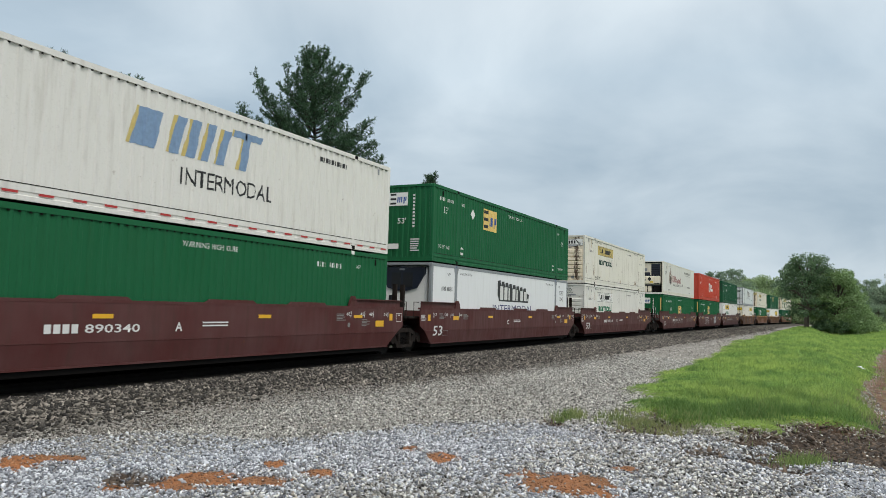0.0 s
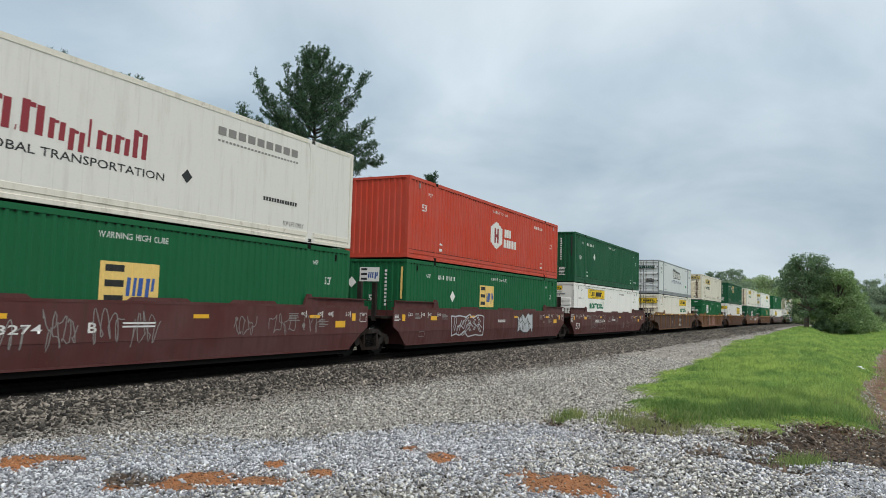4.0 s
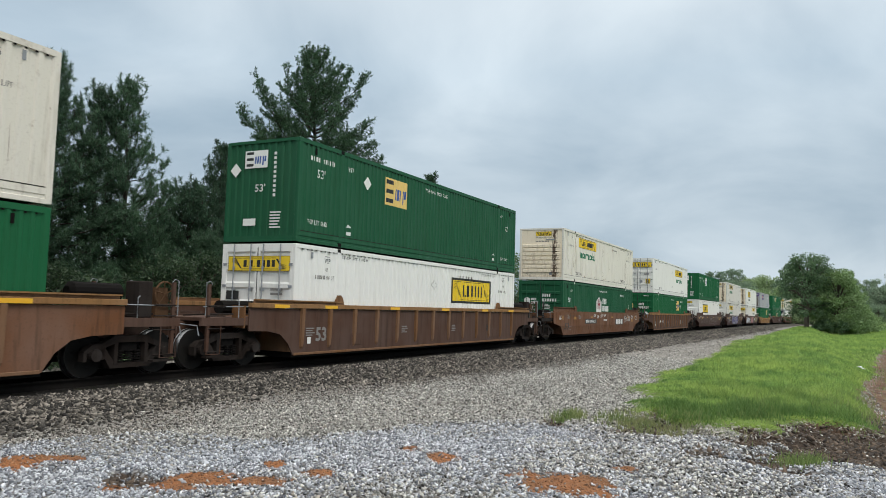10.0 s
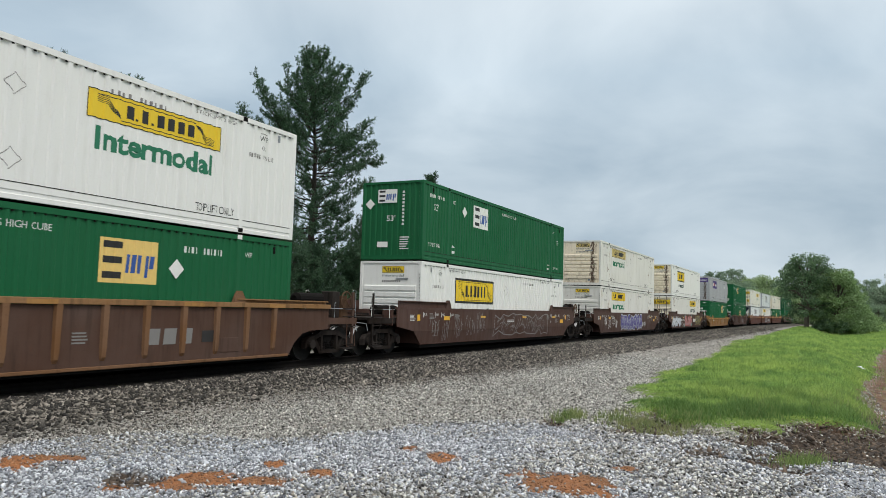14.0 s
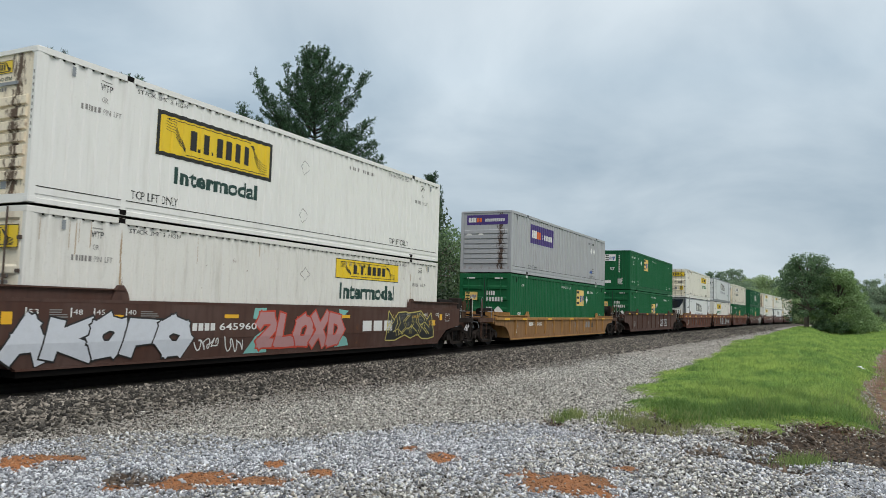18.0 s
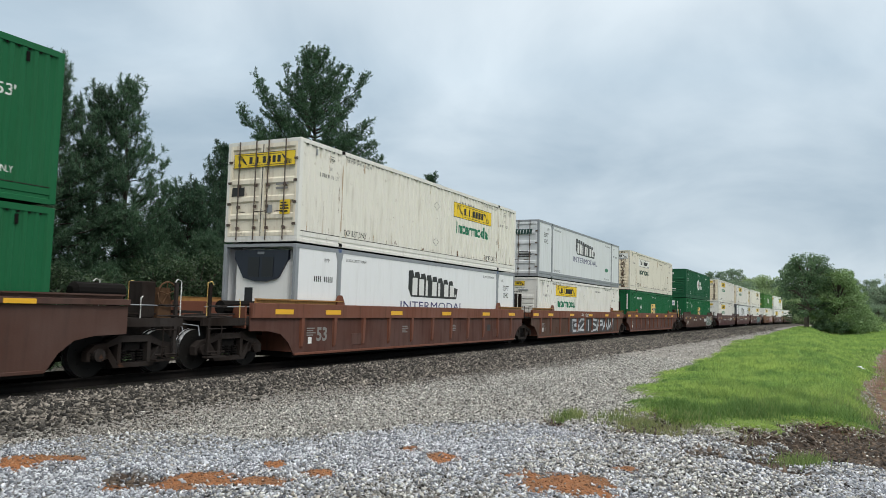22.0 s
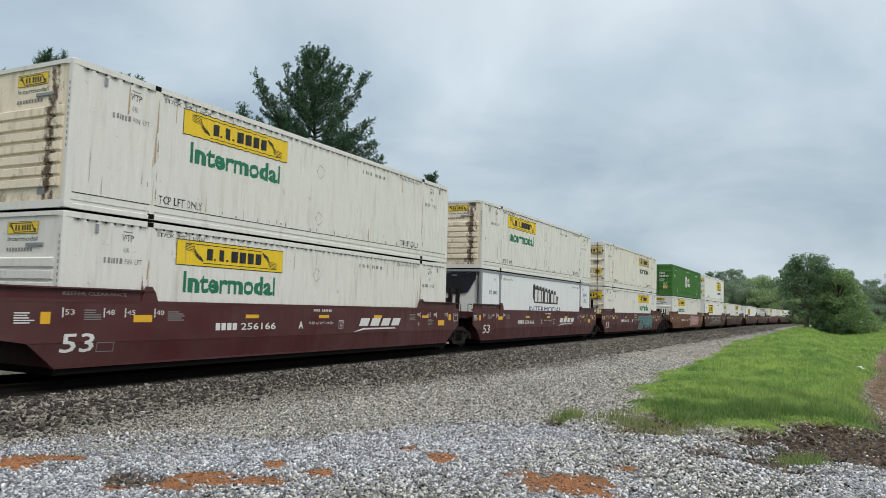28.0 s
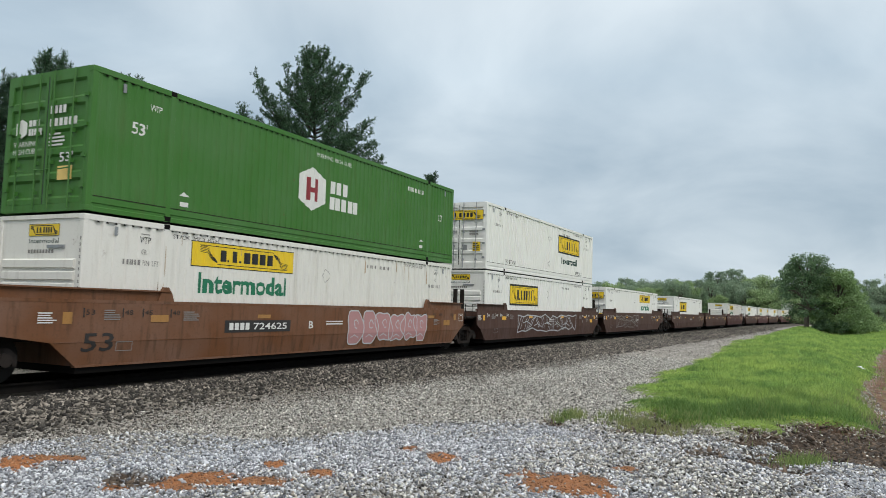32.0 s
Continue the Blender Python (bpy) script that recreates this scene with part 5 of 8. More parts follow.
def container(label, wall, kind="wide", front="nose", frame=None, post=None, nose=None):
    frame, post = frame or wall, post or wall
    c = empty("shipping_container", label, "shipping container", "containers on the train")
    for far in (False, True):
        part("side_wall", cached(("wall", kind, far), lambda: wall_bm(kind, far), "side_wall", wall), wall, c)
        part("top_rail", cached(("trail", far), lambda: rail_bm(far, True), "top_rail", frame), frame, c)
        part("bottom_rail", cached(("brail", far), lambda: rail_bm(far, False), "bottom_rail", frame), frame, c)
    if kind != "flat":
        for x in (0.72, 15.38):
            box_part("vent_cover", (x, x + 0.07, -HW - 0.004, -HW + 0.012, 2.50, 2.68), DARK if wall in (GREEN, GREEN_DARK) else STEEL, c)
        # dark strip above the bottom rail draws the seam's shadow line
        box_part("rail_seam", (0.15, L - 0.15, -HW + 0.002, -HW + 0.03, 0.300, 0.314), SEAM, c)
        part("slotted_strip", cached(("rivets",), rivets_bm, "slotted_strip", DARK), DARK, c)["kind"] = "stuff"
    part("roof", cached(("roof",), lambda: one_box(0.1, L - 0.1, -HW + 0.05, HW - 0.05, HT - 0.05, HT - 0.012), "roof", wall), wall, c)
    part("floor", cached(("floor",), lambda: one_box(0.1, L - 0.1, -HW + 0.08, HW - 0.08, 0.03, 0.14), "floor", DARK), DARK, c)
    part("rear_wall", cached(("rear",), lambda: one_box(L - 0.08, L - 0.02, -1.2, 1.2, 0.02, HT - 0.02), "rear_wall", wall), wall, c)
    for x in (0.0, L - 0.14):
        for s in (-1, 1):
            box_part("corner_post", (x, x + 0.14, min(s * 1.18, s * HW), max(s * 1.18, s * HW), 0.0, HT), frame, c, 0.012)
    for x in (1.98, 14.03):
        if kind == "flat":
            def hour():
                bm = bmesh.new()
                prism(bm, [(x - 0.16, 0.0), (x + 0.30, 0.0), (x + 0.17, 0.28), (x + 0.17, 2.5), (x + 0.30, HT), (x - 0.16, HT), (x - 0.03, 2.5), (x - 0.03, 0.28)], -HW - 0.004, -HW + 0.04)
                return bm
            part("side_post", cached(("hour", x), hour, "side_post", post), post, c)
        else:
            box_part("side_post", (x, x + 0.14, -HW, -HW + 0.09, 0.0, HT), post, c, 0.012)
        for z in (0.06, HT - 0.055):
            steel = SIGNWHITE if z > 1 and wall in (GREEN, GREEN_DARK) and front != "wave" else BLUE_STEEL if kind == "flat" and wall is PANEL else DARK
            f = part("corner_fitting", cached(("fit",), fitting_bm, "corner_fitting", steel), steel, c)
            f.location = (x + 0.07, -HW + 0.078, z)
    for z in (0.06, HT - 0.062):
        f = part("corner_fitting", cached(("fit",), fitting_bm, "corner_fitting", frame), frame, c)
        f.location = (0.085, -HW + 0.078, z)
    if front == "doors":
        make_doors(c, DOOR_CREAM if wall in (WHITE_WORN, CREAM, CREAM_DIRTY) else wall, wall if wall in (GREEN, GREEN_DARK, GREEN_LEAF) else STEEL if wall is WHITE else ROD, frame)
    elif front == "nose":
        wall_ob = box_part("front_wall", (0.03, 0.07, -1.19, 1.19, 0.16, 2.78), nose or wall, c)
        for k in range(7):
            part("rib", cached(("rib_bar", k), lambda: rib_bar_bm(k), "rib", nose or wall), nose or wall, wall_ob)
    elif front == "wave":
        part("front_wall", cached(("nosew",), nose_wave_bm, "front_wall", wall), wall, c)
    if front in ("nose", "wave"):
        box_part("front_header", (0.0, 0.07, -1.19, 1.19, 2.78, HT), frame, c)
        box_part("front_sill", (0.0, 0.07, -1.19, 1.19, 0.0, 0.155), frame, c)
    if front == "black_unit":
        make_black_unit(c)
    elif front == "white_unit":
        make_white_unit(c)
    return c


def word(c, body, x0, x1, z0, z1, ink, kind, bold=0.0, lift=0.004, name="lettering"):
    mark(c, name, (body, x0, x1, z0, z1, bold), lambda: text_bm(body, x0, x1, z0, z1, bold), ink, kind, lift)


def end_word(c, body, y0, y1, z0, z1, ink, x=-0.012, bold=0.0):
    end_mark(c, "lettering", (body, y0, y1, z0, z1, bold), lambda: text_bm(body, y0, y1, z0, z1, bold), ink, x)


def diamond(x, z, r):
    return poly(bmesh.new(), [(x - r, z), (x, z - r), (x + r, z), (x, z + r)])


def scroll_sign(c, x0, z0, w, h, plate, kind, frame=False, end=None):
    """Yellow plate with a scroll at each end and a dark wordmark drawn as plain blocks."""
    put = (lambda n, k, mk, m, lift: mark(c, n, k, mk, m, kind, lift)) if end is None else (lambda n, k, mk, m, lift: end_mark(c, n, k, mk, m, end - lift))
    key = (x0, z0, w, h, frame, end)
    put("sign_plate", ("plate", key), lambda: rect(bmesh.new(), x0, x0 + w, z0, z0 + h), plate, 0.004)
    b = 0.045 * h * (2.0 if frame else 0.7)
    put("sign_border", ("border", key), lambda: ring(bmesh.new(), x0, x0 + w, z0, z0 + h, b), INK, 0.007)

    def scrolls():
        bm = bmesh.new()
        for k in range(5):
            q = k * 0.028 * w / 3.6 * 3
            ribbon(bm, [(x0 + 0.06 * w, z0 + h * (0.86 - 0.06 * k)), (x0 + 0.13 * w, z0 + h * (0.80 - 0.06 * k)), (x0 + 0.22 * w - q * 0.15, z0 + h * 0.20)], 0.012)
            ribbon(bm, [(x0 + 0.94 * w, z0 + h * (0.14 + 0.06 * k)), (x0 + 0.87 * w, z0 + h * (0.20 + 0.06 * k)), (x0 + 0.78 * w + q * 0.15, z0 + h * 0.80)], 0.012)
        ribbon(bm, [(x0 + 0.08 * w, z0 + h * 0.86), (x0 + 0.78 * w, z0 + h * 0.86)], 0.016)
        ribbon(bm, [(x0 + 0.22 * w, z0 + h * 0.14), (x0 + 0.92 * w, z0 + h * 0.14)], 0.016)
        return bm
    put("sign_scrollwork", ("scroll", key), scrolls, INK, 0.007)

    def blocks():
        bm = bmesh.new()
        zz0, zz1 = z0 + 0.27 * h, z0 + 0.73 * h
        for a in (0.255, 0.355, 0.475, 0.555, 0.635, 0.715):
            rect(bm, x0 + a * w, x0 + (a + 0.052) * w, zz0, zz1)
        for a in (0.318, 0.423):
            rect(bm, x0 + a * w, x0 + (a + 0.016) * w, zz0, zz0 + 0.08 * h)
        return bm
    put("sign_wordmark", ("blocks", key), blocks, INK, 0.008)


def jb(label, wall=WHITE, front="nose", sign="yellow", word_ink=INKGREEN, stack=True, frame=None, small_text=True, grime=None, drop=0.0):
    """White domestic container with a yellow scroll sign and a green word below it."""
    kind = "wide"
    c = container(label, wall, kind, front, frame or wall, nose=None if grime is None else NOSE_DIRTY)
    old = wall in (CREAM, CREAM_DIRTY)
    plate = {"yellow": YELLOW, "framed": YELLOW, "old": YELLOW_OLD, "white": SIGNWHITE, "framed_only": YELLOW}[sign]
    x0 = 2.83 if front == "nose" else L - 2.83 - 3.65
    if sign in ("framed", "framed_only"):
        scroll_sign(c, x0, 1.42, 3.78, 0.98, plate, kind, frame=True)
        if sign == "framed":
            word(c, "Intermodal", x0 + 0.55, x0 + 3.25, 0.86, 1.24, INKDKGREEN, kind, 0.034)
    else:
        scroll_sign(c, x0, 2.02 - drop, 3.65, 0.58, plate, kind)
        word(c, "Intermodal", x0 + 0.22, x0 + 3.40, 1.41 - drop, 1.89 - drop, word_ink, kind, 0.034)
    if small_text:
        if stack:
            word(c, "STACK LIMIT 3 HIGH", 2.28, 3.62, 2.585, 2.675, INK, kind)
            word(c, "STACK LIMIT 3 HIGH", 12.5, 13.85, 2.585, 2.675, INKGREY, kind)
            word(c, "TOP LIFT ONLY", 2.26, 3.52, 0.37, 0.55, INK, kind)
            word(c, "TOP LIFT ONLY", 12.6, 13.86, 0.37, 0.55, INK, kind)
        for x in (1.36, 14.72):
            word(c, "WTP", x, x + 0.30, 2.40, 2.54, INK, kind)
            word(c, "OR", x + 0.05, x + 0.22, 2.17, 2.28, INKGREY, kind)
            word(c, "PIN LIFT", x + 0.12, x + 0.55, 1.94, 2.05, INKGREY, kind)
            mark(c, "owner_marking", ("jown", x), lambda: rect(bars(bmesh.new(), x - 0.38, x + 0.06, 1.94, 2.05, 6, 0.4), x + 0.02, x + 0.28, 2.585, 2.605), INKGREY, kind)
        mark(c, "number_marking", ("nb", front), lambda: bars(bars(bmesh.new(), 10.2, 10.75, 2.40, 2.50, 4, 0.6), 10.9, 11.7, 2.40, 2.50, 6, 0.6), INKGREY, kind)
        for zz in (0.62, 1.95):
            mark(c, "placard_holder", ("ph", zz, front), lambda: ring_diamond(8.0 if front == "nose" else 8.2, zz + 0.1, 0.20), INKGREY, kind)
    worn = {WHITE: 0, WHITE_WORN: 1, CREAM: 2, CREAM_DIRTY: 3}[wall]
    seed = len(label) + int(drop * 100) + len(RUSTED)
    if worn:
        RUSTED.append(seed)
        mark(c, "rust_patch", ("rust", seed), lambda: rust_marks(seed, worn), RUST_DARK, kind, 0.005)["kind"] = "stuff"
        mark(c, "rust_stain", ("weep", seed), lambda: weep_marks(seed, worn), RUST_WEEP, kind, 0.0042)["kind"] = "stuff"
        mark(c, "post_stain", ("post", seed), lambda: post_stains(seed, worn), RUST_WEEP, "flat", 0.0165)["kind"] = "stuff"
    if front == "nose":
        if old and sign != "yellow":
            scroll_sign(c, -0.86, 2.24, 2.0, 0.42, SIGNWHITE if drop in (0.13, 0.16) and sign != "old" or drop == 0.13 else plate, kind, end=0.026)
        else:
            scroll_sign(c, -0.35, 2.44, 0.92, 0.24, plate, kind, end=0.026)
            end_word(c, "Intermodal", -0.33, 0.56, 2.30, 2.39, INKDKGREEN, 0.024)
        end_mark(c, "number_marking", ("nbe",), lambda: bars(bmesh.new(), -0.35, 0.45, 2.10, 2.17, 9, 0.3), INKGREY, 0.024)
        box_part("handle_plate", (0.0, 0.028, -0.75, -0.25, 2.20, 2.26), STEEL, c)
        end_mark(c, "placard_holder", ("phn",), lambda: ring_diamond(-0.72, 0.36, 0.15), INKGREY, 0.02)
        end_mark(c, "data_plate", ("dpe",), lambda: rect(bmesh.new(), 0.45, 0.62, 0.26, 0.40), STEEL, 0.024)
        end_mark(c, "post_number_marking", ("pnb",), lambda: post_bars(), INKGREY, -0.004)
    elif front == "doors":
        scroll_sign(c, -1.04, 2.10, 2.18, 0.42, plate, kind, end=-0.012)
        end_mark(c, "warning_plate", ("wpl",), lambda: rect(bmesh.new(), 0.66, 1.02, 0.75, 1.15), YELLOW, -0.01)
        end_mark(c, "warning_print", ("wplb",), lambda: bars3(0.69, 0.99, 0.79, 1.11, 4), INK, -0.014)
        end_mark(c, "grey_plate", ("gpl",), lambda: rect(bmesh.new(), 0.20, 0.40, 0.80, 1.02), STEEL, -0.01)
        end_mark(c, "owner_plate", ("opl",), lambda: rect(bmesh.new(), -1.08, -0.62, 1.30, 1.55), INK, -0.01)
        end_mark(c, "number_marking", ("dnb",), lambda: bars3(0.5, 0.95, 1.42, 1.66, 2), INKGREY, -0.01)
    return c


def ring_diamond(x, z, r):
    return ribbon(bmesh.new(), [(x - r, z), (x, z - r), (x + r, z), (x, z + r), (x - r, z)], 0.018)


def bars3(x0, x1, z0, z1, n, seed=3):
    """Rows of plain bars for small print."""
    rg = np.random.default_rng(seed + n)
    bm = bmesh.new()
    h = (z1 - z0) / n
    for i in range(n):
        rect(bm, x0, x0 + (x1 - x0) * rg.uniform(0.6, 1.0), z0 + i * h + 0.25 * h, z0 + i * h + 0.75 * h)
    return bm


def post_bars():
    bm = bmesh.new()
    for k in range(11):
        rect(bm, 1.22, 1.25, 1.15 + k * 0.12, 1.215 + k * 0.12)
    return bm




RUST_DARK = plain("dark_rust", (0.15, 0.075, 0.035), 0.85, wear=0.5)


RUST_WEEP = plain("weeping_rust_stain", (0.46, 0.34, 0.22), 0.7, wear=0.4)
RUSTED = []


def streak(bm, rg, x, z, w, h):
    """A ragged upright flake or run."""
    poly(bm, [(x - w * rg.uniform(0.3, 1), z), (x + w * rg.uniform(0.3, 1), z + 0.1 * h), (x + w * rg.uniform(0.4, 1), z + h * rg.uniform(0.5, 0.8)), (x + w * 0.2, z + h), (x - w * 0.3, z + h * rg.uniform(0.7, 0.95)), (x - w * rg.uniform(0.5, 1), z + h * 0.4)])


def rust_marks(seed, worn):
    """Flaked rust along the bottom rail, scrapes on the end bays and beside the lifting posts."""
    rg = np.random.default_rng(seed)
    bm = bmesh.new()
    for k in range(10 + 12 * worn):
        x = rg.normal(rg.choice((4.6, 8.5, 11.0)), 1.3) if k % 3 else rg.uniform(2.4, 13.8)
        streak(bm, rg, min(max(x, 2.3), 13.9), 0.322 + rg.exponential(0.02), rg.uniform(0.006, 0.024), rg.uniform(0.03, 0.15))
    for k in range(3 + 5 * worn):
        streak(bm, rg, rg.choice((1.955, 2.135, 14.19, 14.01)) + rg.normal(0, 0.012), rg.uniform(0.35, 1.5), rg.uniform(0.005, 0.013), rg.uniform(0.08, 0.45))
    for k in range(3 * worn):
        streak(bm, rg, rg.uniform(0.2, 1.9) if k % 3 else rg.uniform(14.2, 15.9), rg.uniform(0.33, 0.9), rg.uniform(0.003, 0.009), rg.uniform(0.15, 0.75))
    for k in range(4 * worn):
        streak(bm, rg, rg.uniform(2.5, 15.5), rg.uniform(0.5, 2.5), rg.uniform(0.008, 0.02), rg.uniform(0.015, 0.05))
    return bm


def weep_marks(seed, worn):
    """Pale brown runs below the top rail and above the bottom rail."""
    rg = np.random.default_rng(seed + 50)
    bm = bmesh.new()
    for k in range(9 + 9 * worn):
        h = rg.uniform(0.2, 0.75)
        streak(bm, rg, rg.uniform(0.2, 15.9), 2.74 - h if k % 2 else 0.318, rg.uniform(0.006, 0.018), h * (1 if k % 2 else 0.6))
    return bm


def post_stains(seed, worn):
    """Rust-brown smears on the lifting posts."""
    rg = np.random.default_rng(seed + 90)
    bm = bmesh.new()
    for x in (1.985, 14.035):
        for k in range(2 + 2 * worn):
            h = rg.uniform(0.2, 0.9)
            w = rg.uniform(0.010, 0.035)
            streak(bm, rg, x + rg.uniform(w, 0.13 - w), rg.uniform(0.15, 2.7 - h), w, h)
    return bm


def tri_sign(c, x0, z0, plate, kind, end=None, k=1.0):
    """Square plate with a tall black block and two slanted blue blocks."""
    put = (lambda n, key, mk, m, lift: mark(c, n, key, mk, m, kind, lift)) if end is None else (lambda n, key, mk, m, lift: end_mark(c, n, key, mk, m, end - lift))
    w, h = 1.48 * k, 0.90 * k
    key = (x0, z0, k, end)
    put("sign_plate", ("tp", key), lambda: rect(bmesh.new(), x0, x0 + w, z0, z0 + h), plate, 0.004)

    def dark_block():
        bm = bmesh.new()
        for f in (0.1, 0.44, 0.78):
            rect(bm, x0 + 0.07 * w, x0 + 0.38 * w, z0 + f * h, z0 + (f + 0.15) * h)
        return bm

    def blue_block():
        bm = bmesh.new()
        for q, zl in ((0.43, 0.24), (0.53, 0.24), (0.63, 0.24), (0.76, 0.15), (0.85, 0.36)):
            rect(bm, x0 + q * w, x0 + (q + 0.065) * w, z0 + zl * h, z0 + 0.66 * h, 0.02 * w)
        return bm
    put("sign_dark_block", ("td", key), dark_block, INK, 0.007)
    put("sign_blue_mark", ("tb", key), blue_block, BLUE, 0.007)


def emp(label, front="wave", sign_x=4.52, sign_z=1.62, plate=YELLOW_EMP, end_sign=True, number="", diamond_x=3.45, wall=GREEN, strip=None):
    """Dark green corrugated container with a square sign."""
    kind = "fine"
    c = container(label, wall, kind, front, wall)
    if sign_x is not None:
        tri_sign(c, sign_x, sign_z, plate, kind)
    if front == "wave" and strip is not None:
        z = 0.86 if sign_x else 1.34
        word(c, "53'", 1.0, 1.36, z, z + 0.24, INKWHITE, kind, 0.01)
        word(c, "WTP", 1.48, 1.78, 2.28, 2.42, INKWHITE, kind)
        mark(c, "number_marking", ("egnb3",), lambda: bars(bars(bmesh.new(), 2.38, 2.92, 2.26, 2.42, 4, 0.55), 3.05, 3.85, 2.26, 2.42, 6, 0.55), INKWHITE, kind)
        mark(c, "placard", ("pld3", diamond_x), lambda: diamond(diamond_x + 0.15, 1.66, 0.22), SIGNWHITE, kind, 0.008)
    elif front == "wave":
        word(c, "53'", 0.85, 1.25, 1.86, 2.12, INKWHITE, kind, 0.01)
        word(c, "WTP", 2.38, 2.68, 2.30, 2.44, INKWHITE, kind)
        word(c, "TOP LIFT ONLY", 0.5, 1.45, 0.52, 0.66, INKWHITE, kind)
        mark(c, "number_marking", ("egnb",), lambda: bars(bars(bmesh.new(), 0.55, 1.05, 2.32, 2.45, 4, 0.55), 1.15, 1.75, 2.32, 2.45, 6, 0.55), INKWHITE, kind)
        mark(c, "placard", ("pld", diamond_x), lambda: diamond(diamond_x, 2.12, 0.22), SIGNWHITE, kind, 0.008)
    else:
        word(c, "53'", 1.0, 1.35, 0.9, 1.12, INKWHITE, kind, 0.01)
        word(c, "WTP", 1.45, 1.75, 2.30, 2.44, INKWHITE, kind)
        mark(c, "number_marking", ("egnb2",), lambda: bars(bars(bmesh.new(), 12.35, 12.8, 2.30, 2.44, 4, 0.55), 12.95, 13.6, 2.30, 2.44, 6, 0.55), INKWHITE, kind)
        if diamond_x is not None:
            mark(c, "placard", ("pld2", sign_x, diamond_x), lambda: diamond((sign_x or 9.5) + (2.0 if diamond_x == 3.45 else diamond_x), 1.92, 0.22), SIGNWHITE, kind, 0.008)
    word(c, "WARNING HIGH CUBE", 7.3, 9.1, 2.44, 2.57, INKWHITE, kind)
    word(c, "53'", 14.9, 15.25, 1.80 if front == "wave" else 0.85, 2.02 if front == "wave" else 1.07, INKWHITE, kind, 0.01)
    word(c, "WTP", 14.35, 14.6, 2.34, 2.46, INKWHITE, kind)
    word(c, "TOP LIFT ONLY", 14.4, 15.3, 0.46, 0.58, INKWHITE, kind)
    for x, n in ((2.35, 0), (13.5, 1)):
        mark(c, "arrow_mark", ("arr", n), lambda: ribbon(poly(bmesh.new(), [(x, 0.62), (x + 0.3, 0.62), (x + 0.15, 0.72)]), [(x + 0.03, 0.44), (x + 0.27, 0.44)], 0.1), INKWHITE, kind)
    if front == "wave" and end_sign:
        if strip is not INK:
            tri_sign(c, -0.62, 2.08, SIGNWHITE, kind, end=0.004, k=0.55)
        if strip is not None:
            end_mark(c, "edge_strip", ("estrip",), lambda: rect(bmesh.new(), -1.15, -1.08, 0.5, 2.3), SIGNWHITE if strip is INK else strip, 0.0)
            end_mark(c, "edge_strip", ("estrip2",), lambda: rect(bmesh.new(), 1.06, 1.14, 1.5, 2.6), strip, 0.0)
        end_word(c, "53'", -0.22, 0.14, 1.40, 1.62, INKWHITE, 0.0, 0.01)
        end_mark(c, "placard", ("epl",), lambda: diamond(-0.95, 2.05, 0.2), SIGNWHITE, 0.0)
        end_mark(c, "data_plate", ("edp",), lambda: rect(bmesh.new(), -0.6, -0.15, 0.45, 0.65), SIGNWHITE, 0.0)
        end_mark(c, "number_marking", ("enb",), lambda: end_column(), INKWHITE, 0.0)
        end_mark(c, "small_print", ("esp",), lambda: bars3(0.35, 0.75, 0.35, 0.85, 6), INKWHITE, 0.0)
    elif front == "doors":
        tri_sign(c, -0.98, 1.62, YELLOW_EMP, kind, end=-0.004, k=0.42)
        end_mark(c, "number_marking", ("dnb1",), lambda: bars(bmesh.new(), 0.10, 0.55, 1.86, 2.06, 4, 0.3), INKWHITE, -0.006)
        end_mark(c, "number_marking", ("dnb2",), lambda: bars(bmesh.new(), 0.10, 0.95, 1.58, 1.78, 6, 0.3), INKWHITE, -0.006)
        end_mark(c, "placard", ("dpl",), lambda: diamond(0.72, 1.12, 0.26), SIGNWHITE, -0.062)
        end_mark(c, "small_print", ("dsp",), lambda: bars3(0.1, 0.5, 1.05, 1.35, 3), INKWHITE, -0.006)
        end_word(c, "WARNING", -1.0, -0.25, 0.72, 0.84, INKWHITE, -0.006)
        end_word(c, "HIGH CUBE", -1.0, -0.25, 0.56, 0.68, INKWHITE, -0.006)
        end_mark(c, "reflector", ("drf",), lambda: rect(rect(bmesh.new(), -0.9, -0.5, 2.62, 2.68), 0.5, 0.9, 2.62, 2.68), SIGNWHITE, -0.006)
    return c


def end_column():
    bm = bmesh.new()
    for k in range(10):
        rect(bm, 0.42, 0.51, 1.25 + k * 0.13, 1.33 + k * 0.13)
    return bm


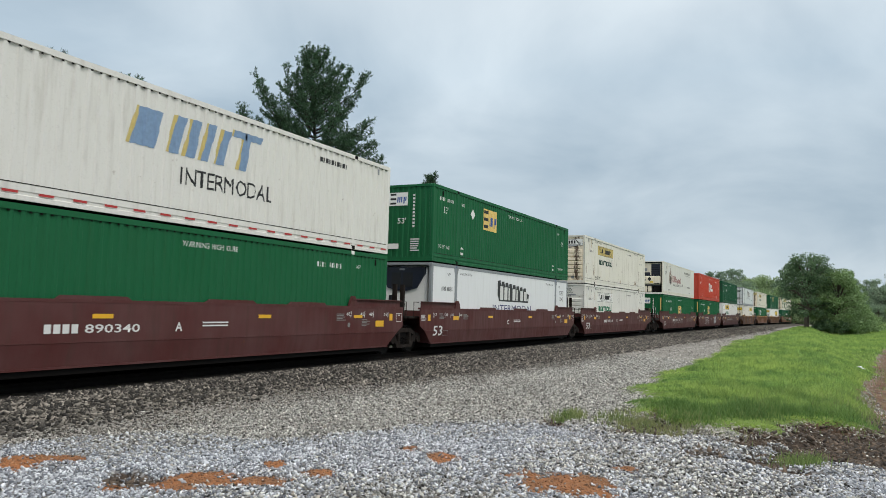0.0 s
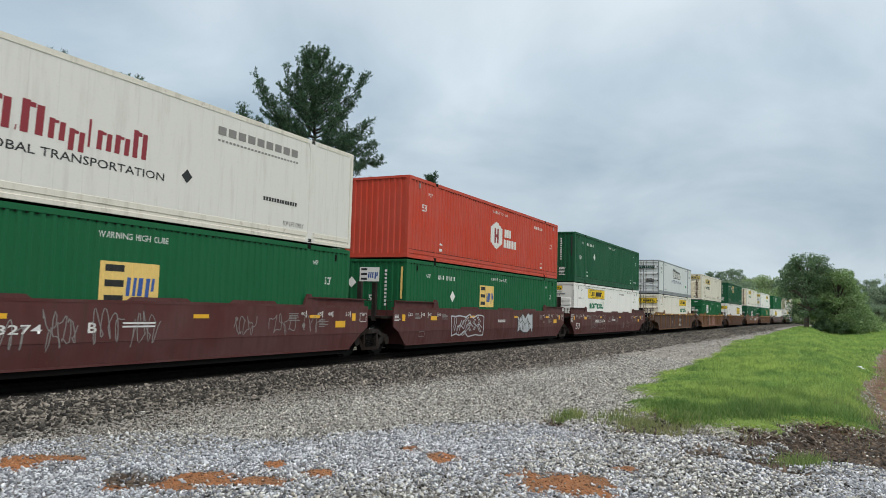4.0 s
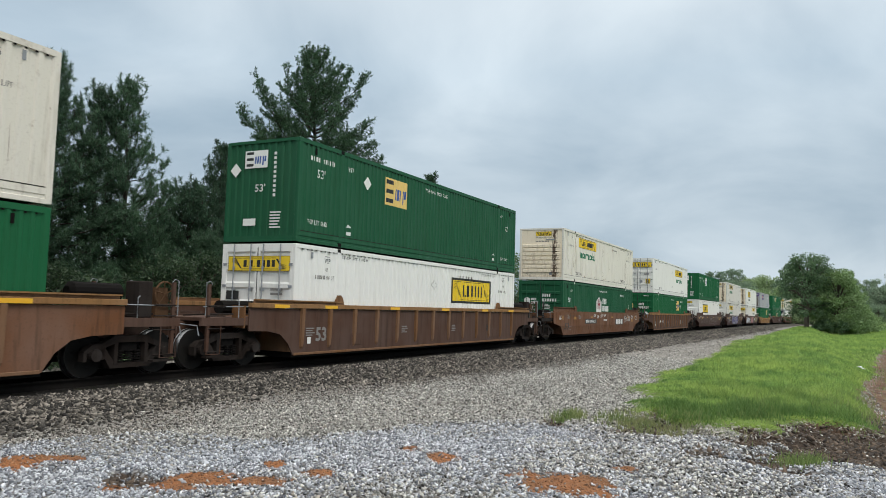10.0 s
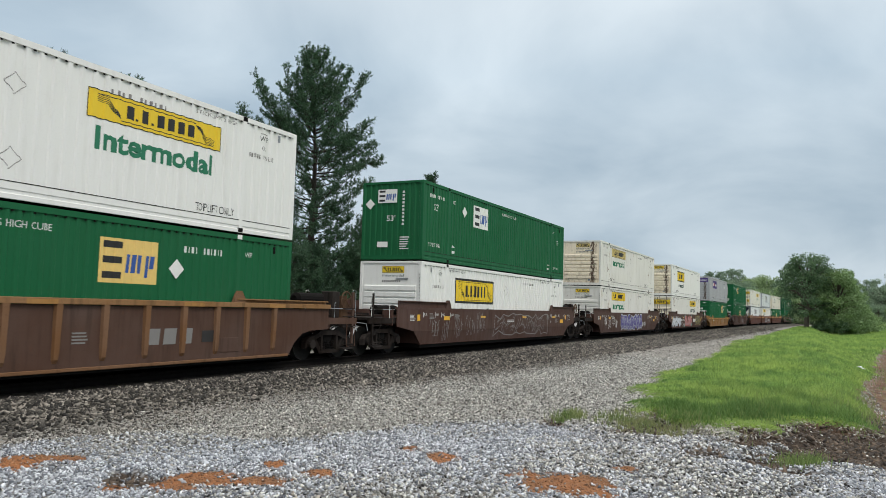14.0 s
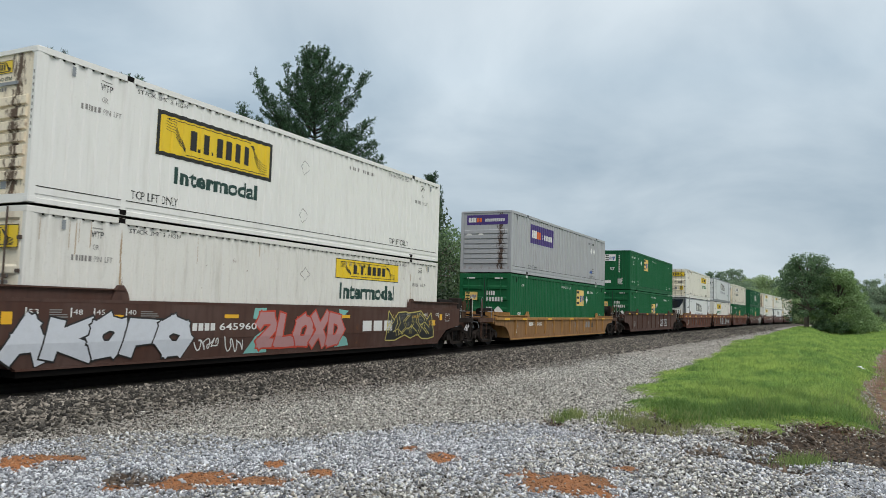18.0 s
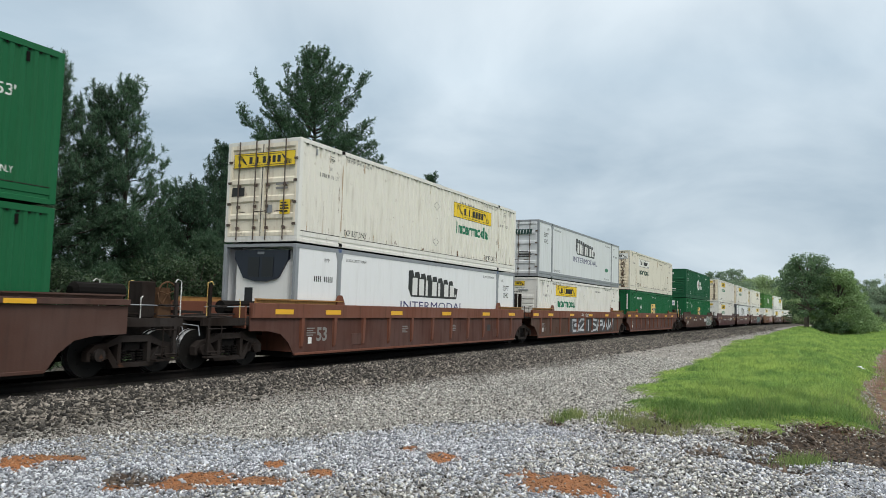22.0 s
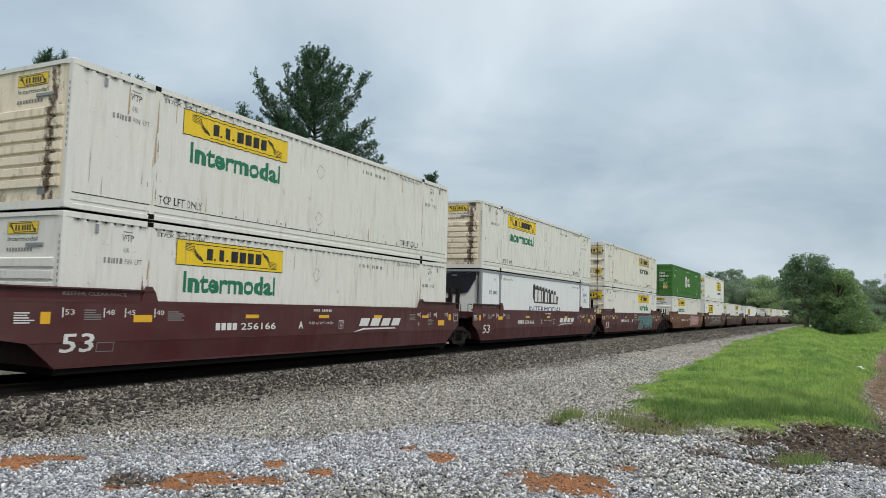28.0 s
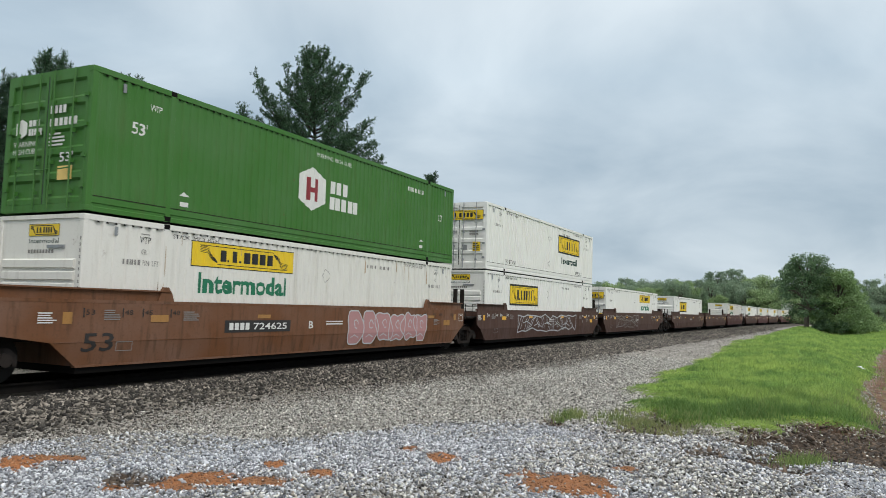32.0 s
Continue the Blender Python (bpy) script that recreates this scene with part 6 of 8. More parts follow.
def prime(label, front="black_unit"):
    """Smooth white refrigerated container with grey frame and a block wordmark."""
    kind = "flat"
    c = container(label, PANEL if front == "black_unit" else PANEL_GREY, kind, front, STEEL, STEEL)

    def shadow():
        bm = bmesh.new()
        top = []
        for i in range(8):
            a, z = 6.22 + i * 0.445, 2.50 - 0.035 * i
            top += [(a, z - 0.03), (a + 0.30, z), (a + 0.42, z - 0.24)]
        poly(bm, [(6.22, 1.85), (6.42, 1.58), (10.0, 1.56), (10.12, 1.95)] + top[::-1])
        return bm

    def blocks():
        bm = bmesh.new()
        for i in range(7):
            a, h = 6.50 + i * 0.49, 0.60 - 0.028 * i
            rect(bm, a, a + (0.16 if i in (2, 4) else 0.36), 1.64, 1.64 + h)
        rect(bm, 9.86, 9.97, 1.64, 1.74)
        return bm
    mark(c, "wordmark_shadow", ("pws",), shadow, INK, kind)
    mark(c, "wordmark", ("pwb",), blocks, INKWHITE, kind, 0.007)
    word(c, "INTERMODAL", 5.72, 10.65, 1.12, 1.42, INKNAVY, kind, 0.0)
    word(c, "STACK LIMIT 3 HIGH", 2.4, 3.5, 2.52, 2.61, INK, kind)
    word(c, "STACK LIMIT 3 HIGH", 12.55, 13.7, 2.52, 2.61, INK, kind)
    word(c, "TOP LIFT ONLY", 2.4, 3.45, 0.36, 0.47, INK, kind)
    word(c, "TOP LIFT ONLY", 12.4, 13.6, 0.36, 0.47, INK, kind)
    xa, xb = (14.75, 15.45) if front == "black_unit" else (0.75, 1.45)
    word(c, "53FT", xa, xb, 2.06, 2.28, INK, kind, 0.01)
    word(c, "XHC", xa + 0.05, xb - 0.05, 1.74, 1.96, INK, kind, 0.01)
    mark(c, "number_marking", ("prnb", front), lambda: bars(bars(bmesh.new(), 0.85, 1.22, 1.86, 2.02, 4, 0.5), 1.32, 1.78, 1.86, 2.02, 5, 0.5) if front == "black_unit" else bars(bars(bmesh.new(), 14.55, 14.95, 1.95, 2.08, 4, 0.5), 15.05, 15.5, 1.95, 2.08, 5, 0.5), INK, kind)
    word(c, "WTP", 1.3, 1.55, 2.42, 2.54, INK, kind)
    word(c, "WTP", 14.55, 14.8, 2.42, 2.54, INK, kind)
    if front == "doors":
        mark(c, "green_oval_mark", ("eco",), lambda: oval(12.9, 1.0, 0.42, 0.12), INKGREEN, kind)
        end_mark(c, "wordmark", ("pdw",), lambda: bars(bmesh.new(), -0.95, 0.95, 2.12, 2.38, 12, 0.2, 0.05), INKDKGREEN, -0.062)
        end_mark(c, "number_marking", ("pdn",), lambda: bars3(-1.08, -0.62, 1.35, 1.75, 2), INK, -0.006)
        end_mark(c, "square_plate", ("pds",), lambda: rect(bmesh.new(), -1.0, -0.8, 0.85, 1.1), STEEL, -0.006)
        end_mark(c, "small_print", ("pdp",), lambda: bars3(0.25, 0.95, 0.95, 1.30, 4), INK, -0.006)
    return c


def oval(x, z, a, b):
    return poly(bmesh.new(), [(x + a * math.cos(k * math.pi / 12), z + b * math.sin(k * math.pi / 12)) for k in range(24)])


def england():
    kind = "flat"
    c = container("cream refrigerated container with cooling unit and crimson wordmark", PANEL_CREAM, kind, "white_unit", CREAM_DIRTY, PANEL_CREAM)
    mark(c, "crest_shield", ("crs",), lambda: poly(bmesh.new(), [(3.08, 1.75), (3.62, 1.75), (3.64, 1.2), (3.35, 0.92), (3.06, 1.2)]), PLATE_DK, kind)
    mark(c, "crest_trim", ("crp",), lambda: poly(poly(poly(bmesh.new(), [(2.75, 1.0), (2.98, 1.1), (2.95, 1.85), (2.8, 2.15), (2.72, 1.6)]), [(3.95, 1.0), (3.74, 1.1), (3.75, 1.85), (3.9, 2.15), (3.98, 1.6)]), [(3.1, 1.8), (3.6, 1.8), (3.5, 2.2), (3.37, 2.5), (3.33, 2.5), (3.2, 2.2)]), CREST, kind)
    mark(c, "crest_detail", ("crd",), lambda: rect(rect(rect(bmesh.new(), 3.12, 3.58, 1.6, 1.66), 3.12, 3.58, 1.42, 1.48), 3.15, 3.55, 1.24, 1.30), CREST, kind, 0.007)

    def wm():
        bm = bmesh.new()
        x = 4.3
        for i, (w, h) in enumerate(((0.5, 0.62), (0.08, 0.1), (0.5, 0.6), (0.08, 0.1), (0.52, 0.6), (0.40, 0.38), (0.40, 0.42), (0.18, 0.55), (0.40, 0.38), (0.42, 0.38), (0.42, 0.58))):
            z = 1.22 - (0.14 if i == 6 else 0)
            rect(bm, x, x + w * 0.3, z, z + h, 0.02)
            if w > 0.2:
                rect(bm, x + w * 0.55, x + w * 0.85, z, z + h * 0.92, 0.02)
                rect(bm, x + w * 0.3, x + w * 0.55, z + h * 0.8, z + h * 0.95)
            x += w + 0.02
        return bm
    mark(c, "wordmark", ("eng",), wm, CRIMSON, kind)
    word(c, "GLOBAL TRANSPORTATION", 4.62, 8.85, 0.86, 1.03, INK, kind, 0.008)
    mark(c, "small_wordmark", ("tmp",), lambda: bars(bmesh.new(), 10.4, 13.5, 2.24, 2.44, 9, 0.22), INKGREY, kind)
    mark(c, "small_print", ("tmp2",), lambda: bars(bmesh.new(), 10.4, 13.5, 2.08, 2.13, 24, 0.35), INKGREY, kind)
    mark(c, "placard", ("epd",), lambda: diamond(9.5, 1.08, 0.16), INK, kind)
    mark(c, "address_marking", ("ecom",), lambda: bars(bmesh.new(), 12.1, 13.5, 0.92, 1.02, 13, 0.25), INK, kind)
    word(c, "TOP LIFT ONLY", 2.3, 3.3, 0.36, 0.50, INK, kind)
    word(c, "TOP LIFT ONLY", 12.9, 13.8, 0.36, 0.48, INK, kind)
    word(c, "STACK LIMIT 3 HIGH", 2.3, 3.6, 2.52, 2.62, INK, kind)
    word(c, "WTP", 1.25, 1.6, 2.30, 2.48, INK, kind)
    word(c, "TARE WEIGHT", 0.85, 1.65, 1.92, 2.05, INK, kind)
    word(c, "(LB) 13230", 0.88, 1.6, 1.74, 1.87, INK, kind)
    end_mark(c, "placard", ("wpd1",), lambda: diamond(0.1, 1.30, 0.18), INK, 0.074)
    end_mark(c, "placard", ("wpd2",), lambda: diamond(-0.35, 1.22, 0.16), INKGREY, 0.074)
    return c


def hub(label, wall, front, lx=6.56, marks=INKWHITE, house=False, lz=0.9, kind="fine"):
    """Green container with a white hexagon mark and block wordmark."""
    c = container(label, wall, kind, front, wall)
    hexa = [(lx, lz + 0.28), (lx + 0.62, lz), (lx + 1.25, lz + 0.28), (lx + 1.25, lz + 0.95), (lx + 0.62, lz + 1.23), (lx, lz + 0.95)]
    if house:
        hexa = [(lx, lz), (lx + 1.2, lz), (lx + 1.2, lz + 0.75), (lx + 0.6, lz + 1.05), (lx, lz + 0.75)]
    mark(c, "hexagon_mark", ("hex", lx, lz, house), lambda: poly(bmesh.new(), hexa), marks, kind)

    def inner():
        bm = bmesh.new()
        for q in (0.36, 0.72):
            rect(bm, lx + q, lx + q + 0.16, lz + 0.28, lz + 0.92)
        rect(bm, lx + 0.52, lx + 0.72, lz + 0.52, lz + 0.66)
        return bm
    mark(c, "hexagon_inner", ("hexi", lx, lz, house), inner, CRIMSON, kind, 0.007)

    def wm():
        bm = bmesh.new()
        bars(bm, lx + 1.5, lx + 2.4, lz + 0.62, lz + 0.98, 3, 0.22)
        bars(bm, lx + 1.45, lx + 3.0, lz + 0.16, lz + 0.52, 5, 0.22)
        return bm
    mark(c, "wordmark", ("hwm", lx, lz), wm, marks, kind)
    word(c, "53'", 1.0, 1.4, 1.72, 1.98, INKWHITE, kind, 0.01)
    word(c, "WTP", 1.45, 1.75, 2.30, 2.44, INKWHITE, kind)
    word(c, "53'", 14.9, 15.25, 1.5, 1.75, INKWHITE, kind, 0.01)
    word(c, "WARNING HIGH CUBE", 7.3, 9.1, 2.46, 2.58, INKWHITE, kind)
    mark(c, "number_marking", ("hnb",), lambda: bars(bmesh.new(), 12.6, 13.8, 2.3, 2.44, 10, 0.55), INKWHITE, kind)
    for x, n in ((2.35, 0), (13.5, 1)):
        mark(c, "arrow_mark", ("arr", n), lambda: ribbon(poly(bmesh.new(), [(x, 0.62), (x + 0.3, 0.62), (x + 0.15, 0.72)]), [(x + 0.03, 0.44), (x + 0.27, 0.44)], 0.1), INKWHITE, kind)
    if front == "doors":
        end_mark(c, "hexagon_mark", ("hexe",), lambda: poly(bmesh.new(), [(-0.95, 1.62), (-0.78, 1.54), (-0.61, 1.62), (-0.61, 1.86), (-0.78, 1.94), (-0.95, 1.86)]), SIGNWHITE, -0.006)
        end_mark(c, "wordmark", ("hexw",), lambda: bars(bars(bmesh.new(), -0.55, -0.2, 1.77, 1.9, 3, 0.2), -0.55, -0.12, 1.58, 1.72, 5, 0.2), INKWHITE, -0.006)
        end_mark(c, "number_marking", ("hdn",), lambda: bars(bars(bmesh.new(), 0.1, 0.6, 1.98, 2.14, 4, 0.3), 0.1, 0.95, 1.72, 1.88, 6, 0.3), INKWHITE, -0.006)
        end_word(c, "WARNING", -1.0, -0.25, 1.36, 1.47, INKWHITE, -0.006)
        end_word(c, "HIGH CUBE", -1.0, -0.25, 1.2, 1.31, INKWHITE, -0.006)
        end_word(c, "53'", 0.45, 0.85, 0.98, 1.18, INKWHITE, -0.006, 0.01)
        end_mark(c, "warning_plate", ("hyp",), lambda: rect(bmesh.new(), 0.42, 0.85, 0.62, 0.9), YELLOW_EMP, -0.006)
        end_mark(c, "small_print", ("hsp",), lambda: bars3(0.1, 0.6, 1.3, 1.6, 4), INKWHITE, -0.006)
    elif front == "nose":
        end_mark(c, "hexagon_mark", ("hexn",), lambda: poly(bmesh.new(), [(-0.95, 2.3), (-0.8, 2.22), (-0.65, 2.3), (-0.65, 2.5), (-0.8, 2.58), (-0.95, 2.5)]), SIGNWHITE, 0.024)
        end_mark(c, "wordmark", ("hexnw",), lambda: bars(bmesh.new(), -0.5, 0.1, 2.3, 2.5, 5, 0.2), INKWHITE, 0.024)
        end_word(c, "53'", -0.1, 0.25, 1.52, 1.66, INKWHITE, -0.02, 0.01)
        end_mark(c, "data_plate", ("hexd",), lambda: rect(bmesh.new(), -0.2, 0.3, 0.62, 0.9), SIGNWHITE, -0.02)
    return c


def fedex():
    kind = "wide"
    c = container("grey corrugated container with a purple sign", GREY, kind, "nose", GREY, nose=GREY_SOOT)
    mark(c, "sign_plate", ("fxp",), lambda: rect(bmesh.new(), 2.45, 5.99, 1.57, 2.50), PURPLE, kind)
    mark(c, "wordmark", ("fxw",), lambda: bars(bmesh.new(), 2.68, 3.42, 1.84, 2.22, 3, 0.15), INKWHITE, kind, 0.007)
    mark(c, "wordmark", ("fxo",), lambda: bars(bmesh.new(), 3.44, 3.98, 1.84, 2.20, 2, 0.15), ORANGE, kind, 0.007)
    mark(c, "wordmark", ("fxm",), lambda: bars(bmesh.new(), 4.25, 5.80, 1.86, 2.12, 10, 0.35), INKWHITE, kind, 0.007)
    word(c, "TOP LIFT ONLY", 2.32, 3.5, 0.34, 0.48, INK, kind)
    word(c, "TOP LIFT ONLY", 12.65, 13.8, 0.34, 0.48, INK, kind)
    mark(c, "mountain_mark", ("fxmt",), lambda: poly(bmesh.new(), [(12.75, 0.62), (13.35, 0.62), (13.05, 0.92)]), BLUE, kind)
    mark(c, "small_print", ("fxsp",), lambda: bars3(13.2, 13.8, 0.6, 0.95, 3), INKGREY, kind)
    for x in (13.0, 13.6):
        mark(c, "placard", ("fxd", x), lambda: diamond(x, 1.98, 0.2), SIGNWHITE, kind)
    mark(c, "number_marking", ("fxnb",), lambda: bars(bmesh.new(), 12.4, 13.7, 2.34, 2.46, 10, 0.4), INK, kind)
    end_mark(c, "sign_plate", ("fxe",), lambda: rect(bmesh.new(), -1.0, 1.08, 2.22, 2.68), PURPLE, 0.024)
    end_mark(c, "wordmark", ("fxe1",), lambda: bars(bmesh.new(), -0.9, -0.5, 2.34, 2.56, 3, 0.15), INKWHITE, 0.02)
    end_mark(c, "wordmark", ("fxe2",), lambda: bars(bmesh.new(), -0.49, -0.2, 2.34, 2.54, 2, 0.15), ORANGE, 0.02)
    end_mark(c, "wordmark", ("fxe3",), lambda: bars(bmesh.new(), -0.05, 0.95, 2.36, 2.5, 10, 0.35), INKWHITE, 0.02)
    for y in (-0.85, -0.25):
        end_mark(c, "placard", ("fxep", y), lambda: diamond(y, 1.72, 0.17), SIGNWHITE, -0.02)
    return c


def swift():
    kind = "wide"
    c = container("white corrugated container with a faded blue and gold wordmark", WHITE_WORN, kind, "nose", WHITE_WORN)

    def wm(shift, thin):
        bm = bmesh.new()
        for x, w, h in ((5.72, 0.85, 0.82), (6.75, 0.38, 0.86), (7.22, 0.38, 0.88), (7.72, 0.30, 0.90), (8.20, 0.34, 0.86), (8.95, 0.34, 0.95)):
            rect(bm, x + shift, x + w * thin + shift, 1.52, 1.52 + h, 0.22)
        rect(bm, 8.75 + shift, 9.75, 2.30, 2.47, 0.05)
        return bm
    mark(c, "wordmark_gold", ("swg",), lambda: wm(-0.09, 0.8), YELLOW_OLD, kind)
    mark(c, "wordmark_blue", ("swb",), lambda: wm(0.0, 0.75), plain("faded_blue_lettering", (0.20, 0.31, 0.47), 0.55, wear=0.4), kind, 0.007)
    word(c, "INTERMODAL", 7.15, 10.25, 0.88, 1.28, INK, kind, 0.0)
    mark(c, "number_marking", ("swn",), lambda: bars(bmesh.new(), 12.3, 13.7, 2.36, 2.5, 10, 0.4), INK, kind)
    def tape():
        bm = bmesh.new()
        for k in range(22):
            rect(bm, 1.0 + k * 0.7, 1.3 + k * 0.7, 0.12, 0.165)
        return bm
    mark(c, "reflective_tape", ("swt",), tape, plain("red_tape", (0.45, 0.03, 0.03), 0.5), "flat", 0.022)
    return c


# ---- well cars ----
CAR_R = 0.46


def sideframe_bm():
    """Cast frame: arched top member, bowed bottom member, two columns, a jaw over each bearing."""
    bm = bmesh.new()
    prism(bm, [(-1.14, 0.52), (-0.98, 0.66), (-0.70, 0.70), (-0.40, 0.84), (0.40, 0.84), (0.70, 0.70), (0.98, 0.66), (1.14, 0.52), (1.02, 0.50), (0.72, 0.58), (0.36, 0.70), (-0.36, 0.70), (-0.72, 0.58), (-1.02, 0.50)], -0.09, 0.09)
    prism(bm, [(-0.80, 0.60), (-0.66, 0.62), (-0.40, 0.28), (0.40, 0.28), (0.66, 0.62), (0.80, 0.60), (0.50, 0.18), (-0.50, 0.18)], -0.08, 0.08)
    for s in (-1, 1):
        prism(bm, [(s * 0.34, 0.26), (s * 0.43, 0.26), (s * 0.43, 0.74), (s * 0.34, 0.74)], -0.09, 0.09)
        prism(bm, [(s * 1.14, 0.34), (s * 1.06, 0.34), (s * 1.06, 0.54), (s * 1.14, 0.54)], -0.08, 0.08)
        prism(bm, [(s * 0.64, 0.38), (s * 0.74, 0.36), (s * 0.78, 0.60), (s * 0.66, 0.60)], -0.08, 0.08)
    return bm


def wheelset_bm():
    bm = bmesh.new()
    tube(bm, [(0, -1.05, 0), (0, 1.05, 0)], 0.08, 8)
    for s in (-1, 1):
        disc(bm, (0, s * 0.755, 0), (0, 1, 0), CAR_R, 0.13, 28)
        disc(bm, (0, s * 0.69, 0), (0, 1, 0), CAR_R + 0.028, 0.03, 28)
        disc(bm, (0, s * 0.83, 0), (0, 1, 0), 0.16, 0.05, 14)
        for k in range(6):
            a = k * math.pi / 3
            disc(bm, (0.28 * math.cos(a), s * 0.822, 0.28 * math.sin(a)), (0, 1, 0), 0.035, 0.016, 6)
    return bm


def springs_bm(s):
    bm = bmesh.new()
    for x in (-0.22, 0.0, 0.22):
        for k in range(5):
            disc(bm, (x, s * 1.02, 0.30 + k * 0.055), (0, 0, 1), 0.085, 0.03, 10)
    return bm


WHEELSETS = {-1: [], 1: []}


def truck(parent, x):
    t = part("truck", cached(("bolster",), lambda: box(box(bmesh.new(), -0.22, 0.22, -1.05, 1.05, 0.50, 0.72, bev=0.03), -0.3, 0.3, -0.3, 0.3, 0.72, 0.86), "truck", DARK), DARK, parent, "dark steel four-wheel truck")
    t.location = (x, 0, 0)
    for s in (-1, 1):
        f = part("side_frame", cached(("sf",), sideframe_bm, "side_frame", SHADED_GRIME), SHADED_GRIME, t)
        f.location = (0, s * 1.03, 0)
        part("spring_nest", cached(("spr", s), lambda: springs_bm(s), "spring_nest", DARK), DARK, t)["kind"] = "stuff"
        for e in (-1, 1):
            b = part("bearing_cap", cached(("cap",), lambda: disc(bmesh.new(), (0, 0, 0), (0, 1, 0), 0.13, 0.12, 12), "bearing_cap", SHADED_GRIME), SHADED_GRIME, t)
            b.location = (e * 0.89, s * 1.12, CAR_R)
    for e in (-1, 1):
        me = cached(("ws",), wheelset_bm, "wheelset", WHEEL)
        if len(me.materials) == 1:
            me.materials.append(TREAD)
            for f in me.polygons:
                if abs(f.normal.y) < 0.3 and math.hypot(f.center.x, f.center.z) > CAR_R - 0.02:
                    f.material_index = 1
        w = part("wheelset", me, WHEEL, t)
        w.location = (e * 0.89, 0, CAR_R)
        WHEELSETS[e].append(w)


def grab(path, r=0.010):
    return tube(bmesh.new(), path, r, 5)


def side_mark(car, name, key, make, material, y=-1.412):
    k = ("car", key, y, material.name)
    if k not in CACHE:
        bm = make()
        if y > -1.4135 and bm.verts and min(v.co.z for v in bm.verts) < 0.75:
            fold(bm)
        for v in bm.verts:
            v.co.y = y + tuck(v.co.z, y)
        CACHE[k] = to_mesh(bm, name, material)
    return fine_print(part(name, CACHE[k], material, car))


def side_word(car, body, x0, x1, z0, z1, ink=INKWHITE, y=-1.412, bold=0.0, slant=0.0):
    side_mark(car, "lettering", (body, x0, x1, z0, z1, bold, slant), lambda: text_bm(body, x0, x1, z0, z1, bold, slant), ink, y)


def fold(bm):
    """Cuts a flat mark along the side's crease, so that it can follow the fold."""
    bmesh.ops.bisect_plane(bm, geom=bm.verts[:] + bm.edges[:] + bm.faces[:], dist=1e-5, plane_co=(0, 0, 0.75), plane_no=(0, 0, 1))
    return bm


def tuck(z, y=-1.41):
    """How far a smooth side has folded inwards at that height."""
    return 0.13 * max(0.0, 0.75 - z) if y < -1.40 and y > -1.4135 else 0.0


def smooth_side_bm(s, a, b):
    """Flat side sheet between the end slopes; a and b say how far it runs past the load."""
    bm = bmesh.new()
    top = [(-a, 1.52), (-a, 0.92), (-0.62, 0.75), (16.77, 0.75), (16.15 + b, 0.92), (16.15 + b, 1.52)]
    low = [(-0.62, 0.75), (-0.05, 0.30), (16.2, 0.30), (16.77, 0.75)]
    for shape in (top, low):
        for out in (1.40, 1.36):
            f = bm.faces.new([bm.verts.new((x, s * (out - tuck(z)), z)) for x, z in shape])
    edge = top[:3] + low[1:3] + top[3:]
    for (xa, za), (xb, zb) in zip(edge, edge[1:] + edge[:1]):
        bm.faces.new([bm.verts.new((x, s * (out - tuck(z)), z)) for x, z, out in ((xa, za, 1.40), (xb, zb, 1.40), (xb, zb, 1.36), (xa, za, 1.36))])
    bmesh.ops.remove_doubles(bm, verts=bm.verts, dist=0.0005)
    bmesh.ops.recalc_face_normals(bm, faces=bm.faces)
    return bm


def ribbed_side_bm(s, a, b, low):
    bm = bmesh.new()
    y0, y1 = s * 1.30, s * 1.335
    arch = [(-a, 1.45 - low), (-a, 0.88), (-1.0, 0.86), (-0.55, 0.78), (-0.22, 0.55), (0.02, 0.22), (16.13, 0.22), (16.37, 0.55), (16.70, 0.78), (17.15, 0.86), (16.15 + b, 0.88), (16.15 + b, 1.45 - low)]
    prism(bm, arch, min(y0, y1), max(y0, y1))
    return bm


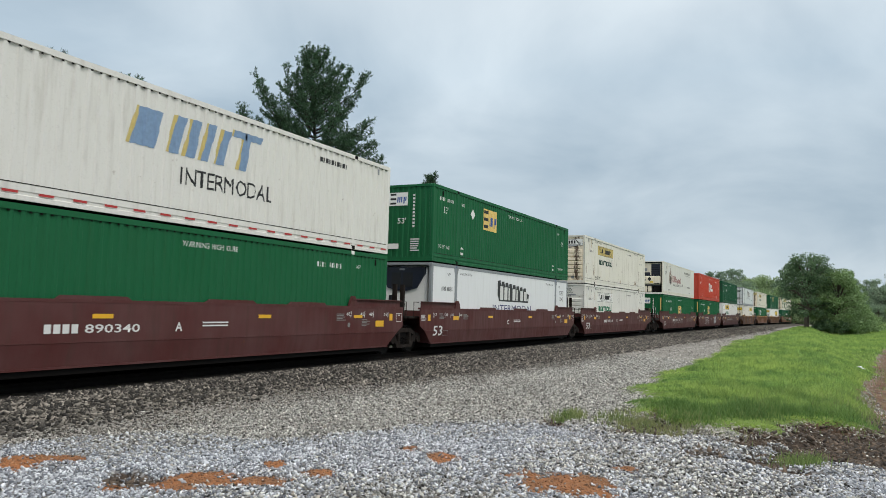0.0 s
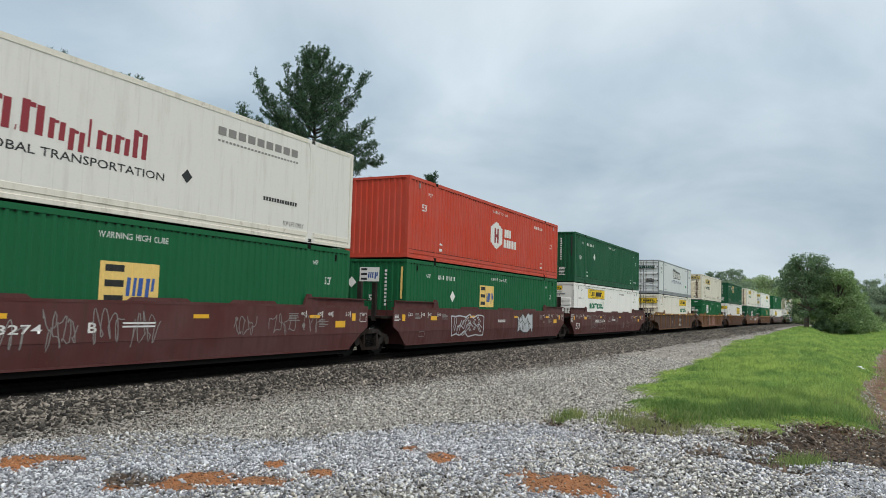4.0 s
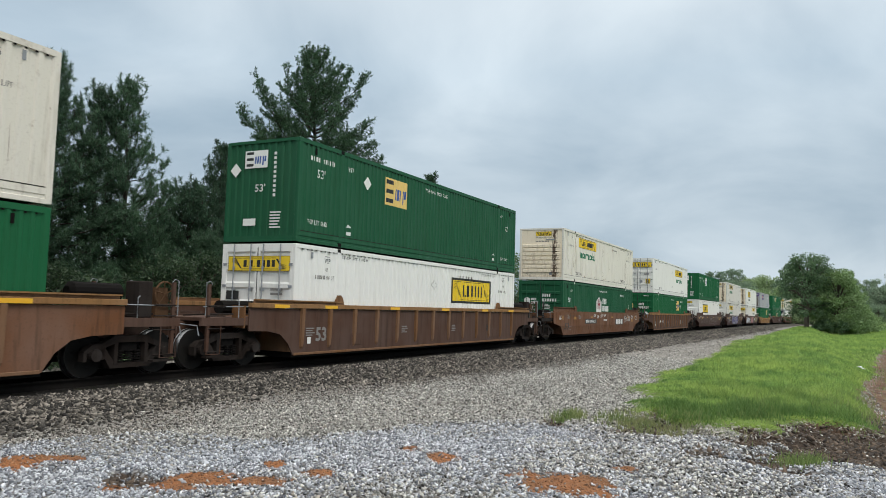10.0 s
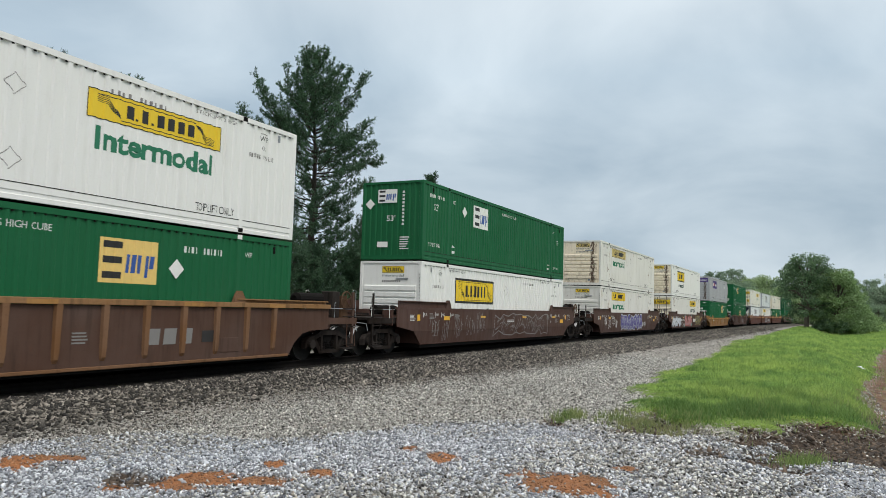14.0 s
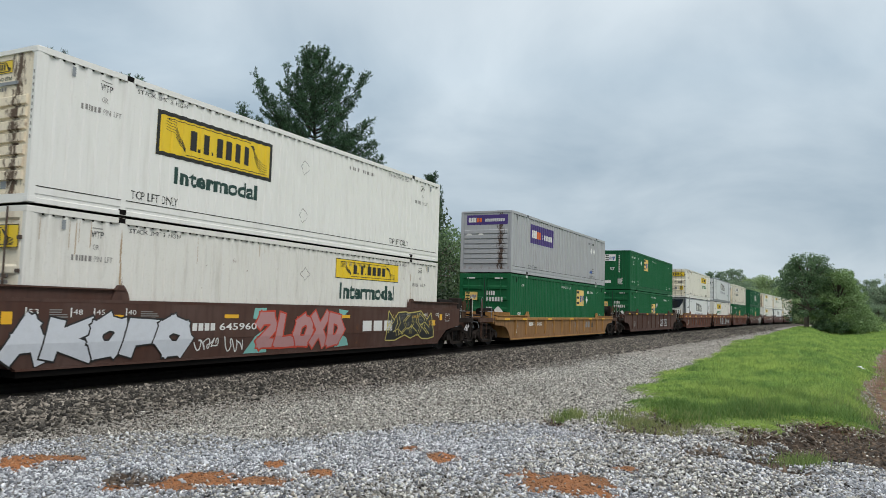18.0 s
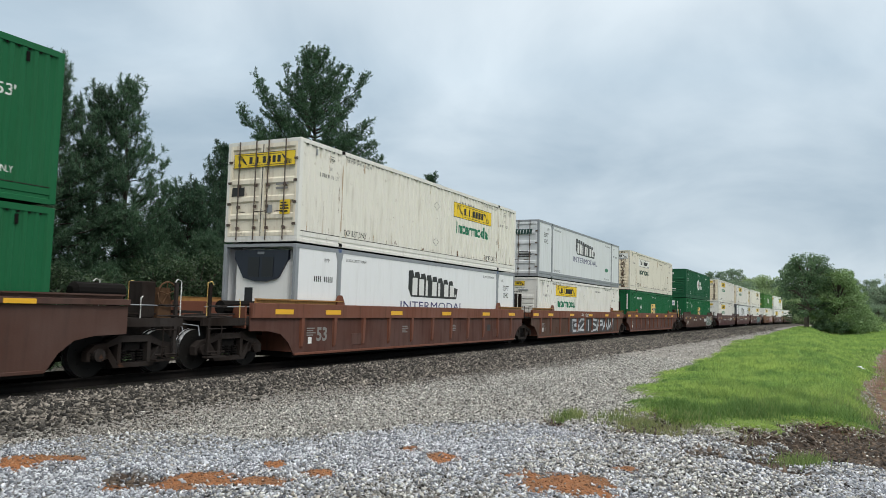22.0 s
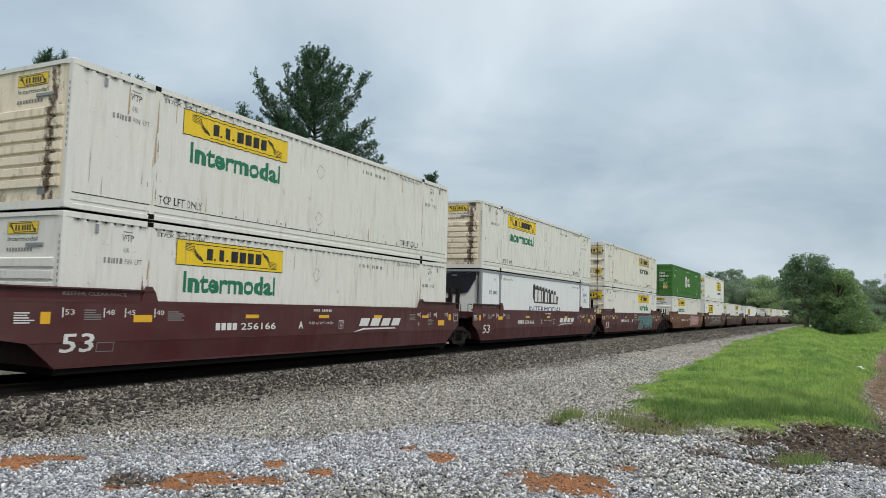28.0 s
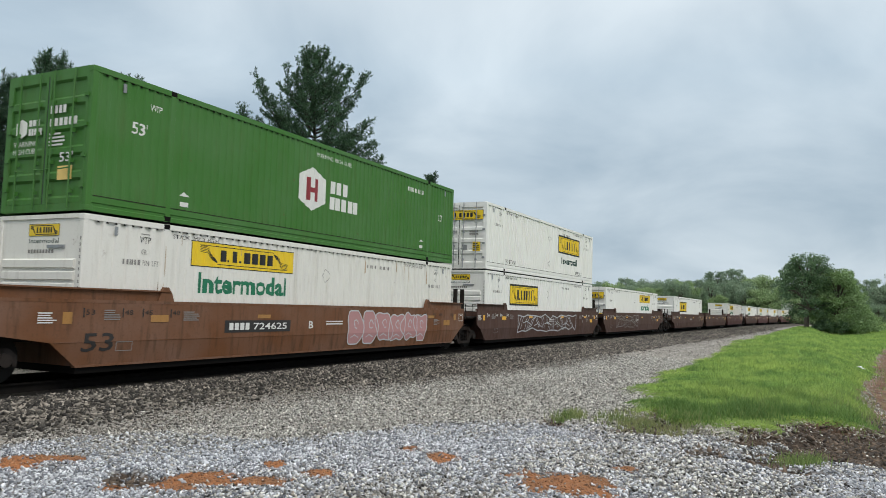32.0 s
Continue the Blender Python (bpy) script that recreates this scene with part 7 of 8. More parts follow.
def well_car(label, style, body, ends=("free", "free"), top=None, ribs=(0.35, 1.28), sheet=None, low=0.0):
    """One well car unit. ends: 'free' (coupler and its own truck) or 'joint' (shares a truck with the next unit)."""
    top, sheet = top or body, sheet or body
    car = empty("well_car", label, "well car", "cars of the train")
    reach = [1.75 if e == "free" else 0.95 for e in ends]
    a, b = reach
    for s in (-1, 1):
        if style == "smooth":
            part("side_sheet", cached(("ss", s, a, b), lambda: smooth_side_bm(s, a, b), "side_sheet", body), body, car)
            box_part("top_chord", (-a, 16.15 + b, min(s * 1.30, s * 1.405), max(s * 1.30, s * 1.405), 1.50, 1.56), body, car)
            box_part("side_crease", (-0.55, 16.7, min(s * 1.398, s * 1.407), max(s * 1.398, s * 1.407), 0.745, 0.757), body, car)
            box_part("bottom_flange", (-0.05, 16.2, min(s * 1.26, s * 1.365), max(s * 1.26, s * 1.365), 0.27, 0.31), body, car)
            if body is MAROON and s < 0:
                for x in (4.2, 8.0, 11.0):
                    part("guide_plate", cached(("gp", x, s), lambda: prism(bmesh.new(), [(x, 1.555), (x + 1.75, 1.555), (x + 1.62, 1.635), (x + 0.13, 1.635)], min(s * 1.33, s * 1.37), max(s * 1.33, s * 1.37)), "guide_plate", body), body, car)
        else:
            zc = 1.46 - low if style == "ribbed" else 1.20
            part("side_sheet", cached(("rs", s, a, b, low), lambda: ribbed_side_bm(s, a, b, low), "side_sheet", sheet), sheet, car)
            box_part("top_chord", (-a, 16.15 + b, min(s * 1.28, s * 1.41), max(s * 1.28, s * 1.41), zc, 1.58 - low), top, car, 0.01)
            box_part("bottom_chord", (0.05, 16.10, min(s * 1.28, s * 1.352), max(s * 1.28, s * 1.352), 0.20, 0.27), body, car, 0.01)
            if s < 0:
                for x in (2.75, 13.55):
                    box_part("access_plate", (x, x + 0.62, -1.347, -1.335, 0.40, 0.74), sheet, car, 0.006)
                box_part("data_panel", (12.95, 13.32, -1.343, -1.335, 0.66, 0.92), PLATE_DK, car)
            for k in range(int((15.85 - ribs[0]) / ribs[1]) + 1):
                x = ribs[0] + k * ribs[1]
                part("side_rib", cached(("rib", x, s, zc), lambda: rib_bm(x, s, zc), "side_rib", body), body, car)
        for x0, x1 in ((-a + 0.15, 2.15), (14.0, 16.0 + b)):
            zt = {"smooth": 1.77, "ribbed": 1.66, "chord": 1.68}[style] - low
            box_part("end_guide", (x0, x1, min(s * 1.31, s * 1.35), max(s * 1.31, s * 1.35), 1.55 - low, zt), OCHRE if style == "chord" else body, car)
            box_part("guide_flange", (x0, x1, min(s * 1.31, s * 1.42), max(s * 1.31, s * 1.42), zt - 0.015, zt + 0.015), OCHRE if style == "chord" else top, car)
        for x in (2.05, 14.1):
            part("lock_bracket", cached(("lkb", x, s, low), lambda: prism(bmesh.new(), [(x - 0.22, 1.55 - low), (x + 0.22, 1.55 - low), (x + 0.16, 1.72 - low), (x + 0.05, 1.86 - low), (x - 0.06, 1.86 - low), (x - 0.16, 1.72 - low)], min(s * 1.32, s * 1.40), max(s * 1.32, s * 1.40)), "lock_bracket", body), body, car)
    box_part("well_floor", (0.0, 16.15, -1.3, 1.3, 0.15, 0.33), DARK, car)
    for x in (-0.08, 16.17):
        box_part("well_bulkhead", (x, x + 0.06, -1.3, 1.3, 0.30, 1.45), body, car)
    rail_paint = YELLOW_EMP if style == "chord" else STEEL if body in (BROWN_LT, OCHRE, BROWN) else SIGNWHITE
    deck = BROWN_MID if body in (BROWN_LT, OCHRE) else SHADED_GRIME
    for side, e in zip((-1, 1), ends):
        def X(v):
            return v * -1 if side < 0 else 16.15 + v
        def span(p, q):
            return (min(X(p), X(q)), max(X(p), X(q)))
        if e == "free":
            box_part("centre_sill", (*span(0.0, 3.35), -0.32, 0.32, 0.72, 1.10), deck, car, 0.02)
            box_part("end_deck", (*span(0.1, 2.9), -1.15, 1.15, 1.12, 1.20), deck, car)
            for s in (-1, 1):
                box_part("deck_beam", (*span(1.6, 3.30), min(s * 1.22, s * 1.30), max(s * 1.22, s * 1.30), 1.02, 1.20), deck, car)
                box_part("handrail_post", (*span(3.05, 3.13), min(s * 1.24, s * 1.30), max(s * 1.24, s * 1.30), 0.42, 1.98), deck, car)
                part("grab_iron", cached(("gi", side, s), lambda: grab([(X(3.2), s * 1.30, 1.25), (X(3.2), s * 1.30, 2.02), (X(3.08), s * 1.30, 2.05), (X(3.02), s * 1.30, 1.98)]), "grab_iron", rail_paint), rail_paint, car)
                part("grab_iron", cached(("gj", side, s), lambda: grab([(X(2.1), s * 1.30, 1.2), (X(2.1), s * 1.30, 1.62), (X(2.15), s * 1.30, 1.66)]), "grab_iron", rail_paint), rail_paint, car)
                for z in (0.42, 0.95, 1.25, 1.48) if s < 0 else (1.25, 1.48):
                    part("ladder_rung", cached(("lr", side, s, z), lambda: grab([(X(2.55), s * 1.30, z), (X(3.15), s * 1.30, z)], 0.016), "ladder_rung", SHADED_GRIME), SHADED_GRIME, car)
                box_part("step_plate", (*span(2.55, 3.15), min(s * 1.18, s * 1.34), max(s * 1.18, s * 1.34), 0.28, 0.32), SHADED_GRIME, car)
            part("stirrup_step", cached(("stir", side), lambda: grab([(X(2.72), -1.335, 1.02), (X(2.72), -1.335, 0.36), (X(3.16), -1.335, 0.36), (X(3.16), -1.335, 1.02)], 0.015), "stirrup_step", deck), deck, car)
            part("side_handrail", cached(("shr", side), lambda: grab([(X(1.72), -1.27, 1.48), (X(3.24), -1.27, 1.46)], 0.013), "side_handrail", STEEL), STEEL, car)
            part("uncoupling_lever", cached(("lever", side), lambda: grab([(X(3.36), -1.28, 0.80), (X(3.36), -1.22, 1.02), (X(3.42), -0.30, 1.08), (X(3.50), 0.0, 1.06)], 0.013), "uncoupling_lever", STEEL), STEEL, car)
            part("brake_hose", cached(("hose", side), lambda: tube(bmesh.new(), [(X(3.25), -0.28, 0.86), (X(3.45), -0.30, 0.62), (X(3.62), -0.24, 0.50), (X(3.74), -0.16, 0.56)], 0.024, 6), "brake_hose", BLACK), BLACK, car)
            part("brake_pipe", cached(("bpipe", side), lambda: grab([(X(0.3), -0.95, 1.30), (X(2.9), -0.95, 1.28), (X(3.2), -0.6, 1.25)], 0.02), "brake_pipe", SHADED_GRIME), SHADED_GRIME, car)
            box_part("cross_rail", (*span(3.26, 3.32), -1.25, 1.25, 1.30, 1.36), deck, car)
            part("coupler", cached(("cpl", side), lambda: coupler_bm(side, X), "coupler", DARK), DARK, car)
            if side > 0:
                part("air_tank", cached(("at2",), lambda: tube(bmesh.new(), [(X(0.75), -0.85, 1.72), (X(0.83), -0.85, 1.72), (X(1.95), -0.85, 1.72), (X(2.03), -0.85, 1.72)], [0.10, 0.19, 0.19, 0.10], 14), "air_tank", DARK), DARK, car, "black air tank")
                for q in (0.95, 1.75):
                    box_part("tank_saddle", (*span(q, q + 0.08), -1.0, -0.7, 1.20, 1.56), DARK, car)
                box_part("control_stand", (*span(2.35, 2.72), -1.05, -0.62, 1.20, 1.98), SHADED_GRIME, car, 0.02)
                part("brake_wheel", cached(("bw",), lambda: brake_bm(X), "brake_wheel", RUSTED_IRON), RUSTED_IRON, car, "rust-brown hand brake wheel")
            if side < 0:
                part("air_tank", cached(("at",), lambda: tube(bmesh.new(), [(X(0.9), -0.75, 1.45), (X(2.2), -0.75, 1.45)], 0.17, 12), "air_tank", DARK), DARK, car, "black air tank")
                box_part("data_panel", (*span(1.85, 1.9), -1.3, -0.9, 0.95, 1.5), body, car)
            truck(car, X(2.17))
        else:
            box_part("centre_sill", (*span(0.0, 1.55), -0.35, 0.35, 0.70, 1.05), SHADED_GRIME, car, 0.02)
            box_part("end_deck", (*span(0.05, 1.35), -1.15, 1.15, 1.18, 1.25), SHADED_GRIME, car)
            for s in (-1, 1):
                box_part("stake", (*span(1.25, 1.36), min(s * 0.78, s * 0.92), max(s * 0.78, s * 0.92), 1.1, 2.35), SHADED_GRIME, car)
                part("ladder_rung", cached(("jr", side, s), lambda: grab([(X(1.3), s * 1.32, 1.15), (X(1.3), s * 1.32, 1.75), (X(0.95), s * 1.32, 1.75)], 0.016), "ladder_rung", SHADED_GRIME), SHADED_GRIME, car)
            if side > 0:
                truck(car, X(1.63))
    car["low"] = low
    return car


def rib_bm(x, s, zc):
    """Pressed stiffener that tapers towards its foot, short of the bottom edge."""
    bm = bmesh.new()
    rings = []
    for z, half, out in ((zc + 0.01, 0.065, 1.408), (0.62, 0.055, 1.395), (0.44, 0.048, 1.380), (0.37, 0.040, 1.338)):
        rings.append([bm.verts.new((x + dx, s * yy, z)) for dx, yy in ((-half - 0.02, 1.33), (-half, out), (half, out), (half + 0.02, 1.33))])
    for a, b in zip(rings, rings[1:]):
        for k in range(3):
            bm.faces.new((a[k], a[k + 1], b[k + 1], b[k]) if s < 0 else (a[k + 1], a[k], b[k], b[k + 1]))
    bm.faces.new(rings[-1] if s < 0 else rings[-1][::-1])
    return bm


def coupler_bm(side, X):
    bm = bmesh.new()
    a, b = sorted((X(3.3), X(3.72)))
    box(bm, a, b, -0.12, 0.12, 0.74, 0.98, bev=0.03)
    a, b = sorted((X(3.5), X(3.72)))
    box(bm, a, b, -0.2, 0.2, 0.68, 1.02, bev=0.05)
    tube(bm, [(X(3.2), -0.35, 0.8), (X(3.5), -0.38, 0.45), (X(3.72), -0.3, 0.4)], 0.03, 6)
    return bm


def brake_bm(X):
    """Spoked hand wheel on a tapered housing."""
    bm = bmesh.new()
    n, x, yc, zc = 14, X(3.02), -0.92, 1.72
    tube(bm, [(x + 0.27 * math.cos(k * 2 * math.pi / n), yc - 0.16, zc + 0.27 * math.sin(k * 2 * math.pi / n)) for k in range(n + 1)], 0.02, 5)
    for k in range(5):
        a = k * math.pi * 0.4 + 0.4
        tube(bm, [(x, yc - 0.16, zc), (x + 0.27 * math.cos(a), yc - 0.16, zc + 0.27 * math.sin(a))], 0.014, 4)
    prism(bm, [(x - 0.20, 1.18), (x + 0.20, 1.18), (x + 0.13, 1.86), (x - 0.13, 1.86)], yc - 0.10, yc + 0.12)
    return bm


def graffiti(car, x0, x1, z0, z1, fill, line, seed, n=5, y=-1.408, weight=0.05):
    """Spray-painted piece: a jagged mass crossed by bent double strokes that spell nothing."""
    rg = np.random.default_rng(seed)
    w, h = (x1 - x0) / n, z1 - z0
    body, lines = bmesh.new(), bmesh.new()
    up, down = [], []
    for i in range(2 * n + 1):
        x = x0 + i * w / 2
        up.append((x + rg.normal(0, 0.10) * w, z1 - rg.uniform(0.0, 0.30) * h * (1.0 if i % 2 else 0.35)))
        down.append((x + rg.normal(0, 0.10) * w, z0 + rg.uniform(0.0, 0.28) * h * (1.0 if i % 2 else 0.35)))
    if fill is not None:
        for i in range(2 * n):
            poly(body, [down[i], down[i + 1], up[i + 1], up[i]])
    ribbon(lines, up, weight)
    ribbon(lines, down, weight)
    ribbon(lines, [down[0], up[0]], weight)
    ribbon(lines, [down[-1], up[-1]], weight)
    for i in range(int(n * 1.6)):
        cx, lean, gap = x0 + w * (0.35 + i / 1.7), rg.uniform(-0.35, 0.45) * w, w * rg.uniform(0.14, 0.24)
        za, zb, kink = z0 + rg.uniform(0.06, 0.3) * h, z1 - rg.uniform(0.06, 0.3) * h, rg.uniform(-0.22, 0.22) * w
        path = [(cx - lean, za), (cx + kink, za + (zb - za) * rg.uniform(0.3, 0.45)), (cx - kink * 0.6, za + (zb - za) * rg.uniform(0.55, 0.75)), (cx + lean, zb)]
        for o in (-gap / 2, gap / 2):
            ribbon(lines, [(min(max(px + o, x0), x1), pz) for px, pz in path], weight * 0.75)
        if i % 2:
            zc = z0 + rg.uniform(0.3, 0.65) * h
            ribbon(lines, [(max(cx - 0.4 * w, x0), zc), (cx, zc + 0.10 * h), (min(cx + 0.45 * w, x1), zc - 0.08 * h)], weight * 0.75)
    for bm, out in ((body, 0.0), (lines, 0.003)):
        for v in fold(bm).verts:
            v.co.y = y - out + tuck(v.co.z, y)
    if fill is not None:
        part("graffiti_fill", body, fill, car, "spray-painted graffiti")["kind"] = "stuff"
    else:
        body.free()
    part("graffiti_outline", lines, line, car, "spray-painted graffiti outline")["kind"] = "stuff"


FORMS = {
    "A": (((0.0, 0.0), (0.5, 1.0), (1.0, 0.0)), ((0.22, 0.38), (0.8, 0.38))),
    "B": (((0.0, 0.0), (0.0, 1.0), (0.75, 0.95), (0.85, 0.75), (0.3, 0.52), (1.0, 0.42), (0.9, 0.05), (0.0, 0.0)),),
    "D": (((0.0, 0.0), (0.1, 1.0), (0.75, 0.9), (1.0, 0.5), (0.7, 0.08), (0.0, 0.0)),),
    "E": (((1.0, 0.96), (0.0, 1.0), (0.05, 0.0), (1.0, 0.05)), ((0.05, 0.52), (0.8, 0.5))),
    "I": (((0.5, 0.0), (0.5, 1.0)),),
    "K": (((0.0, 0.0), (0.1, 1.0)), ((1.0, 1.0), (0.1, 0.45), (1.0, 0.0))),
    "L": (((0.15, 1.0), (0.0, 0.05), (1.0, 0.1)),),
    "O": (((0.5, 1.0), (0.1, 0.82), (0.0, 0.4), (0.25, 0.0), (0.75, 0.02), (1.0, 0.45), (0.85, 0.88), (0.5, 1.0)),),
    "P": (((0.05, 0.0), (0.1, 1.0), (0.9, 0.95), (1.0, 0.6), (0.1, 0.42)),),
    "R": (((0.0, 0.0), (0.05, 1.0), (0.85, 0.95), (0.9, 0.62), (0.1, 0.48), (1.0, 0.0)),),
    "S": (((0.95, 0.92), (0.3, 1.0), (0.05, 0.72), (0.85, 0.4), (0.9, 0.1), (0.0, 0.0)),),
    "W": (((0.0, 1.0), (0.22, 0.0), (0.5, 0.65), (0.78, 0.0), (1.0, 1.0)),),
    "X": (((0.0, 1.0), (1.0, 0.0)), ((0.0, 0.0), (1.0, 1.0))),
    "Z": (((0.0, 0.95), (1.0, 1.0), (0.0, 0.0), (1.0, 0.05)),),
    "2": (((0.0, 0.75), (0.2, 1.0), (0.8, 0.98), (0.95, 0.7), (0.0, 0.05), (1.0, 0.0)),),
}


def piece(car, forms, x0, x1, z0, z1, fill, line, seed, fat=0.24, weight=0.03, y=-1.408, crowd=1.15):
    """Spray-painted fat letters that overlap one another, each with its outline."""
    rg = np.random.default_rng(seed)
    w = (x1 - x0) / len(forms)
    body, outl = bmesh.new(), bmesh.new()
    for i, f in enumerate(forms):
        wide = w * crowd * rg.uniform(0.92, 1.08)
        a = x0 + (i + 0.5) * w - wide / 2
        lo, hi, lean = z0 + rg.uniform(0, 0.10) * (z1 - z0), z1 - rg.uniform(0, 0.14) * (z1 - z0), rg.uniform(-0.08, 0.14)
        k = 0
        for stroke in FORMS[f]:
            at = []
            for u, v in stroke:
                z = lo + fat / 2 + v * (hi - lo - fat)
                at.append((a + fat / 2 + u * (wide - fat) + lean * (z - lo - (hi - lo) / 2) + rg.normal(0, 0.02), z + rg.normal(0, 0.015)))
            for (xa, za), (xb, zb) in zip(at, at[1:]):
                ln = math.hypot(xb - xa, zb - za)
                ex, ez = (xb - xa) / ln, (zb - za) / ln
                fa, fb = rg.uniform(0.8, 1.15) * fat / 2, rg.uniform(0.8, 1.15) * fat / 2
                for bm, more, out in ((outl, weight, 0.0), (body, 0.0, 0.0012)):
                    ha, hb, cap = fa + more, fb + more, fat * 0.38 + more
                    pa, pb = (xa - ex * cap, za - ez * cap), (xb + ex * cap, zb + ez * cap)
                    pts = [(pa[0] + ez * ha, pa[1] - ex * ha), (pb[0] + ez * hb, pb[1] - ex * hb), (pb[0] - ez * hb, pb[1] + ex * hb), (pa[0] - ez * ha, pa[1] + ex * ha)]
                    poly(bm, [(px, min(max(pz, 0.315), 1.47)) for px, pz in pts], 0.0024 * i + out + 0.0002 * (k % 5))
                k += 1
    for bm in (body, outl):
        for v in fold(bm).verts:
            v.co.y = y - v.co.y + tuck(v.co.z, y)
    part("graffiti_fill", body, fill, car, "spray-painted graffiti")["kind"] = "stuff"
    part("graffiti_outline", outl, line, car, "spray-painted graffiti outline")["kind"] = "stuff"


def bubbles(car, x0, x1, z0, z1, fill, line, seed, n=5, y=-1.408, weight=0.05):
    """Spray-painted piece of swollen round forms with thick outlines; it spells nothing."""
    rg = np.random.default_rng(seed)
    w, h = (x1 - x0) / n, z1 - z0
    body, outl = bmesh.new(), bmesh.new()
    for i in range(n):
        cx, cz, ph = x0 + (i + 0.5) * w, (z0 + z1) / 2 + rg.uniform(-0.05, 0.05) * h, rg.uniform(0, 6.3)
        k1, k2 = int(rg.integers(2, 4)), int(rg.integers(3, 6))
        pts = []
        for j in range(28):
            t = j * 2 * math.pi / 28
            r = 1 + 0.16 * math.sin(k1 * t + ph) + 0.12 * math.sin(k2 * t - ph)
            pts.append((min(max(cx + 0.60 * w * r * math.cos(t), x0), x1), min(max(cz + 0.50 * h * r * math.sin(t), z0), z1)))
        poly(body, pts, 0.0004 * i)
        ribbon(outl, pts + pts[:2], weight, 0.0004 * i)
        # an inner hollow and a hooked stroke
        hole = [(cx + rg.uniform(-0.02, 0.10) * w + 0.14 * w * math.cos(t), cz + 0.10 * h + 0.13 * h * math.sin(t)) for t in np.linspace(0, 5.4, 12)]
        ribbon(outl, hole, weight * 0.8, 0.0004 * i)
        ribbon(outl, [(cx - 0.28 * w, cz - 0.30 * h), (cx - 0.05 * w, cz - 0.22 * h), (cx + 0.22 * w, cz - 0.30 * h)], weight * 0.7, 0.0004 * i)
    for bm, out in ((body, 0.0), (outl, 0.0028)):
        for v in fold(bm).verts:
            v.co.y = y - out - v.co.y + tuck(v.co.z, y)
    part("graffiti_fill", body, fill, car, "spray-painted graffiti")["kind"] = "stuff"
    part("graffiti_outline", outl, line, car, "spray-painted graffiti outline")["kind"] = "stuff"


def scrawl(car, x0, x1, z0, z1, line, seed, n=3, weight=0.022, y=-1.408):
    """Looping hand-sprayed tags that spell nothing."""
    rg = np.random.default_rng(seed)
    bm = bmesh.new()
    for k in range(n):
        x, w = x0 + (x1 - x0) * (k + 0.1) / n, (x1 - x0) / n * rg.uniform(0.5, 0.85)
        h, zc = (z1 - z0) * rg.uniform(0.35, 0.5), (z0 + z1) / 2 + rg.uniform(-0.15, 0.15) * (z1 - z0)
        m, l, a, b = rg.uniform(2.6, 4.6), rg.uniform(3.0, 6.5), rg.uniform(0, 6.3), rg.uniform(0, 6.3)
        pts = []
        for q in range(52):
            s = q / 51
            pts.append((x + w * s + 0.10 * w * math.sin(6.283 * l * s + a), zc + h * (0.72 * math.sin(6.283 * m * s + b) + 0.28 * math.sin(6.283 * l * 1.7 * s)) * (1 - 0.25 * s)))
        ribbon(bm, pts, weight)
    for v in fold(bm).verts:
        v.co.y = y + tuck(v.co.z, y)
    part("graffiti_scrawl", bm, line, car)["kind"] = "stuff"


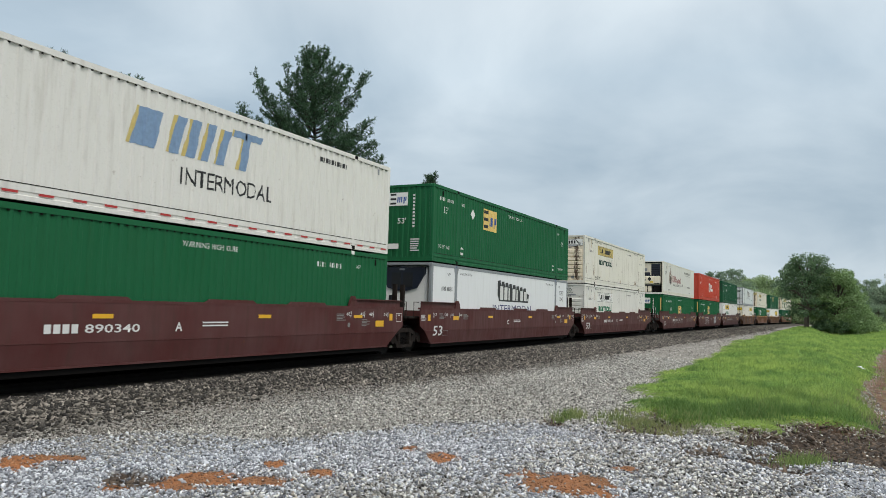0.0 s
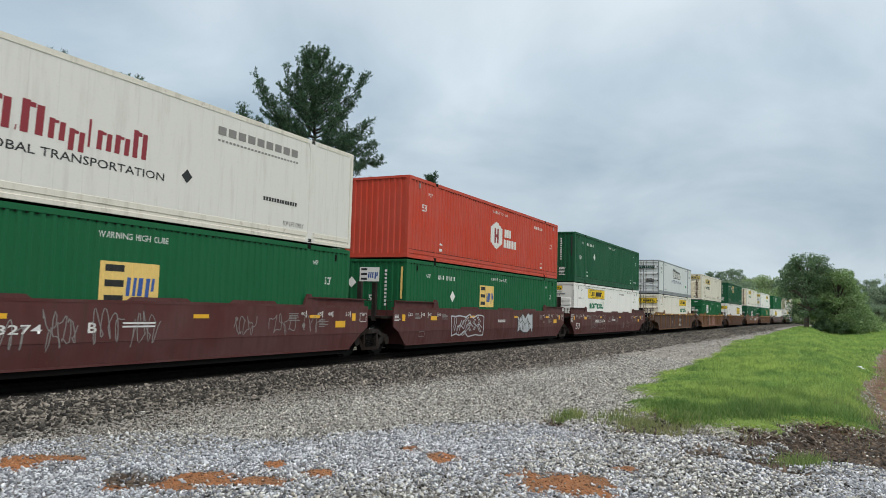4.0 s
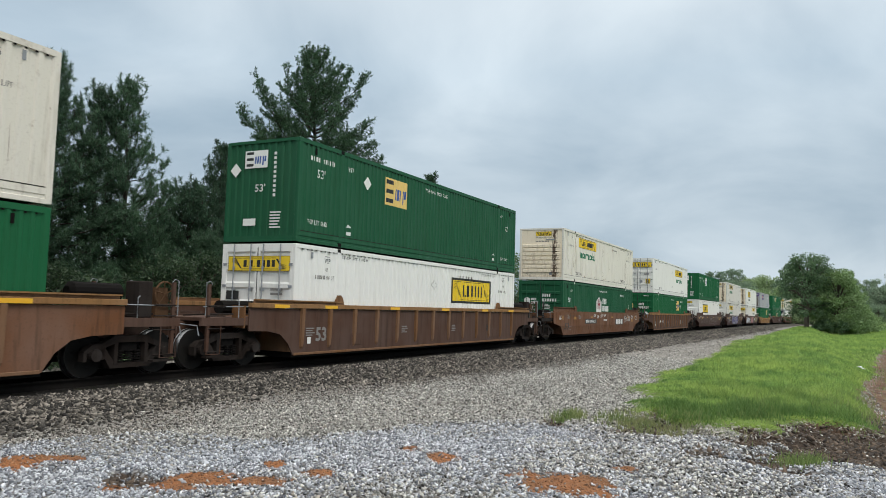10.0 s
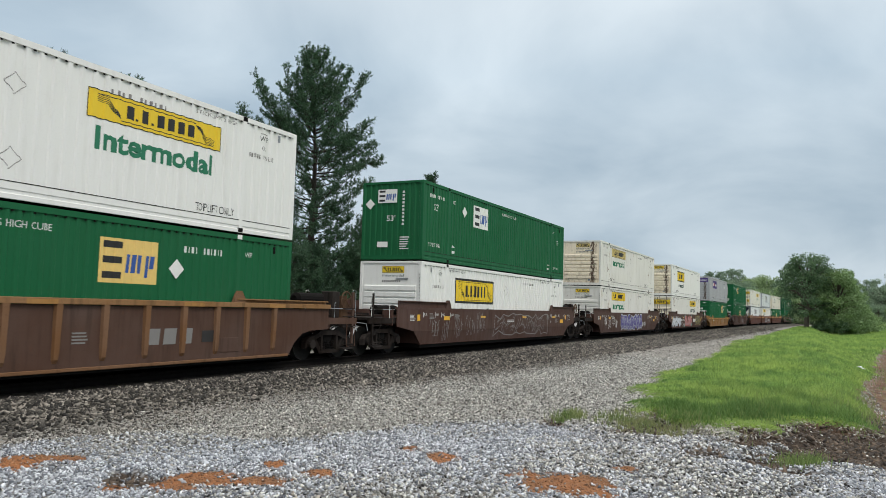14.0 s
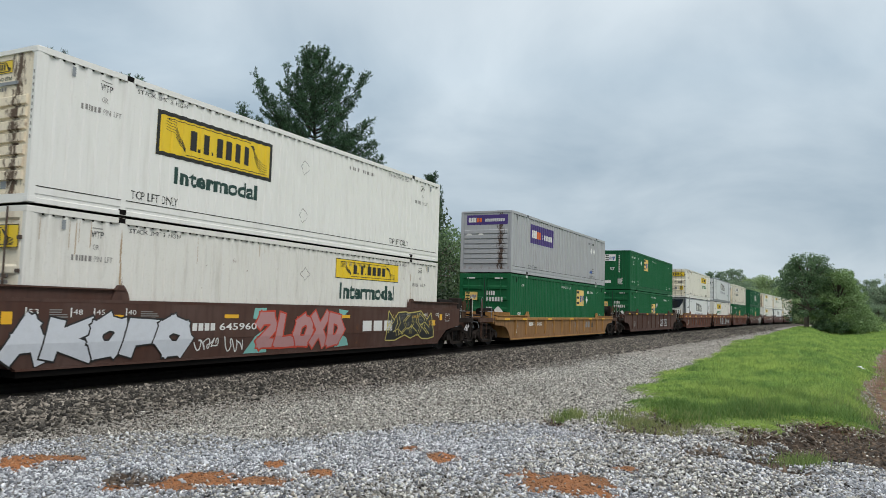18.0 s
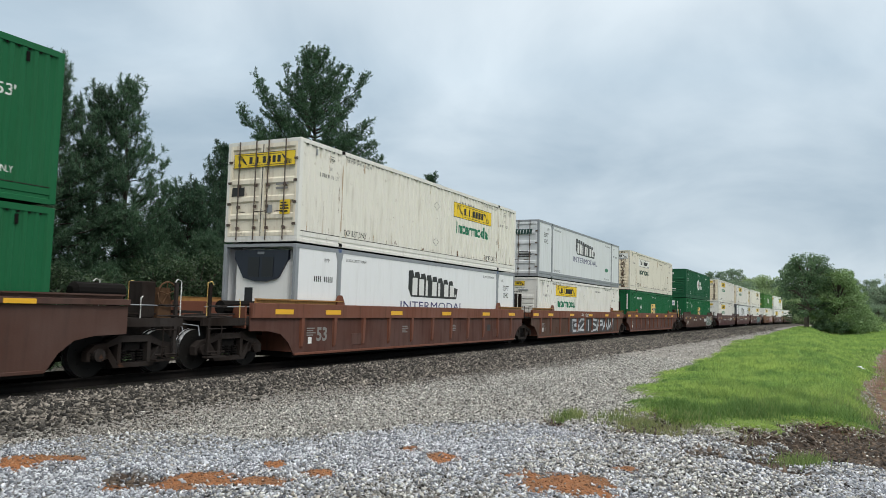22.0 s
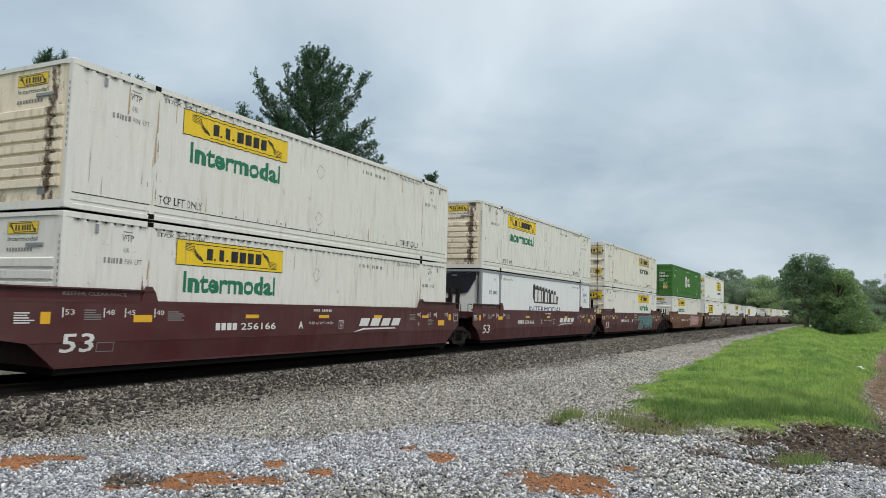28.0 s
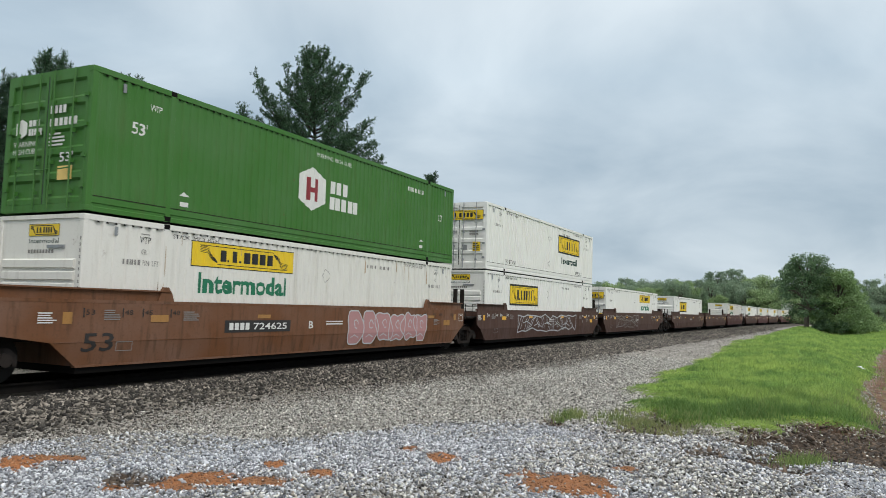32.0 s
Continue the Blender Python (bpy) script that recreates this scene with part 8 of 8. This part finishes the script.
def car_marks(car, style, big53=True, yellow=REFLECT, number="", mk=None, extra="", tonnage=False, clear=False, ink53=INKWHITE, panel=False):
    """Stencilled data common to the cars."""
    y = -1.408 if style == "smooth" else (-1.414 if style == "chord" else -1.414)
    if style == "smooth":
        for x, t in ((0.05, "53"), (0.95, "48"), (1.45, "45"), (2.2, "40")):
            side_word(car, t, x + 0.04, x + 0.24, 1.27, 1.37, ink53, y)
            side_mark(car, "data_bar", ("db", x), lambda: rect(bmesh.new(), x - 0.02, x + 0.01, 1.22, 1.40), ink53, y)
        # the same stencils stand mirrored at the rear
        for x, t in ((15.86, "53"), (14.96, "48"), (14.46, "45"), (13.70, "40")):
            side_word(car, t, x + 0.0, x + 0.20, 1.27, 1.37, ink53, y)
            side_mark(car, "data_bar", ("dbr", x), lambda: rect(bmesh.new(), x + 0.23, x + 0.26, 1.22, 1.40), ink53, y)
        side_mark(car, "reflector", ("rfl",), lambda: rect(bmesh.new(), 15.35, 15.85, 0.93, 1.12), yellow, y)
        side_mark(car, "data_plate", ("dpr",), lambda: rect(ring(bmesh.new(), 16.64, 17.0, 1.08, 1.36, 0.018), 16.76, 16.90, 1.28, 1.31), INKWHITE, y)
        side_mark(car, "placard", ("dpc",), lambda: oval(13.85, 1.0, 0.07, 0.07), INKGREY, y)
        for x in (1.65, 5.0, 8.0, 10.9, 14.1) if clear else (1.65, 5.0, 9.8, 14.1):
            side_mark(car, "reflector", ("rf", x), lambda: rect(bmesh.new(), x, x + 0.48, 1.20 if x > 2 else 1.12, 1.29 if x > 2 else 1.27), yellow, y)
        side_mark(car, "reflector_plate", ("rfp",), lambda: rect(rect(bmesh.new(), -0.40, -0.20, 1.10, 1.32), 16.2, 16.40, 1.12, 1.34), yellow, y)
        for x, w, z in ((0.5, 0.4, 1.16), (2.55, 0.5, 1.14), (-0.90, 0.40, 0.98 if tonnage else 1.10), (13.2, 0.5, 1.12), (14.55, 0.45, 0.95)):
            side_mark(car, "small_print", ("sp", x, z), lambda: bars3(x, x + w, z, z + 0.22, 5, int(x * 7) + 20), INKGREY if x > 0 else INKWHITE, y)
        side_mark(car, "data_plate", ("dp",), lambda: ring(bmesh.new(), 0.82, 1.22, 0.55, 0.74, 0.015), INKGREY, y)
        if big53:
            side_word(car, "53", 0.03, 0.76, 0.56, 0.92, ink53, y, 0.012, 0.06)
        if tonnage:
            side_word(car, "125T", -0.85, -0.30, 1.24, 1.40, INKWHITE, y)
        if clear:
            side_word(car, "REEFER CLEARANCE", 0.05, 1.50, 1.635, 1.705, INKGREY, -1.354)
            side_word(car, "WELL LD LMT 118,200", 7.55, 8.70, 1.02, 1.10, INKWHITE, y)
            side_mark(car, "number_marking", ("top_number",), lambda: bars(bars(bmesh.new(), 7.74, 8.06, 1.385, 1.445, 4, 0.3), 8.14, 8.62, 1.385, 1.445, 6, 0.3), INKWHITE, y)
            side_mark(car, "data_plate", ("plate_h",), lambda: ring(bmesh.new(), 8.98, 9.22, 0.90, 1.14, 0.014), INKWHITE, y)
            side_word(car, "PLATE", 9.01, 9.19, 1.07, 1.105, INKWHITE, y)
            side_word(car, "H", 9.06, 9.14, 0.94, 1.04, INKWHITE, y)
        if panel:
            side_mark(car, "stencil_panel", ("spn", mk), lambda: rect(rect(bmesh.new(), 3.85, 6.3, 0.86, 1.15), 10.85, 13.0, 0.74, 1.16) if mk else rect(bmesh.new(), 3.85, 6.3, 0.86, 1.15), PLATE_DK, y + 0.002)
        if number:
            side_word(car, number, 4.85, 6.15, 0.92, 1.09, INKWHITE, y, 0.012)
            side_mark(car, "owner_marking", ("ob",), lambda: bars(bmesh.new(), 4.0, 4.75, 0.92, 1.09, 4, 0.25), INKWHITE, y)
        if extra:
            side_word(car, extra, 7.1, 7.3, 0.92, 1.12, INKWHITE, y, 0.02)
        if not clear:
            side_mark(car, "load_limit_marking", ("llb",), lambda: bars3(7.9, 8.8, 1.0, 1.14, 2), INKWHITE, y)
        if mk == "swoosh":
            side_mark(car, "block_wordmark", ("bwm",), lambda: bars(bmesh.new(), 10.05, 12.6, 0.96, 1.20, 4, 0.22, 0.14), INKWHITE, y)
            side_mark(car, "swoosh_bar", ("swo",), lambda: poly(bmesh.new(), [(9.75, 0.78), (10.3, 0.90), (12.2, 0.90), (12.3, 0.86), (10.4, 0.85)]), INKWHITE, y)
        elif mk == "blocks":
            side_mark(car, "block_wordmark", ("ttm",), lambda: bars(bmesh.new(), 11.0, 12.9, 0.80, 1.12, 3, 0.2), INKWHITE, y)
    else:
        z = (1.465 if style == "ribbed" else 1.30) - car["low"]
        for x in (-0.9, 1.3, 4.9, 8.6, 12.3, 15.2):
            side_mark(car, "reflector", ("rr", x, z), lambda: rect(bmesh.new(), x, x + (0.75 if style == "chord" else 0.62), z, z + (0.13 if style == "chord" else 0.09)), yellow, -1.416)
        if number:
            side_word(car, number, 3.15, 4.2, 0.82, 0.98, INKWHITE, -1.341, 0.01)
            side_mark(car, "owner_marking", ("rob",), lambda: bars(bmesh.new(), 2.35, 2.95, 0.82, 0.98, 4, 0.25), INKWHITE, -1.341)
        if mk == "blocks":
            side_mark(car, "block_wordmark", ("rtm",), lambda: bars(bmesh.new(), 11.35, 12.75, 0.64, 0.98, 3, 0.25, 0.03), INKGREY, -1.341)
        if tonnage:
            side_word(car, "125T", 0.46, 1.14, 0.52, 0.70, INKGREY, -1.341)
        if big53:
            side_word(car, "53", 1.0, 1.5, 0.55, 0.95, INKGREY, -1.341, 0.03)
        for x in (0.55, 5.8, 9.6):
            side_mark(car, "small_print", ("rsp", x), lambda: bars3(x, x + 0.4, 0.7, 0.95, 4, int(x * 9)), INKGREY, -1.341)
        side_mark(car, "data_plate", ("rdp",), lambda: rect(bmesh.new(), 0.62, 0.78, 0.5, 0.68), SIGNWHITE, -1.341)
# ---- the train, from the head of the shot backwards ----
FLOOR_Z, STACK_Z = 0.355, 3.278


def load(s, lower=None, upper=None, low_shift=0.0, up_shift=0.0):
    if lower is not None:
        MOVES.append((lower, s + low_shift, FLOOR_Z))
    if upper is not None:
        for x in (2.05, 14.10):
            for y in (-1.20, 1.20):
                part("twist_lock", cached(("lock", x, y), lambda: one_box(x - 0.10, x + 0.10, y - 0.075, y + 0.075, -0.06, 0.004, bev=0.01), "twist_lock", DARK), DARK, upper)
        MOVES.append((upper, s + up_shift, STACK_Z))


def roll(car, s):
    MOVES.append((car, s, 0.0))
    return car


W_JB = "white corrugated container with yellow scroll sign and green word"
C_JB = "yellowed white container with scroll sign and rust stains"
D_JB = "white container, doors forward, yellow scroll sign near its rear"
F_JB = "white container with a black-framed yellow scroll sign"
G_E = "dark green corrugated container with square gold sign"
G_D = "dark green container, doors forward, with square gold sign"
M_CAR = "maroon well car with smooth sides and white stencils"
B_CAR = "rusty brown well car with ribbed sides and yellow markers"
PRM = "smooth white refrigerated container, black grille, grey posts"
PRD = "smooth pale grey container with grey posts, doors forward"

U = [5.06, 24.36, 43.82, 67.17, 86.82, 106.09, 129.67, 152.83, 176.24, 199.60, 223.03, 246.52, 270.23, 294.11, 317.54, 340.69, 364.06, 383.38, 402.76, 426.24, 449.82, 469.24, 488.68, 511.94, 531.33,
     550.75, 574.5, 593.8, 613.1, 636.4, 655.8, 675.2, 698.8, 720.5]
HEADJ, MIDJ, TAILJ, FREE = ("free", "joint"), ("joint", "joint"), ("joint", "free"), ("free", "free")

# three-unit maroon set
car = roll(well_car(M_CAR, "smooth", MAROON, HEADJ), U[0])
car_marks(car, "smooth", number="890340", extra="A")
load(U[0], emp(G_D, "doors", None, diamond_x=None), swift())
car = roll(well_car(M_CAR, "smooth", MAROON, MIDJ), U[1])
car_marks(car, "smooth", extra="C")
load(U[1], prime(PRM), emp(G_E))
car = roll(well_car(M_CAR, "smooth", MAROON, TAILJ), U[2])
car_marks(car, "smooth", number="890340", extra="B", tonnage=True)
load(U[2], jb("white corrugated container with pale scroll sign and green word", WHITE_WORN, sign="white", drop=0.15), jb(C_JB, CREAM, sign="old", word_ink=INKDKGREEN, grime=1, drop=0.13))

car = roll(well_car("maroon well car scrawled with thin white graffiti", "smooth", MAROON, HEADJ), U[3])
car_marks(car, "smooth", number="253274", extra="B")
scrawl(car, 3.2, 9.0, 0.5, 1.4, INKGREY, 31, 6)
scrawl(car, 11.0, 15.0, 0.7, 1.4, INKGREY, 32, 3)
load(U[3], emp("dark green container with white and yellow edge strips", "wave", 7.40, 1.08, strip=YELLOW_EMP), england())
car = roll(well_car("maroon well car with white graffiti tags", "smooth", MAROON, MIDJ), U[4])
car_marks(car, "smooth", big53=False)
graffiti(car, 3.4, 6.4, 0.45, 1.35, None, GRAF_WHITE, 41, 4)
graffiti(car, 10.2, 12.2, 0.45, 1.45, GRAF_WHITE, INK, 42, 3)
load(U[4], emp("dark green container with yellow edge strips", "wave", 6.2, 1.30, strip=YELLOW_EMP), hub("red corrugated container with white hexagon mark", RED, "wave", 7.2))
car = roll(well_car("maroon well car with white scratched graffiti", "smooth", MAROON, TAILJ), U[5])
car_marks(car, "smooth", number="253274", extra="A", tonnage=True)
graffiti(car, 3.2, 6.4, 0.5, 1.42, None, INKGREY, 51, 4, weight=0.025)
scrawl(car, 7.0, 9.5, 0.75, 1.4, INKGREY, 52, 3)
scrawl(car, 10.6, 13.0, 0.4, 1.0, INKGREY, 53, 2)
load(U[5], jb(W_JB, WHITE), emp("dark green corrugated container with white placards", "wave", None, end_sign=True, diamond_x=3.85, wall=GREEN_DARK, strip=INK))

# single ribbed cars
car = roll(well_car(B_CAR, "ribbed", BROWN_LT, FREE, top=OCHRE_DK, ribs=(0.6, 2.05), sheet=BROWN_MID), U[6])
car_marks(car, "ribbed", number="", big53=False)
scrawl(car, 8.9, 10.3, 0.75, 1.2, INKWHITE, 61, 2, y=-1.345)
scrawl(car, 9.0, 10.4, 0.42, 0.7, INKWHITE, 62, 2, y=-1.345)
load(U[6], jb("cream container, doors forward, yellow scroll sign near its rear", CREAM, "doors"), prime(PRD, "doors"))
car = roll(well_car("rust-orange ribbed well car with purple graffiti", "ribbed", BROWN_LT, FREE, top=OCHRE_DK, ribs=(0.89, 1.03), sheet=BROWN), U[7])
car_marks(car, "ribbed")
for k in range(5):
    x = 4.93 + k * 1.03
    side_mark(car, "graffiti_wash", ("wash", k), lambda: poly(bmesh.new(), [(x + 0.0, 0.33), (x + 1.0, 0.33 + 0.04 * (k % 2)), (x + 0.98 - 0.25 * (k // 4), 1.10), (x + 0.80 - 0.3 * (k // 4), 1.40), (x + 0.42, 1.43), (x + 0.05, 1.30 + 0.1 * (k % 2))]), GRAF_WASH, -1.339)
side_mark(car, "graffiti_shape", ("wash_dark",), lambda: poly(poly(bmesh.new(), [(4.2, 0.34), (4.9, 0.34), (4.72, 0.75), (5.0, 1.40), (4.7, 1.36), (4.45, 0.85)]), [(5.0, 0.36), (5.35, 0.36), (5.3, 0.8), (5.1, 0.72)]), PLATE_DK, -1.342)
side_mark(car, "stencil_panel", ("worn_panel",), lambda: rect(rect(bmesh.new(), 2.6, 3.15, 0.93, 1.13), 3.25, 4.05, 0.93, 1.13), PLATE_DK, -1.339)
side_mark(car, "number_marking", ("worn_number",), lambda: bars(bars(bmesh.new(), 2.66, 3.1, 0.97, 1.09, 4, 0.4), 3.3, 4.0, 0.97, 1.09, 6, 0.4), INKGREY, -1.342)
load(U[7], emp("dark green container with square white sign", "doors", 3.65, 1.47, plate=SIGNWHITE, diamond_x=3.3), jb(C_JB, CREAM_DIRTY, sign="old", word_ink=INKDKGREEN, grime=2, drop=0.16))
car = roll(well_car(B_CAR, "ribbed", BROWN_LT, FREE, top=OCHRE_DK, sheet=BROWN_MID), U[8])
car_marks(car, "ribbed", number="")
load(U[8], jb(F_JB, WHITE, "doors", sign="framed_only"), emp(G_E, plate=YELLOW_EMP, wall=GREEN_DARK))
car = roll(well_car("brown well car with smooth rusty sides", "smooth", BROWN, FREE), U[9])
car_marks(car, "smooth", number="646653", mk="blocks", ink53=PLATE_DK, panel=True, yellow=OCHRE)
scrawl(car, 5.6, 8.6, 1.18, 1.46, INKWHITE, 81, 4, 0.028)
scrawl(car, 13.2, 16.2, 0.9, 1.44, INKWHITE, 82, 3, 0.026)
load(U[9], hub("dark green container with white house mark", GREEN_DARK, "doors", 6.62, house=True, lz=1.10), jb(C_JB, CREAM, grime=3))
car = roll(well_car(B_CAR, "ribbed", BROWN_LT, FREE, top=OCHRE_DK, ribs=(0.0, 1.03), sheet=BROWN_MID), U[10])
car_marks(car, "ribbed", number="56057", mk="blocks", big53=False, yellow=OCHRE)
load(U[10], emp(G_D, "doors", 10.13, 1.55), jb(D_JB, WHITE, "doors", frame=WHITE, drop=0.19))
car = roll(well_car("dark brown well car covered in faint graffiti", "smooth", BROWN_DK, FREE), U[11])
car_marks(car, "smooth", big53=False)
graffiti(car, 6.5, 13.5, 0.4, 1.42, None, INKGREY, 91, 7, weight=0.04)
scrawl(car, 0.5, 5.5, 0.4, 1.4, INKGREY, 92, 5)
load(U[11], jb(F_JB, WHITE, sign="framed"), emp("dark green corrugated container with square white sign", plate=SIGNWHITE, sign_x=4.35))
car = roll(well_car("dark brown well car with purple and white graffiti", "smooth", BROWN_DK, FREE), U[12])
car_marks(car, "smooth", big53=False)
bubbles(car, 4.8, 11.3, 0.32, 1.46, GRAF_BLUE, GRAF_WHITE, 101, 7, weight=0.07)
scrawl(car, 0.6, 4.2, 0.5, 1.3, INKWHITE, 102, 4, 0.03)
scrawl(car, 11.4, 12.6, 0.5, 1.0, INKWHITE, 103, 2, 0.03)
load(U[12], jb(W_JB, WHITE_WORN, sign="yellow"), jb("white container with faded scroll sign and scuffs", WHITE_WORN, sign="old", grime=4))
car = roll(well_car("rust-brown well car with silver, pink and gold graffiti", "smooth", BROWN_DK, FREE), U[13])
car_marks(car, "smooth", number="645960", mk="blocks", big53=False)
piece(car, "AKOPO", -0.3, 3.9, 0.34, 1.34, GRAF_SILVER, INK, 111, 0.34, 0.035, crowd=1.25)
piece(car, "2LOXD", 6.2, 9.9, 0.34, 1.45, GRAF_PINK, RED, 112, 0.27, 0.045, crowd=1.2)
side_mark(car, "graffiti_fill", ("teal",), lambda: poly(poly(bmesh.new(), [(5.75, 0.34), (6.6, 0.34), (6.5, 0.95), (6.1, 0.75)]), [(9.6, 0.36), (10.3, 0.40), (10.15, 0.62), (9.9, 0.72), (9.8, 1.0)]), GRAF_TEAL_LT, -1.4075)
side_mark(car, "graffiti_fill", ("teal_top",), lambda: poly(poly(bmesh.new(), [(6.0, 1.2), (6.05, 1.45), (6.5, 1.46), (6.4, 1.1)]), [(9.7, 1.46), (9.75, 1.1), (10.2, 1.42)]), GRAF_TEAL_LT, -1.4075)
scrawl(car, 4.05, 5.9, 0.42, 0.85, INKWHITE, 114, 2, 0.03)
graffiti(car, 12.4, 15.6, 0.42, 1.46, INK, GRAF_GOLD, 113, 4, weight=0.04)
load(U[13], jb(D_JB, WHITE_WORN, "doors", word_ink=INKDKGREEN), jb(F_JB, WHITE, sign="framed", grime=5))
car = roll(well_car("ochre yellow ribbed well car, rust-streaked", "ribbed", OCHRE, FREE, ribs=(0.55, 1.36), sheet=OCHRE_DK, low=0.36), U[14])
car_marks(car, "ribbed", number="167052", mk="blocks", big53=False)
load(U[14], emp(G_D, "doors", 10.13, 1.55), fedex())
car = roll(well_car("dark brown ribbed well car with yellow markers", "ribbed", BROWN_DK, FREE, ribs=(0.5, 1.62)), U[15])
car_marks(car, "ribbed", number="", big53=True)
graffiti(car, 10.5, 13.2, 0.5, 1.1, None, GRAF_WHITE, 121, 4, y=-1.345)
load(U[15], emp(G_D, "doors", 7.35, 1.08), emp(G_E))
# three-unit rust-red set
R_CAR = "rust-red ribbed well car with deep top chord"
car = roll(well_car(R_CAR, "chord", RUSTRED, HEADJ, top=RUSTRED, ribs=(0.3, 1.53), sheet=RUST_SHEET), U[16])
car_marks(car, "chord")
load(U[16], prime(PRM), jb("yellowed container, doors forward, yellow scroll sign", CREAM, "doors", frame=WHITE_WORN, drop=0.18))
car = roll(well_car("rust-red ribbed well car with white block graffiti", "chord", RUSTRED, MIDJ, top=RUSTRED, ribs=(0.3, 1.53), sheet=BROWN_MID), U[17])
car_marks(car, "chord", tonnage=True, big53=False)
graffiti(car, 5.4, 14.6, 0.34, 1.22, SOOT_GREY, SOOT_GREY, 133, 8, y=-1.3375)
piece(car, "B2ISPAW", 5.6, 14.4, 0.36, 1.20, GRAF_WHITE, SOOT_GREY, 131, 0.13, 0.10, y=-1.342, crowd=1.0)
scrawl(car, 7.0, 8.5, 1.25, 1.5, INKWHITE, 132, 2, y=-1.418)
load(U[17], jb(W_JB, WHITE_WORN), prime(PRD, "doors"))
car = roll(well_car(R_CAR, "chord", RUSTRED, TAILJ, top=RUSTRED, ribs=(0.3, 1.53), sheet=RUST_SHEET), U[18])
car_marks(car, "chord", tonnage=True, big53=False)
load(U[18], emp("dark green container with white edge strips", "wave", 7.40, 1.08, strip=SIGNWHITE), jb(C_JB, CREAM_DIRTY, sign="white", word_ink=INKDKGREEN, grime=6, drop=0.16))
car = roll(well_car("rust-brown well car with green and violet graffiti", "smooth", BROWN_DK, FREE), U[19])
car_marks(car, "smooth", number="645254", mk="blocks")
graffiti(car, 12.6, 16.6, 0.32, 1.46, GRAF_GREEN, GRAF_WHITE, 141, 4, weight=0.06)
load(U[19], emp(G_E, "wave", 7.40, 1.08), hub("dark green container with white hexagon mark", GREEN_DARK, "nose", 7.0))
# three-unit fresh maroon set
for k, (n, ends) in enumerate((("A", HEADJ), ("C", MIDJ), ("B", TAILJ))):
    car = roll(well_car("clean maroon well car with white stencils and wordmark", "smooth", MAROON_NEW, ends), U[20 + k])
    car_marks(car, "smooth", number="256166", extra=n, mk="swoosh" if k < 2 else None, clear=True)
    if k == 2:
        piece(car, "ZAER", 9.3, 13.9, 0.36, 1.44, GRAF_TEAL, GRAF_TEAL_LT, 151, 0.25, 0.03)
        scrawl(car, 13.6, 14.9, 0.95, 1.42, INKGREY, 152, 2, 0.022)
load(U[20], jb(W_JB, WHITE_WORN), jb("off-white container with yellow scroll sign, grimy front", WHITE_WORN, grime=7))
load(U[21], prime(PRM), jb("off-white container with yellow scroll sign, grimy front", WHITE_WORN, grime=8))
load(U[22], jb(D_JB, WHITE_WORN, "doors"), jb("yellowed container, doors forward, faded scroll sign", CREAM, "doors", sign="old", word_ink=INKDKGREEN, frame=WHITE_WORN, drop=0.08))
# last sets, mostly loaded one high
O_CAR = "brown well car with smooth rusty sides and graffiti"
car = roll(well_car(O_CAR, "smooth", BROWN, HEADJ), U[23])
car_marks(car, "smooth", number="724625", extra="B", ink53=PLATE_DK, panel=True, yellow=OCHRE)
bubbles(car, 9.0, 14.0, 0.42, 1.42, GRAF_PINK, GRAF_WHITE, 161, 6, weight=0.04)
load(U[23], jb(W_JB, WHITE_WORN), hub("leaf green container with white hexagon mark, doors forward", GREEN_LEAF, "doors"))
car = roll(well_car(O_CAR, "smooth", BROWN_DK, MIDJ), U[24])
car_marks(car, "smooth", big53=False)
graffiti(car, 3.5, 12.5, 0.5, 1.4, None, GRAF_WHITE, 171, 7)
load(U[24], jb(F_JB, WHITE, sign="framed_only"), jb(F_JB, WHITE, "doors", sign="framed"))
car = roll(well_car(O_CAR, "smooth", BROWN_DK, TAILJ), U[25])
car_marks(car, "smooth", big53=False)
graffiti(car, 2.5, 8.5, 0.5, 1.4, None, INKGREY, 181, 5)
load(U[25], jb(D_JB, WHITE, "doors"))
car = roll(well_car("grey-brown well car with smooth sides", "smooth", BROWN_DK, HEADJ), U[26])
car_marks(car, "smooth", big53=False)
load(U[26], jb(F_JB, WHITE, sign="framed"))
car = roll(well_car("empty grey-brown well car with smooth sides", "smooth", BROWN_DK, MIDJ), U[27])
car_marks(car, "smooth", big53=False)
for i, ends in zip(range(28, 34), (TAILJ, HEADJ, MIDJ, TAILJ, FREE, FREE)):
    car = roll(well_car("grey-brown well car with smooth sides", "smooth", BROWN_DK if i % 2 else MAROON, ends), U[i])
    car_marks(car, "smooth", big53=False)
    if i == 33:
        load(U[i], emp(G_E), jb(W_JB, WHITE))
    else:
        load(U[i], jb(W_JB, WHITE if i % 2 else WHITE_WORN, "nose" if i != 31 else "doors"))


# ---- all that moves ----
def motions():
    for thing, s, z in MOVES:
        walk(thing, [(t, train_pose(s - travel(t), z)) for t in (*range(0, 32, 2), 32)])
    # wheels turn with the travel; all of them alike, so they share two sets of keys
    for e, wheels in WHEELSETS.items():
        walk(wheels[0], [(k / 30, pose(e * 0.89, 0, CAR_R, 0, -math.degrees(travel(k / 30) / CAR_R), 0)) for k in range(961)])
        keys = wheels[0].animation_data
        for w in wheels[1:]:
            w.rotation_mode = "QUATERNION"
            w.animation_data_create()
            w.animation_data.action = keys.action
            w.animation_data.action_slot = keys.action_slot


motions()
